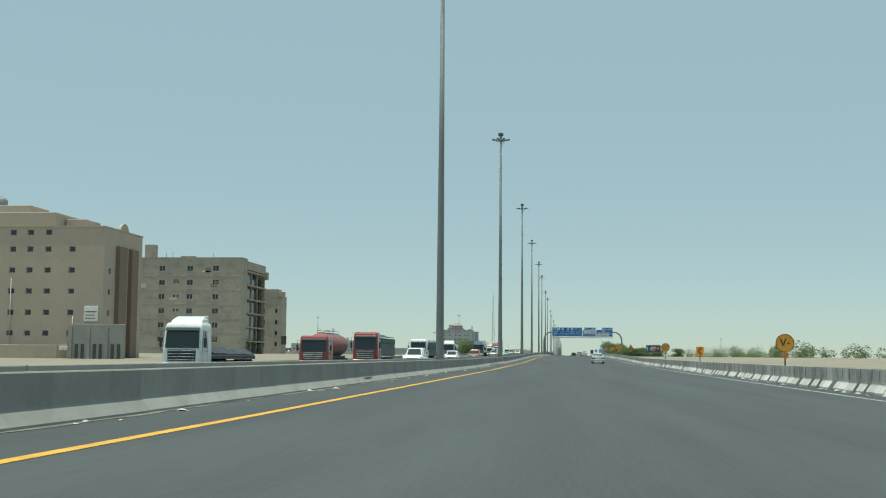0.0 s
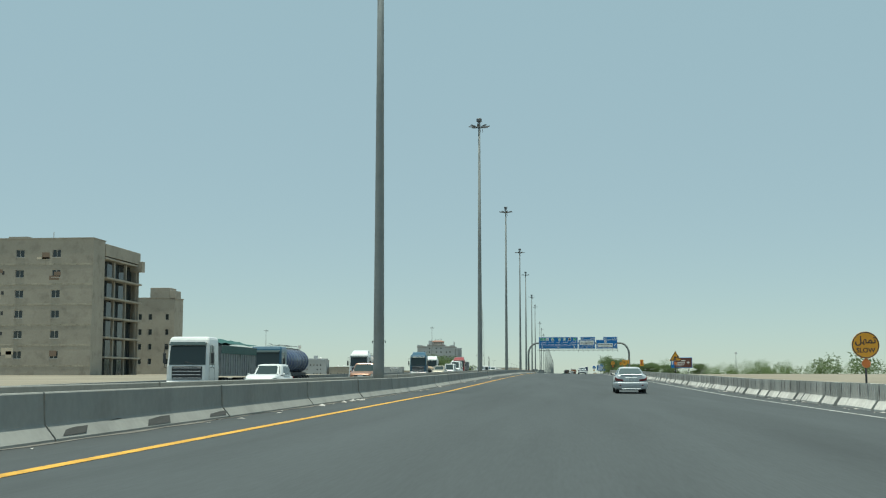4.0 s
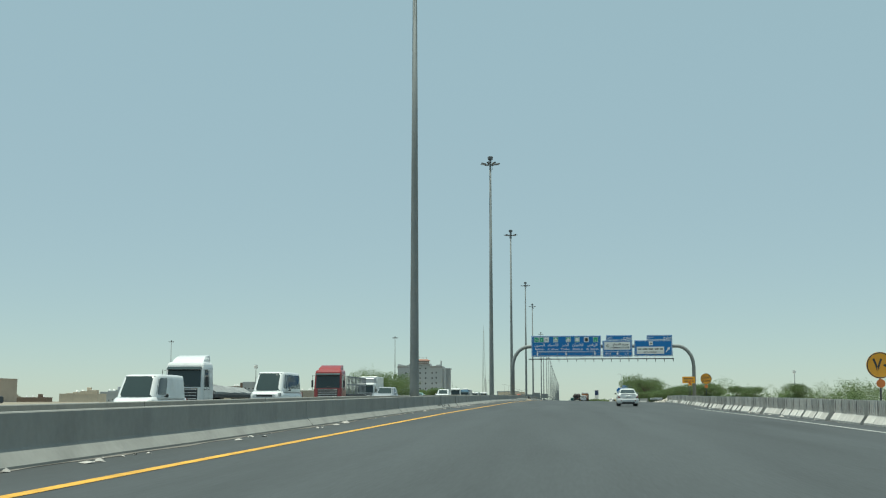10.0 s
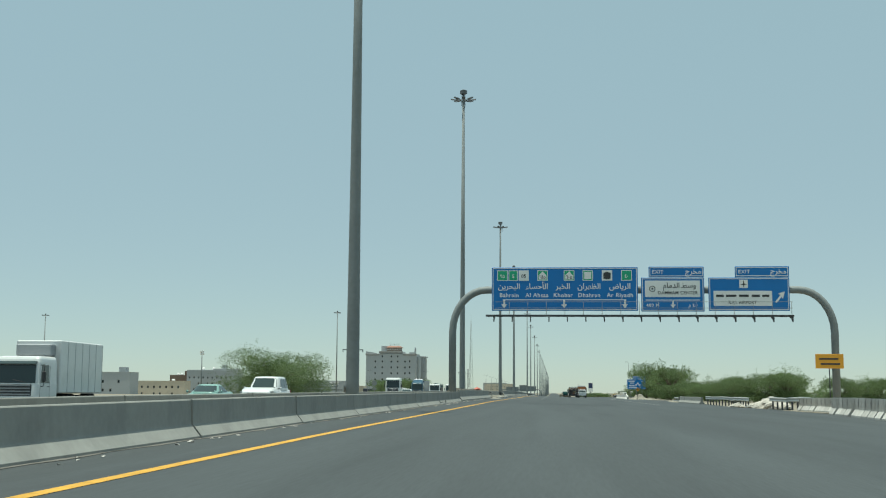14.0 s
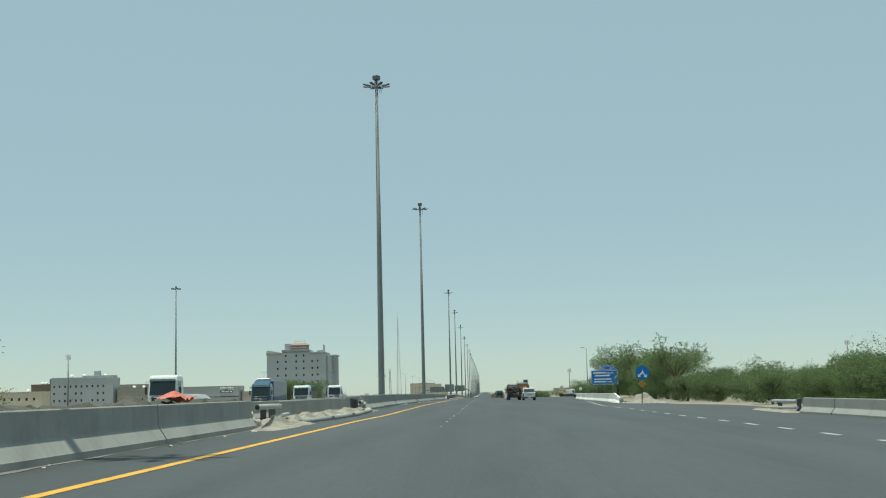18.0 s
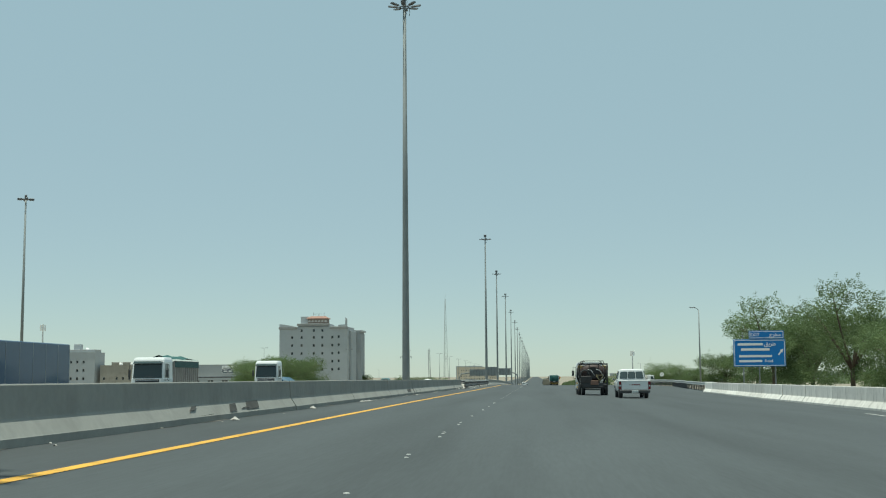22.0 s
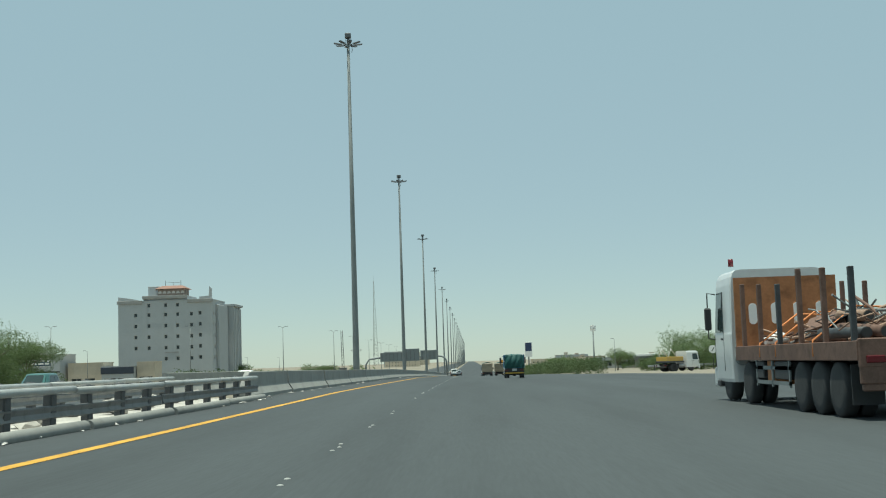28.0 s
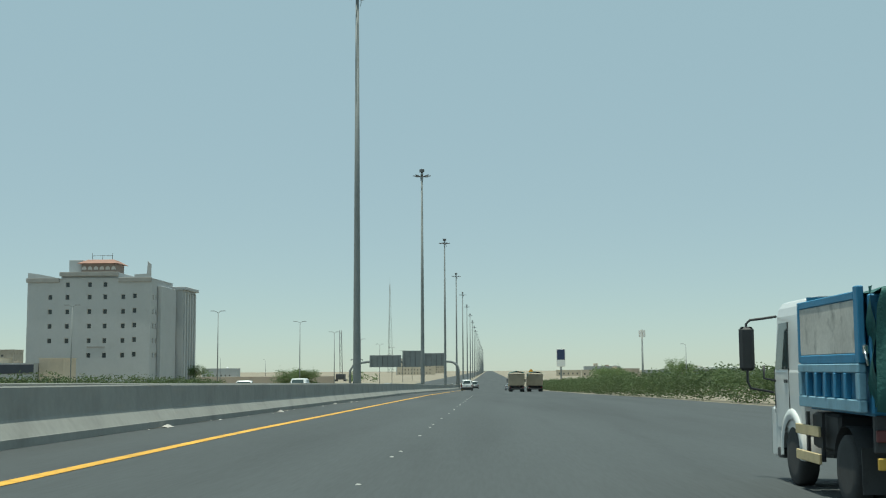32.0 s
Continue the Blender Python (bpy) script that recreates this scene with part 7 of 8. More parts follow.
def truck_cab(top, body, y0=0.0, H=3.5, W=2.5, depth=2.2, deflector=True, dark_grille=True, base=0.75, mirror_out=0.0):
    """A flat-fronted cab with its front face at y0 and its back at y0 - depth."""
    w = W / 2
    k2 = (H - base) / 2.75
    zs = ((base - 0.28, -0.03, 0.96), (base - 0.2, 0.0, 0.985), (base + 0.35, 0.0, 1.0), (base + 1.0 * k2, -0.02, 1.0), (base + 1.06 * k2, -0.04, 0.99), (H - 0.4 * k2, -0.24 * k2, 0.965), (H - 0.2 * k2, -0.3 * k2, 0.945), (H - 0.08 * k2, -0.38 * k2, 0.91), (H - 0.02, -0.5 * k2, 0.86), (H, -0.66 * k2, 0.76))
    rings = [[(w * k * u, y, z) for u, y in ((-0.84, y0 + dy), (0.84, y0 + dy), (0.93, y0 + dy - 0.035), (0.98, y0 + dy - 0.1), (1, y0 + dy - 0.2), (1, y0 - depth + 0.06), (0.97, y0 - depth), (-0.97, y0 - depth), (-1, y0 - depth + 0.06), (-1, y0 + dy - 0.2), (-0.98, y0 + dy - 0.1), (-0.93, y0 + dy - 0.035))] for z, dy, k in zs]
    c = part("cab", Shape().loft(rings), body, top)
    zb, zt = base + 0.39 * (H - base), H - 0.2 * (H - base)
    part("windscreen", Shape().loft([[(x * w, y0 + dy + o, z) for x, z, dy in ((-0.86, zb, -0.03), (0.86, zb, -0.03), (0.83, zt, -0.2 * k2), (-0.83, zt, -0.2 * k2))] for o in (-0.05, 0.014)]), GLASS_DARK, c, "dark windscreen")
    f = min(1.0, depth / 2.1)
    for s in (-1, 1):
        part("side_window", Shape().loft([[(s * (w * x + o), y, z) for y, z, x in ((y0 - 0.3, zb, 0.998), (y0 - 1.2 * f, zb, 0.998), (y0 - 1.2 * f, zt, 0.966), (y0 - 0.46, zt, 0.966))] for o in (-0.04, 0.012)]), GLASS_DARK, c)
        part("door_seam", Shape().box(s * w - 0.006, s * w + 0.006, y0 - 1.3 * f, y0 - 1.29 * f, base, zt).box(s * w - 0.006, s * w + 0.006, y0 - 0.24, y0 - 0.23, base, zb), BLACK, c)
        part("door_handle", Shape().bevel_box(s * w - 0.02, s * w + 0.025, y0 - 1.2 * f, y0 - 1.0 * f, zb - 0.2, zb - 0.15, 0.008), BLACK, c)
        part("headlamp", Shape().bevel_box(s * w * 0.74 - 0.22, s * w * 0.74 + 0.22, y0 - 0.05, y0 + 0.03, base - 0.1, base + 0.12, 0.03), LAMP_CLEAR, c)
        if mirror_out:
            mx = s * (w + mirror_out)
            mi = part("mirror", Shape().bevel_box(mx - 0.12, mx + 0.12, y0 + 0.1, y0 + 0.2, zb - 0.02, zb + 0.68, 0.045), BLACK, c)
            part("mirror_arm", Shape().tube([(s * w * 0.95, y0 - 0.2, zt + 0.12), (s * (w + 0.1), y0 + 0.12, zt + 0.1), (mx - s * 0.06, y0 + 0.15, zt + 0.08), (mx, y0 + 0.15, zt + 0.02), (mx, y0 + 0.15, zb - 0.2), (mx - s * 0.05, y0 + 0.14, zb - 0.3), (s * w * 0.98, y0 - 0.05, zb - 0.36)], 0.02, 6), BLACK, mi)
        else:
            mi = part("mirror", Shape().bevel_box(s * (w + 0.17) - 0.09, s * (w + 0.17) + 0.09, y0 - 0.28, y0 - 0.2, zb + 0.08 * k2, zb + 0.72 * k2, 0.03), BLACK, c)
            part("mirror_arm", Shape().tube([(s * w * 0.97, y0 - 0.3, zt - 0.02), (s * (w + 0.17), y0 - 0.25, zt + 0.02), (s * (w + 0.17), y0 - 0.24, zb + 0.68 * k2)], 0.018, 6), BLACK, mi)
        part("mirror_arm", Shape().tube([(s * w * 0.98, y0 - 0.3, zb - 0.18), (s * (w + 0.17), y0 - 0.25, zb - 0.14), (s * (w + 0.17), y0 - 0.24, zb + 0.1 * k2)], 0.018, 6), BLACK, mi)
        part("step", Shape().bevel_box(min(s * w, s * (w - 0.25)), max(s * w, s * (w - 0.25)), y0 - 0.62, y0 - 0.25, 0.35, 0.5, 0.02), CHASSIS, c)
    part("grille", Shape().bevel_box(-w * 0.72, w * 0.72, y0 - 0.04, y0 + 0.02, base + 0.2, base + 0.36 * (H - base), 0.03), CHASSIS if dark_grille else body, c)
    for k in range(4):
        z = base + 0.26 + (0.36 * (H - base) - 0.2) * k / 4
        part("grille_bar", Shape().bevel_box(-w * 0.68, w * 0.68, y0 + 0.02, y0 + 0.045, z, z + 0.06, 0.01), GREY_PAINT if dark_grille else CHASSIS, c)
    part("bumper", Shape().bevel_box(-w, w, y0 - 0.3, y0 + 0.08, 0.32, base + 0.12, 0.06), body, c)
    part("lower_grille", Shape().bevel_box(-w * 0.5, w * 0.5, y0 + 0.06, y0 + 0.09, 0.4, 0.62, 0.01), CHASSIS, c)
    part("sun_visor", Shape().prism([(y0 - 0.28 * k2, zt + 0.1), (y0 + 0.02, zt + 0.02), (y0 + 0.02, zt + 0.05), (y0 - 0.28 * k2, zt + 0.24 * k2)], "x", -w * 0.86, w * 0.86), GLASS_DARK, c)
    part("wiper", Shape().tube([(-0.5, y0 + 0.02, zb + 0.04), (0.1, y0 + 0.0, zb + 0.16)], 0.012, 4), BLACK, c)
    if deflector:
        part("roof_deflector", Shape().loft([[(x, y0 - 0.75, H - 0.02) for x in (-w * 0.8, w * 0.8)] + [(w * 0.8, y0 - depth, H - 0.02), (-w * 0.8, y0 - depth, H - 0.02)], [(x, y0 - 1.1, H + 0.2) for x in (-w * 0.78, w * 0.78)] + [(w * 0.8, y0 - depth, H + 0.24), (-w * 0.8, y0 - depth, H + 0.24)], [(x, y0 - 1.5, H + 0.36) for x in (-w * 0.72, w * 0.72)] + [(w * 0.78, y0 - depth, H + 0.46), (-w * 0.78, y0 - depth, H + 0.46)]]), body, c)
    plate_of(c, y0 + 0.08, 0.42)
    return c


def ribbed_box(s, x0, x1, y0, y1, z0, z1, step=0.55, rib=0.06):
    """An open tipper tub: walls with upright ribs outside."""
    t = 0.06
    s.box(x0, x0 + t, y0, y1, z0, z1).box(x1 - t, x1, y0, y1, z0, z1).box(x0 + t, x1 - t, y0, y0 + t, z0, z1).box(x0 + t, x1 - t, y1 - t, y1, z0, z1).box(x0, x1, y0, y1, z0 - 0.08, z0)
    n = int((y1 - y0) / step)
    for k in range(n + 1):
        y = y0 + (y1 - y0 - 0.1) * k / n
        s.box(x0 - rib, x0, y, y + 0.1, z0, z1 - 0.05).box(x1, x1 + rib, y, y + 0.1, z0, z1 - 0.05)
    s.box(x0 - rib * 1.2, x1 + rib * 1.2, y0 - 0.02, y0 + 0.12, z1 - 0.05, z1 + 0.05).box(x0 - rib * 1.2, x0 + t, y0, y1, z1 - 0.05, z1 + 0.05).box(x1 - t, x1 + rib * 1.2, y0, y1, z1 - 0.05, z1 + 0.05)
    return s


def truck(m, label, body, load="box", L=11.0, load_mat=None, H=3.5, W=2.5, deflector=True, group="trucks on the highway", category="truck", name="truck"):
    """A truck or tractor with trailer; local +y is the front, the origin under its front face."""
    top = thing(name, m, label, category, group)
    top.scale = (0.97, 0.97, 0.95)
    truck_cab(top, body, 0.0, H, W, deflector=deflector)
    w = W / 2
    part("chassis", Shape().box(-0.45, -0.33, -L, -0.4, 0.8, 1.0).box(0.33, 0.45, -L, -0.4, 0.8, 1.0).box(-0.6, 0.6, -L + 0.4, -L + 0.6, 0.7, 0.95).box(-0.9, 0.9, -3.2, -2.5, 0.55, 0.95), CHASSIS, top)
    part("fuel_tank", Shape().tube([(w - 0.4, -2.4, 0.75), (w - 0.4, -3.4, 0.75)], 0.3, 12), GREY_PAINT, top)
    axles = [-1.35, -4.1] + ([-L + 1.0, -L + 2.2, -L + 3.4] if L > 9 else [-L + 1.2])
    for i, y in enumerate(axles):
        for s in (-1, 1):
            wheel(top, s * (w - (0.2 if i == 0 else 0.32)), y, 0.5, 0.3 if i == 0 else 0.6, s, i > 0)
            part("mudguard", Shape().loft([[(s * (w - o), y + 0.58 * math.cos(a), 0.5 + 0.58 * math.sin(a)) for a in [0.5 + k * (math.pi - 1.0) / 8 for k in range(9)]] for o in (0.02, 0.6)], closed=False, caps=False), CHASSIS, top)
    lm = load_mat or WHITE
    if load == "box":
        b = part("box_body", Shape().bevel_box(-w, w, -L, -2.5, 1.1, 3.75, 0.05), lm, top)
        part("fridge_unit", Shape().bevel_box(-0.9, 0.9, -2.5, -1.9, H + 0.05, H + 0.65, 0.06), GREY_PAINT, b)
        for k in range(6):
            part("panel_seam", Shape().box(-w - 0.01, -w, -L + (L - 2.5) * k / 6, -L + (L - 2.5) * k / 6 + 0.04, 1.15, 3.7), GREY_PAINT, b)
    elif load == "tipper":
        b = part("tipper_tub", ribbed_box(Shape(), -w + 0.06, w - 0.06, -L, -2.7, 1.25, 3.0), lm, top)
        q = random.Random(int(L * 10))
        part("tarpaulin", Shape().loft([[(x, y, 3.0 + (0.5 - 0.28 * abs(x) / w) * q.uniform(0.5, 1.1)) for x in (-w, -w * 0.5, 0, w * 0.5, w)] for y in [-L - 0.05 + (L - 2.6) * k / 9 for k in range(10)]], caps=False, closed=False, smooth=True).box(-w - 0.02, -w + 0.01, -L, -2.7, 2.55, 3.02).box(w - 0.01, w + 0.02, -L, -2.7, 2.55, 3.02), TARP_GREEN, b, "green tarpaulin over the load")
    elif load == "tank":
        n = 20
        b = part("tank", Shape().loft([[(1.15 * k * math.cos(a), y, 2.25 + 1.0 * k * math.sin(a)) for a in [2 * math.pi * j / n for j in range(n)]] for y, k in ((-L, 0.35), (-L + 0.1, 0.85), (-L + 0.3, 1), (-2.9, 1), (-2.7, 0.85), (-2.6, 0.35))], smooth=True), lm, top)
        for k in range(8):
            y = -L + 0.5 + (L - 3.6) * k / 7
            part("tank_band", Shape().tube([(1.17 * math.cos(a), y, 2.25 + 1.02 * math.sin(a)) for a in [2 * math.pi * j / 16 for j in range(17)]], 0.03, 4), GREY_PAINT, b)
        part("walkway", Shape().box(-0.3, 0.3, -L + 0.4, -3.0, 3.26, 3.32).tube([(-0.32, -L + 0.4, 3.5), (-0.32, -3.0, 3.5)], 0.02, 4).tube([(0.32, -L + 0.4, 3.5), (0.32, -3.0, 3.5)], 0.02, 4), STEEL_DARK, b)
        part("support_frame", Shape().box(-0.9, 0.9, -L + 0.3, -2.8, 1.0, 1.3), CHASSIS, b)
    elif load == "stake":
        b = part("flat_bed", Shape().bevel_box(-w, w, -L, -2.6, 1.1, 1.3, 0.03), STEEL_DARK, top)
        for s in (-1, 1):
            n = 14
            for k in range(n + 1):
                part("stake", Shape().box(s * w - 0.04, s * w + 0.04, -L + (L - 2.7) * k / n, -L + (L - 2.7) * k / n + 0.07, 1.3, 2.9), TIPPER_GREY, b)
            part("stake_rail", Shape().box(s * w - 0.03, s * w + 0.03, -L, -2.7, 2.1, 2.2).box(s * w - 0.03, s * w + 0.03, -L, -2.7, 2.82, 2.92), TIPPER_GREY, b)
    elif load == "flat":
        b = part("flat_bed", Shape().bevel_box(-w, w, -L, -2.6, 1.1, 1.35, 0.03), STEEL_DARK, top)
        q = random.Random(3)
        part("load", Shape().loft([[(x, y, 1.35 + (0.5 if abs(x) < w * 0.7 else 0.12) * q.uniform(0.6, 1.2)) for x in (-w * 0.95, -w * 0.5, 0, w * 0.5, w * 0.95)] + [(w * 0.95, y, 1.33), (-w * 0.95, y, 1.33)] for y in [-L + 0.2 + (L - 3.2) * k / 8 for k in range(9)]]), lm, b)
    part("rear_bumper", Shape().bevel_box(-w * 0.95, w * 0.95, -L, -L + 0.1, 0.5, 0.65, 0.02), CHASSIS, top)
    for s in (-1, 1):
        part("tail_lamp", Shape().bevel_box(s * w * 0.8 - 0.12, s * w * 0.8 + 0.12, -L - 0.03, -L + 0.02, 0.72, 0.86, 0.01), TAIL_RED, top)
    return top


def oncoming(x, y):
    return on_road(x, y, 0, 180)


def traffic():
    truck(oncoming(-23.0, 70), "white tractor unit with a high roof deflector and long low trailer", WHITE, "flat", 13, STEEL_DARK, 3.4)
    truck(oncoming(-20.5, 96), "red truck with a large ribbed red and green tank", RED, "tank", 10, mat("dull_red_tank", (0.3, 0.08, 0.06), 0.6, vary=0.15), 3.0, deflector=False)
    truck(oncoming(-19.2, 113.5), "dark red tractor unit with a tarpaulin-covered tipper", RED, "tipper", 12, TIPPER_GREY, 3.6, deflector=False)
    truck(oncoming(-20.3, 164), "white tipper truck with a grey tub", WHITE, "tipper", 11, TIPPER_GREY, 3.5, deflector=False)
    truck(oncoming(-21.3, 186), "dark blue truck with a blue tank", BLUE, "tank", 11, paint("navy_tank", (0.03, 0.06, 0.16), 0.4), 3.3, deflector=False)
    truck(oncoming(-23.8, 243), "white tractor unit with a pale tank trailer", WHITE, "tank", 12, mat("pale_tank", (0.55, 0.52, 0.48), 0.5, vary=0.1), 3.4)
    truck(oncoming(-19.8, 271), "blue tractor unit with a flat trailer of earth", BLUE, "flat", 13, SAND_LOAD, 3.45)
    truck(oncoming(-22.6, 315), "white high-roofed tractor unit with a low trailer", WHITE, "flat", 12, TIPPER_GREY, 3.35)
    truck(oncoming(-20.2, 347), "red tractor unit with a stake-sided empty trailer", RED, "stake", 13, None, 3.45, deflector=True)
    truck(oncoming(-25.0, 396), "white refrigerated box truck with a unit above the cab", WHITE, "box", 8, WHITE, 2.9, 2.3, deflector=False)
    truck(oncoming(-26.0, 534), "white tractor unit with a low trailer", WHITE, "flat", 13, TIPPER_GREY, 3.5, deflector=False)
    truck(oncoming(-28.2, 588), "blue tractor unit with a blue box trailer", BLUE, "box", 13, paint("blue_trailer", (0.022, 0.07, 0.15), 0.45), 3.4)
    truck(oncoming(-27.0, 652), "white tractor unit with open trailer", WHITE, "flat", 9.6, BLUE, 3.6, deflector=False)
    truck(oncoming(-27.4, 616), "white tipper truck with a dusty pale tub", WHITE, "tipper", 9, mat("dusty_pale_tub", (0.4, 0.35, 0.31), 0.8, vary=0.2), 3.3, deflector=False)
    g = "cars in the oncoming lanes"
    car("suv", oncoming(-13.3, 105), "white sport utility vehicle in the lane by the median", WHITE, 4.8, 1.86, 1.83, "suv", g)
    car("suv", oncoming(-15.6, 164), "white estate car beside the tipper truck", WHITE, 4.7, 1.8, 1.7, "suv", g)
    car("pickup_truck", oncoming(-14.4, 190), "copper pickup truck with dark windows", COPPER, 5.2, 1.85, 1.8, "pickup", g)
    car("suv", oncoming(-15.5, 259), "old beige estate car beside the blue truck", GOLD, 4.7, 1.8, 1.65, "suv", g)
    car("van", oncoming(-17.2, 294), "white panel van with a large sloping windscreen", WHITE, 4.8, 1.75, 2.0, "van", g)
    car("van", oncoming(-18.6, 322), "white minibus with large windows", WHITE, 6.6, 2.05, 2.6, "van", g)
    car("suv", oncoming(-15.9, 352), "grey sport utility vehicle with a high bonnet", GREY_PAINT, 4.7, 1.86, 1.75, "suv", g)
    car("sedan", oncoming(-20.0, 410), "pale green taxi saloon with dark windows", TEAL, 4.7, 1.8, 1.46, "sedan", g)
    car("suv", oncoming(-16.4, 409), "white sport utility vehicle with dark windows", WHITE, 4.8, 1.86, 1.85, "suv", g)
    car("sedan", oncoming(-22.0, 520), "white saloon car beside the tractor unit", WHITE, 4.6, 1.78, 1.46, "sedan", g)
    car("suv", oncoming(-26.8, 747), "dark green sport utility vehicle beyond the bridge rail", paint("dark_teal_paint", (0.05, 0.15, 0.14)), 4.7, 1.86, 1.8, "suv", g)
    car("pickup_truck", oncoming(-23.8, 800), "white pickup truck with dark windows", WHITE, 5.2, 1.86, 1.8, "pickup", g)
    car("sedan", oncoming(-24.5, 824), "dark green saloon car", paint("dark_green_paint", (0.05, 0.14, 0.12)), 4.7, 1.8, 1.46, "sedan", g)
    car("pickup_truck", oncoming(-24.6, 886), "white pickup truck with a load in its bed", WHITE, 5.2, 1.86, 1.8, "pickup", g)
    car("suv", oncoming(-18.6, 882), "white sport utility vehicle with dark windows", WHITE, 4.8, 1.86, 1.85, "suv", g)
    car("sedan", oncoming(-16.0, 960), "white saloon car far off", WHITE, 4.6, 1.78, 1.46, "sedan", g)
    car("suv", oncoming(-20.0, 1000), "dark sport utility vehicle far off", GREY_PAINT, 4.6, 1.85, 1.75, "suv", g)
    g = "cars going the same way"
    car("sedan", on_road(4.28, 166.9), "silver saloon car with rounded boot and clear rear window", SILVER, 4.5, 1.72, 1.45, "sedan", g, glass=GLASS_PALE)
    car("sedan", on_road(5.2, 347.0), "white saloon car with dark rear window and black lower bumper", WHITE, 4.4, 1.66, 1.46, "sedan", g, dark_skirt=True)
    car("pickup_truck", on_road(5.8, 605.6), "white pickup truck with a red badge bar on its tailgate", WHITE, 5.2, 1.82, 1.72, "pickup", g, glass=GLASS_PALE)
    car("suv", on_road(-3.9, 960), "white sport utility vehicle descending the slope", WHITE, 4.7, 1.86, 1.75, "suv", g)
    car("sedan", on_road(3.7, 1010), "dark saloon car far ahead", GREY_PAINT, 4.6, 1.78, 1.46, "sedan", g)
    car("suv", on_road(-3.7, 1040), "dark sport utility vehicle far ahead", GREY_PAINT, 4.6, 1.85, 1.75, "suv", g)
    for x, y in ((3.9, 962), (7.0, 968)):
        truck(on_road(x, y), "dusty tan tipper truck seen from behind", GOLD, "tipper", 8, mat("dusty_tan_tub", (0.34, 0.28, 0.2), 0.8, vary=0.15), 2.9, deflector=False)


traffic()
cut_wells()


# ---- the flat trailer of scrap ----
def scrap_truck(m):
    """Origin under the rear edge of the trailer, front towards +y."""
    top = thing("flatbed_truck", m, "white tractor with an orange-boarded flat trailer of scrap metal", "truck")
    L = 12.0
    c = truck_cab(top, WHITE, L, 3.3, 2.5, 2.1, deflector=False)
    part("beacon", Shape().tube([(-0.9, L - 1.0, 3.45), (-0.9, L - 1.0, 3.65)], 0.07, 8), TAIL_RED, c)
    part("chassis", Shape().box(-0.5, -0.35, 0.3, L - 0.5, 0.75, 1.0).box(0.35, 0.5, 0.3, L - 0.5, 0.75, 1.0), CHASSIS, top)
    deck = part("trailer_deck", Shape().bevel_box(-1.25, 1.25, 0, 9.3, 1.2, 1.34, 0.02).bevel_box(-1.27, -1.2, 0, 9.3, 1.02, 1.36, 0.01).bevel_box(1.2, 1.27, 0, 9.3, 1.02, 1.36, 0.01), RUST_DARK, top, "rusty brown deck with steel edges")
    hb = part("headboard", Shape().loft([[(x, y, z) for x, z in ((-1.25, 1.34), (1.25, 1.34), (1.25, 3.05), (-1.25, 3.05))] for y in (9.2, 9.28)]), RUSTY, top, "orange sheet-steel headboard")
    for x in (-0.82, -0.27, 0.28, 0.83):
        part("slot", Shape().loft([[(x + 0.1 * math.cos(a), y, 2.15 + (0.16 if math.sin(a) > 0 else -0.16) + 0.1 * math.sin(a)) for a in [k * math.pi / 8 for k in range(16)]] for y in (9.17, 9.2)]), SIGN_WHITE, hb, "pale oval opening")
    for s in (-1, 1):
        for k in range(6):
            part("stake", Shape().bevel_box(s * 1.2 - 0.05, s * 1.2 + 0.05, 0.25 + 1.65 * k, 0.35 + 1.65 * k, 1.3, 2.65 + 0.1 * ((k * 7) % 3), 0.012), RUST_DARK if k % 3 else STEEL_DARK, deck)
    part("rear_beam", Shape().bevel_box(-1.25, 1.25, -0.06, 0.06, 0.9, 1.4, 0.02).bevel_box(-1.24, -0.6, -0.05, 0.05, 0.62, 0.95, 0.02).box(-0.5, 0.5, -0.062, -0.058, 1.0, 1.12), RUST_DARK, top)
    part("rear_leg", Shape().bevel_box(-0.62, -0.5, -0.03, 0.2, 0.5, 1.0, 0.01).bevel_box(0.5, 0.62, -0.03, 0.2, 0.5, 1.0, 0.01), RUST_DARK, top)
    part("under_run_bar", Shape().bevel_box(-1.2, 1.2, -0.04, 0.08, 0.5, 0.62, 0.02), RUST_DARK, top)
    for s in (-1, 1):
        part("tail_lamp", Shape().bevel_box(s * 0.98 - 0.16, s * 0.98 + 0.16, -0.09, -0.05, 0.98, 1.1, 0.01), TAIL_RED, top)
        part("mud_flap", Shape().box(s * 0.95 - 0.28, s * 0.95 + 0.28, 0.5, 0.53, 0.25, 0.95), RUBBER, top)
        for y in (1.35, 2.55, 3.75, 8.3):
            wheel(top, s * 0.93, y, 0.5, 0.6, s, True)
        wheel(top, s * 1.05, L - 1.35, 0.5, 0.3, s)
        part("side_guard", Shape().box(s * 1.22 - 0.02, s * 1.22 + 0.02, 4.5, 7.4, 0.5, 0.58).box(s * 1.22 - 0.02, s * 1.22 + 0.02, 4.5, 7.4, 0.82, 0.9).box(s * 1.22 - 0.02, s * 1.22 + 0.02, 4.5, 4.58, 0.45, 1.05).box(s * 1.22 - 0.02, s * 1.22 + 0.02, 5.9, 6.0, 0.45, 1.05).box(s * 1.22 - 0.02, s * 1.22 + 0.02, 7.32, 7.4, 0.45, 1.05), GALV, top)
    part("tool_box", Shape().bevel_box(-1.2, -0.7, 5.9, 6.5, 0.5, 1.05, 0.02), RUSTY, top)
    part("locker", Shape().bevel_box(-1.24, -0.8, 4.6, 5.7, 0.62, 1.0, 0.02), CHASSIS, top)
    part("locker", Shape().bevel_box(-1.24, -0.8, 6.7, 7.3, 0.62, 1.0, 0.02), CHASSIS, top)
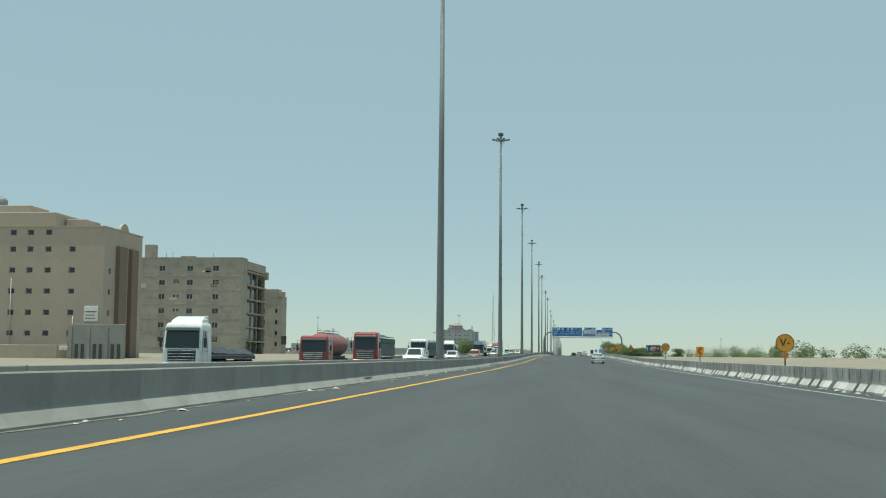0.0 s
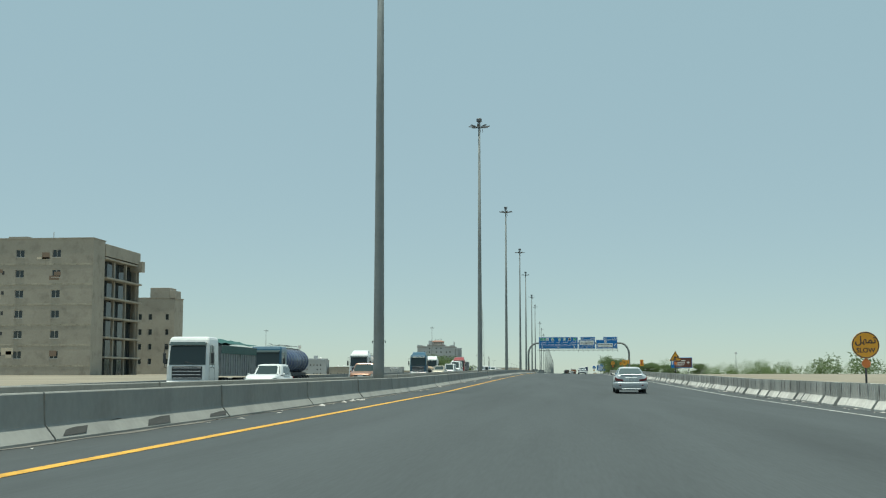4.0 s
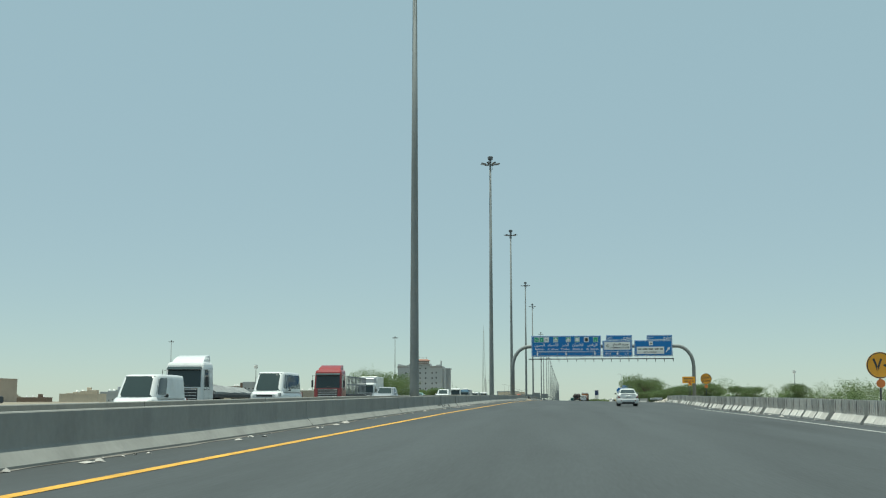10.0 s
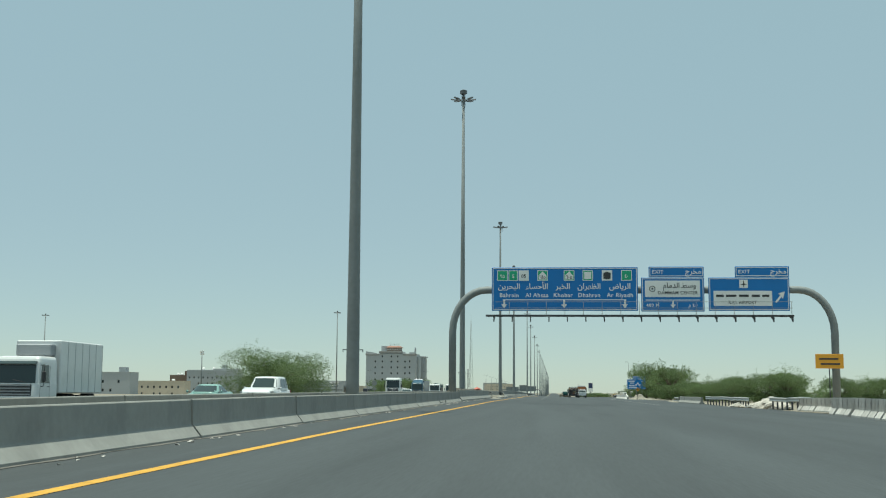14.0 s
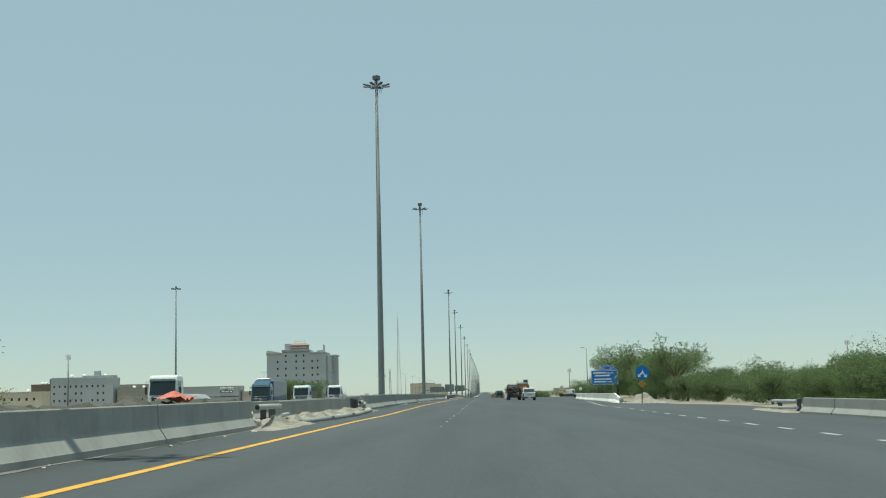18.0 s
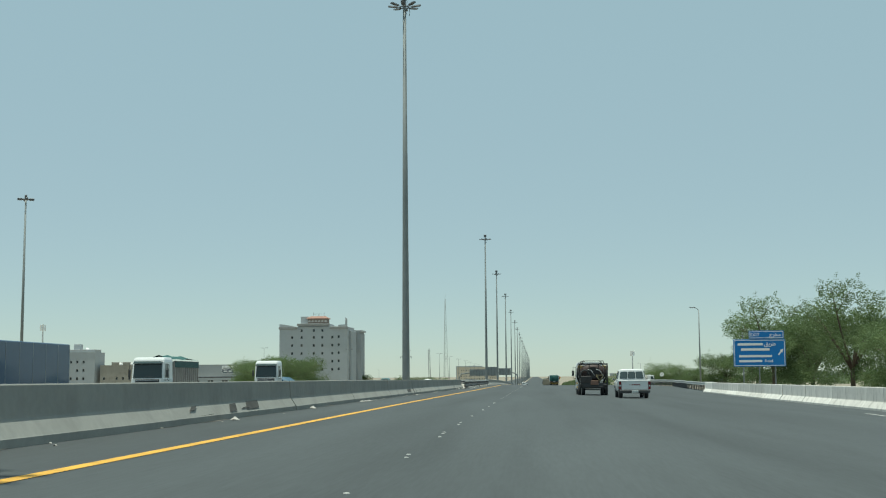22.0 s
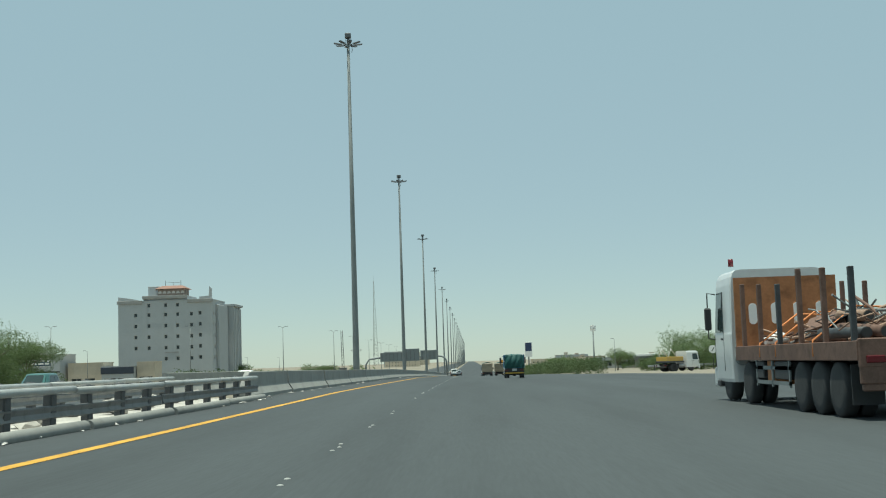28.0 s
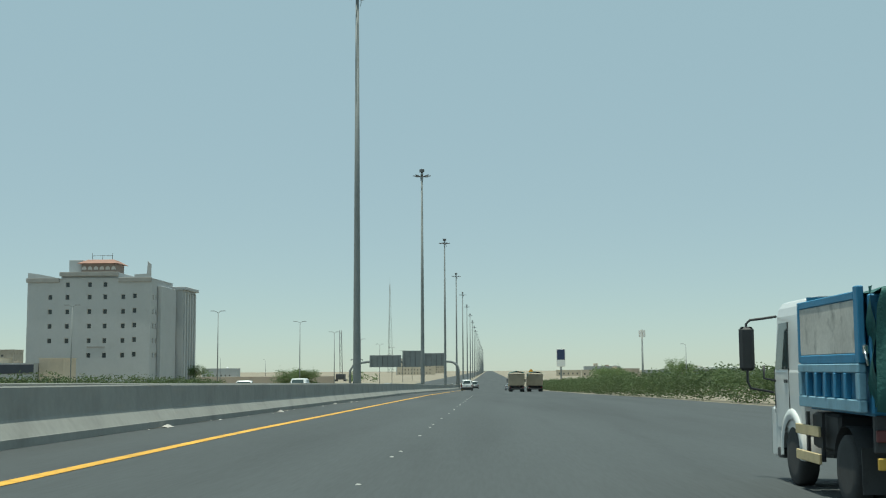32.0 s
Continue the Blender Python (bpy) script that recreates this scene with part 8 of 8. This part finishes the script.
    part("air_tank", Shape().tube([(-1.0, 9.6, 1.05), (-1.0, 10.7, 1.05)], 0.16, 10), GALV, top)
    q = random.Random(9)
    pale_rust = mat("pale_rust", (0.38, 0.25, 0.18), 0.85, vary=0.3, scale=3, stain=0.3)

    def heap_top(y):
        return 1.4 + 0.62 * math.exp(-((y - 3.2) / 2.2) ** 2) + 0.12
    for k in range(74):
        y = q.uniform(0.5, 7.4)
        x, z = q.uniform(-0.95, 0.95), 1.42 + (heap_top(y) - 1.42) * q.random() ** 0.6
        l, turn = q.uniform(0.5, 1.9), q.uniform(0, math.pi)
        d = Vector((math.cos(turn) * 0.7, math.sin(turn), q.uniform(-0.35, 0.4))).normalized()
        ends = [Vector((x, y, z)) - d * l * 0.5, Vector((x, y, z)) + d * l * 0.5]
        for e in ends:
            e.x, e.y, e.z = max(-1.12, min(1.12, e.x)), max(0.2, min(9.0, e.y)), max(1.38, e.z)
        part("scrap_rod", Shape().tube([ends[0], ends[0].lerp(ends[1], 0.5) + Vector((q.uniform(-0.06, 0.06), 0, q.uniform(-0.04, 0.06))), ends[1]], q.choice((0.012, 0.016, 0.02, 0.032)), 6), q.choice((pale_rust, pale_rust, RUST_DARK, STEEL_DARK, GALV)), deck)
    for x, z, rad, y0, y1, ma in ((-0.95, 1.5, 0.1, 0.4, 3.0, STEEL_DARK), (-0.68, 1.5, 0.11, 0.2, 2.6, RUST_DARK), (-0.35, 1.47, 0.09, 0.5, 3.6, pale_rust), (0.1, 1.62, 0.12, 0.6, 4.2, RUST_DARK), (0.55, 1.74, 0.12, 0.3, 3.4, pale_rust), (0.95, 1.52, 0.13, 0.2, 4.6, STEEL_DARK), (-0.5, 1.82, 0.11, 1.6, 3.4, pale_rust), (0.75, 1.48, 0.1, 2.0, 6.0, RUST_DARK)):
        pipe = part("scrap_pipe", Shape().tube([(x, y0, z), (x + q.uniform(-0.15, 0.15), y1, z + q.uniform(-0.05, 0.12))], rad, 12), ma, deck)
        # scrap pipes are solid too; the inner shade is a black disc
        part("pipe_mouth", Shape().tube([(x, y0 - 0.006, z), (x, y0 + 0.02, z)], rad * 0.84, 12), BLACK, pipe)
    part("scrap_drum", Shape().tube([(-0.35, 2.5, 1.36), (-0.33, 2.55, 1.95)], 0.29, 16), CHASSIS, deck, "dented dark drum")
    part("scrap_chute", Shape().bevel_box(-0.45, 0.1, 4.2, 5.6, 1.38, 1.74, 0.02), RUST_DARK, deck)
    part("scrap_frame", Shape().tube([(0.0, 3.2, 1.6), (0.1, 4.4, 2.42), (0.5, 5.2, 1.9), (0.3, 4.0, 1.7)], 0.035, 5), STEEL_DARK, deck)
    for k in range(8):
        part("scrap_sheet", Shape().bevel_box(-0.4, 0.4, -0.3, 0.3, -0.012, 0.012, 0.004, pose(q.uniform(-0.7, 0.7), q.uniform(1.5, 6.5), 1.72 + q.uniform(-0.1, 0.1), q.uniform(-40, 40), q.uniform(-40, 40), q.uniform(0, 90))), q.choice((RUST_DARK, STEEL_DARK, pale_rust)), deck)
    for k in range(5):
        y = 6.9 + 0.3 * k
        part("white_pipe_elbow", Shape().tube([(-0.9, y, 1.44), (-0.6, y + 0.1, 1.5 + 0.07 * (k % 3)), (-0.5, y + 0.5, 1.46)], 0.07, 9), SIGN_WHITE, deck, "chalky white pipe elbow")
    strap = mat("orange_strap", (0.7, 0.25, 0.08), 0.7)
    for y in (2.6, 5.4, 6.8):
        part("strap", Shape().tube([(-1.27, y, 1.1), (-1.25, y + 0.05, 1.4), (-0.3, y + 0.3, 2.05), (0.6, y + 0.5, 2.0), (1.25, y + 0.7, 1.4)], 0.022, 5), strap, deck)
    return top


scrap_truck(on_road(7.9, 693.5))


# ---- the tipper with the green tarpaulin ----
def tarp_truck(m):
    """Origin under the tailboard, front towards +y."""
    top = thing("tipper_truck", m, "blue and white tipper truck with a creased green tarpaulin", "truck")
    L, W = 4.95, 2.3
    w = W / 2
    c = truck_cab(top, WHITE, L, 2.74, 2.2, 1.8, deflector=False, base=1.02, mirror_out=0.34)
    t0, t1, z0, zm, z1 = 0.06, 2.82, 1.2, 1.78, 2.62
    tub = Shape().box(-w + 0.1, w - 0.1, t0, t1, z0 - 0.06, z0).box(-w + 0.08, w - 0.08, t1 - 0.06, t1, z0, z1 + 0.08)
    for s in (-1, 1):
        tub.box(s * (w - 0.1) - 0.03, s * (w - 0.1) + 0.03, t0, t1 - 0.06, z0, zm)
    part("tipper_tub", tub, TIPPER_BLUE, top, "faded blue tub")
    pale = mat("dirty_white_board", (0.52, 0.5, 0.46), 0.7, vary=0.22, scale=1.2, stain=0.45)
    light_blue = mat("pale_blue_steel", (0.2, 0.36, 0.46), 0.55, 0.1, vary=0.15, scale=1, stain=0.25)
    for s in (-1, 1):
        x = s * w
        part("lower_frame", Shape().bevel_box(x - 0.07, x + 0.03, t0, t1, z0 - 0.02, z0 + 0.13, 0.012).bevel_box(x - 0.07, x + 0.03, t0, t1, zm - 0.13, zm - 0.02, 0.012).bevel_box(x - 0.07, x + 0.028, t0, t0 + 0.14, z0 + 0.13, zm - 0.13, 0.012).bevel_box(x - 0.07, x + 0.028, t1 - 0.14, t1, z0 + 0.13, zm - 0.13, 0.012), light_blue, top, "pale blue frame of the lower side")
        for k in range(5):
            y = t0 + 0.5 + 0.44 * k
            part("rib", Shape().bevel_box(x - 0.08, x + 0.0, y, y + 0.1, z0 + 0.13, zm - 0.13, 0.012), TIPPER_BLUE, top)
        part("side_board", Shape().bevel_box(x - 0.05, x - 0.01, t0 + 0.14, t1 - 0.1, zm + 0.1, z1 - 0.1, 0.01), pale, top, "dirty pale side board in a blue frame")
        part("board_frame", Shape().bevel_box(x - 0.06, x + 0.025, t0 - 0.02, t0 + 0.14, zm - 0.02, z1 + 0.06, 0.012).bevel_box(x - 0.06, x + 0.02, t1 - 0.1, t1, zm, z1, 0.012).bevel_box(x - 0.06, x + 0.02, t0 + 0.14, t1 - 0.1, z1 - 0.1, z1, 0.012).bevel_box(x - 0.06, x + 0.02, t0 + 0.14, t1 - 0.1, zm - 0.02, zm + 0.1, 0.012), TIPPER_BLUE, top)
        part("latch", Shape().bevel_box(x - 0.02, x + 0.05, t0 - 0.06, t0 + 0.02, zm + 0.08, zm + 0.2, 0.015).tube([(x, t0 - 0.05, zm + 0.14), (x + 0.02, t0 - 0.1, zm - 0.05)], 0.018, 5), CHROME, top)
        for z in (0.5, 0.86):
            part("side_guard", Shape().bevel_box(x - 0.04, x, 2.0, 3.2, z - 0.07, z + 0.07, 0.01), mat("pale_guard_yellow", (0.52, 0.42, 0.24), 0.6, vary=0.2, scale=3), top, "faded cream-yellow side guard")
        part("guard_post", Shape().box(x - s * 0.09 - 0.02, x - s * 0.09 + 0.02, 2.2, 2.28, 0.45, 1.1).box(x - s * 0.09 - 0.02, x - s * 0.09 + 0.02, 2.95, 3.03, 0.45, 1.1), CHASSIS, top)
        wheel(top, s * (w - 0.2), 3.75, 0.44, 0.28, s)
        wheel(top, s * (w - 0.28), 0.98, 0.44, 0.54, s, True)
        part("mudguard", Shape().loft([[(s * (w - o), 0.98 + 0.55 * math.cos(a), 0.44 + 0.55 * math.sin(a)) for a in [0.2 + k * (math.pi - 0.4) / 8 for k in range(9)]] for o in (0.02, 0.55)], closed=False, caps=False), CHASSIS, top)
        fen = []
        for o, r in ((-0.01, 0.5), (-0.03, 0.53), (-0.03, 0.62), (0.0, 0.66), (0.3, 0.66), (0.3, 0.5)):
            fen.append([(s * (w - 0.05 - o), 3.75 + r * math.cos(a), 0.46 + r * math.sin(a)) for a in [-0.1 + k * (math.pi + 0.2) / 12 for k in range(13)]])
        part("front_fender", Shape().loft(fen, closed=False, caps=False, smooth=True), WHITE, c)
        part("tail_lamp", Shape().bevel_box(s * w * 0.76 - 0.18, s * w * 0.76 + 0.18, -0.02, 0.04, 0.84, 0.98, 0.01), mat("dusty_tail_lamp", (0.12, 0.03, 0.03), 0.5), top, "dusty dark red tail lamp")
        part("mud_flap", Shape().box(s * w * 0.74 - 0.26, s * w * 0.74 + 0.26, 0.4, 0.43, 0.2, 0.75), RUBBER, top)
    part("chassis", Shape().box(-0.45, -0.33, 0.15, L - 0.4, 0.66, 1.1).box(0.33, 0.45, 0.15, L - 0.4, 0.66, 1.1).bevel_box(-1.05, 1.05, 0.05, 0.16, 0.7, 1.16, 0.02).bevel_box(-1.0, 1.0, 1.7, 3.0, 0.6, 1.1, 0.04), CHASSIS, top)
    part("rear_axle", Shape().tube([(-0.9, 0.98, 0.44), (0.9, 0.98, 0.44)], 0.1, 10).tube([(-0.2, 0.98, 0.44), (0.2, 0.98, 0.44)], 0.2, 12), CHASSIS, top)
    part("rear_reflector_bar", Shape().bevel_box(-w * 0.92, w * 0.92, -0.06, 0.0, 0.52, 0.66, 0.01), TRUCK_YELLOW, top, "yellow reflective bar")
    plate_of(top, -0.03, 0.96, 0.5, 0.24)
    q = random.Random(17)
    n, k2 = 34, 22
    back = []
    for j in range(k2 + 1):
        u = j / k2
        row = []
        for i in range(n + 1):
            f = -1 + 2 * i / n
            x = (w - 0.1 + 0.06 * (1 - u)) * f * (1 - 0.07 * max(0, u - 0.85) / 0.15)
            fold = 0.05 * math.sin(5.0 * f + 3.2 * u) * (1 - u) + 0.035 * math.sin(11 * f - 7 * u) + 0.06 * math.exp(-((f - 0.75 + 0.5 * u) / 0.07) ** 2) * (1 - u) + 0.06 * math.exp(-((f + 0.72 - 0.4 * u) / 0.06) ** 2) * (1 - u) + 0.045 * math.exp(-((f + 0.3 - 0.7 * u) / 0.06) ** 2) * u * (1 - u) * 3
            row.append((x, -0.14 - 0.18 * math.sin(math.pi * min(1, u * 1.02)) * (1 - f * f * 0.6) - fold - 0.012 * q.random(), 1.18 + (z1 + 0.02 - 1.18) * u + 0.03 * math.sin(4 * f) * (1 - u)))
        back.append(row)
    for y, hh in ((0.0, 0.06), (0.3, 0.09), (1.0, 0.12), (1.9, 0.1), (2.78, 0.06)):
        back.append([((w - 0.12) * (-1 + 2 * i / n), y, z1 + hh * (1 - (-1 + 2 * i / n) ** 2) + 0.03 * math.sin(8 * (-1 + 2 * i / n) + y * 4)) for i in range(n + 1)])
    part("tarpaulin", Shape().loft(back, caps=False, closed=False, smooth=True), TARP_GREEN, top, "creased green tarpaulin hanging over the tailboard")
    part("tailboard", Shape().bevel_box(-w + 0.06, w - 0.06, -0.02, 0.06, 1.16, z1 - 0.04, 0.02), TIPPER_BLUE, top)
    for s in (-1, 1):
        part("tarpaulin_side", Shape().loft([[(s * (w - 0.06 + 0.03 * math.sin(9 * z + y * 12)), y, z) for y in (0.03, -0.05, -0.12, -0.17)] for z in [1.25 + (z1 - 1.2) * k / 10 for k in range(11)]], caps=False, closed=False, smooth=True), TARP_GREEN, top)
    part("rope", Shape().tube([(w + 0.05, 0.1, z1), (w + 0.06, 0.0, 1.7), (w + 0.1, -0.02, 1.1), (w + 0.17, -0.02, 0.92), (w + 0.08, -0.02, 0.86), (w + 0.04, -0.02, 1.0)], 0.012, 4), WOOD, top)
    top.scale = (0.76, 0.76, 0.76)
    return top


tarp_truck(on_road(3.88, 778.2))


# ---- the small tank truck ----
def sludge_truck(m):
    top = thing("tank_truck", m, "grimy dark vacuum tank truck with hoses and a warning triangle", "truck")
    L = 6.4
    truck_cab(top, WHITE, L, 2.6, 2.1, 1.7, deflector=False, base=0.72)
    GRIME = mat("grimy_tank", (0.035, 0.033, 0.033), 0.6, 0.1, vary=0.3, scale=1.2, stain=0.4)
    n = 24
    tk = part("tank", Shape().loft([[(0.98 * k * math.cos(a), y, 1.75 + 0.68 * k * math.sin(a)) for a in [2 * math.pi * j / n for j in range(n)]] for y, k in ((0.25, 0.45), (0.32, 0.9), (0.5, 1.0), (4.4, 1.0), (4.55, 0.85))], smooth=True), mat("rust_red_tank", (0.05, 0.03, 0.028), 0.6, 0.1, vary=0.3, scale=1.0, stain=0.4), top, "dirty rust-red tank")
    part("tank_hatch", Shape().tube([(0, 0.28, 1.75), (0, 0.18, 1.75)], 0.45, 18), GRIME, tk)
    part("tank_frame", Shape().box(-1.02, -0.94, 0.1, 0.2, 0.7, 2.4).box(0.94, 1.02, 0.1, 0.2, 0.7, 2.4).box(-1.02, 1.02, 0.1, 0.2, 2.36, 2.46).box(-0.3, -0.24, 0.1, 0.2, 1.0, 2.4).box(0.34, 0.4, 0.1, 0.2, 1.0, 2.4), GRIME, tk)
    part("top_rail", Shape().tube([(-0.8, 0.3, 2.4), (-0.7, 0.4, 2.66), (-0.7, 4.2, 2.66), (-0.8, 4.3, 2.4)], 0.025, 5).tube([(0.8, 0.3, 2.4), (0.7, 0.4, 2.66), (0.7, 4.2, 2.66), (0.8, 4.3, 2.4)], 0.025, 5).tube([(-0.7, 0.4, 2.66), (0.7, 0.4, 2.66)], 0.025, 5), GRIME, tk)
    for x, y in ((-0.62, 1.5), (0.55, 2.6)):
        part("hose", Shape().tube([(x, y, 2.45), (x * 1.3, y - 0.5, 2.5), (x * 1.75, y - 1.0, 2.0), (x * 1.78, y - 1.0, 1.4), (x * 1.5, y - 0.6, 1.0)], 0.07, 8), RUBBER, tk)
    part("rear_cabinet", Shape().bevel_box(-0.9, -0.1, 0.0, 0.24, 0.95, 1.5, 0.03), GRIME, tk)
    part("rear_ladder", Shape().tube([(0.72, 0.05, 0.8), (0.72, 0.05, 2.4)], 0.02, 5).tube([(0.9, 0.05, 0.8), (0.9, 0.05, 2.4)], 0.02, 5).box(0.72, 0.9, 0.04, 0.06, 1.2, 1.23).box(0.72, 0.9, 0.04, 0.06, 1.6, 1.63).box(0.72, 0.9, 0.04, 0.06, 2.0, 2.03), GRIME, tk)
    part("pump_box", Shape().bevel_box(-0.2, 0.35, -0.02, 0.25, 0.8, 1.15, 0.03), RUST_DARK, tk)
    part("hose_coil", Shape().tube([(-0.6 + 0.3 * math.cos(a), 0.06 + 0.01 * a, 1.5 + 0.45 * math.sin(a)) for a in [k * 0.4 for k in range(34)]], 0.05, 7), RUBBER, tk)
    tr = Shape()
    for (xa, za), (xb, zb) in (((0.2, 1.55), (0.7, 1.55)), ((0.7, 1.55), (0.45, 1.1)), ((0.45, 1.1), (0.2, 1.55))):
        tr.tube([(xa, 0.07, za), (xb, 0.07, zb)], 0.045, 4)
    part("warning_triangle", tr, mat("triangle_faded", (0.3, 0.25, 0.14), 0.6, vary=0.2), tk, "faded yellowish triangle hung point down")
    for s in (-1, 1):
        wheel(top, s * 0.9, L - 1.15, 0.42, 0.26, s)
        wheel(top, s * 0.8, 1.3, 0.42, 0.5, s, True)
        part("tail_lamp", Shape().bevel_box(s * 0.8 - 0.14, s * 0.8 + 0.14, 0.0, 0.06, 0.72, 0.84, 0.01), GRIME, top)
        part("side_box", Shape().bevel_box(s * 0.86 - 0.2, s * 0.86 + 0.2, 0.5, 1.3, 1.95, 2.3, 0.03), mat("dusty_yellow_box", (0.3, 0.2, 0.07), 0.7, vary=0.25, scale=2), top, "dusty yellow side box")
        part("bent_pipe", Shape().tube([(s * 0.3 - 0.1, 0.06, 2.0), (s * 0.3 + 0.15, 0.03, 1.92), (s * 0.3 + 0.4, 0.02, 1.5)], 0.035, 6), TIPPER_GREY, tk)
        part("side_guard", Shape().bevel_box(s * 1.02 - 0.03, s * 1.02, 2.0, 4.2, 0.55, 0.67, 0.01).bevel_box(s * 1.02 - 0.03, s * 1.02, 2.0, 4.2, 0.85, 0.97, 0.01), TRUCK_YELLOW, top)
    part("chassis", Shape().box(-0.45, -0.33, 0.1, L - 0.4, 0.62, 1.08).box(0.33, 0.45, 0.1, L - 0.4, 0.62, 1.08).bevel_box(-1.0, 1.0, 0.05, 0.15, 0.55, 0.95, 0.02), CHASSIS, top)
    part("rear_bumper", Shape().bevel_box(-0.95, 0.95, 0.02, 0.06, 0.6, 0.68, 0.01), GRIME, top)
    return top


st_truck = sludge_truck(on_road(4.0, 615.0))
st_truck.scale = (0.97, 1.0, 0.88)

# recovery truck on the verge
rt = truck(on_road(28.0, 824, -0.06, -58), "white recovery truck with a yellow deck standing on the verge", WHITE, "flat", 5.6, TRUCK_YELLOW, 2.6, 2.1, deflector=False)
for s in (-1, 1):
    part("lifting_arm", Shape().tube([(s * 0.9, -5.4, 1.3), (s * 0.85, -4.6, 2.9), (s * 0.85, -3.4, 1.5)], 0.07, 6), FRAME_WHITE, rt, "pale lifting arm")
part("deck_edge", Shape().bevel_box(-1.0, 1.0, -5.5, -2.7, 1.36, 1.9, 0.03), paint("yellow_vehicle_paint", (0.5, 0.32, 0.07)), rt, "yellow steel deck")
ws = sign_post(on_road(30.2, 823), 2.5, "round white sign with dark marks on the verge", "")
pl = part("plate", disc(Shape(), 0, 2.5, 0.5, -0.01, 0.02), SIGN_WHITE, ws)
part("mark", Shape().prism([(-0.18, 2.3), (-0.06, 2.3), (0.2, 2.7), (0.08, 2.7)], "y", -0.016, -0.01), BLACK, pl)
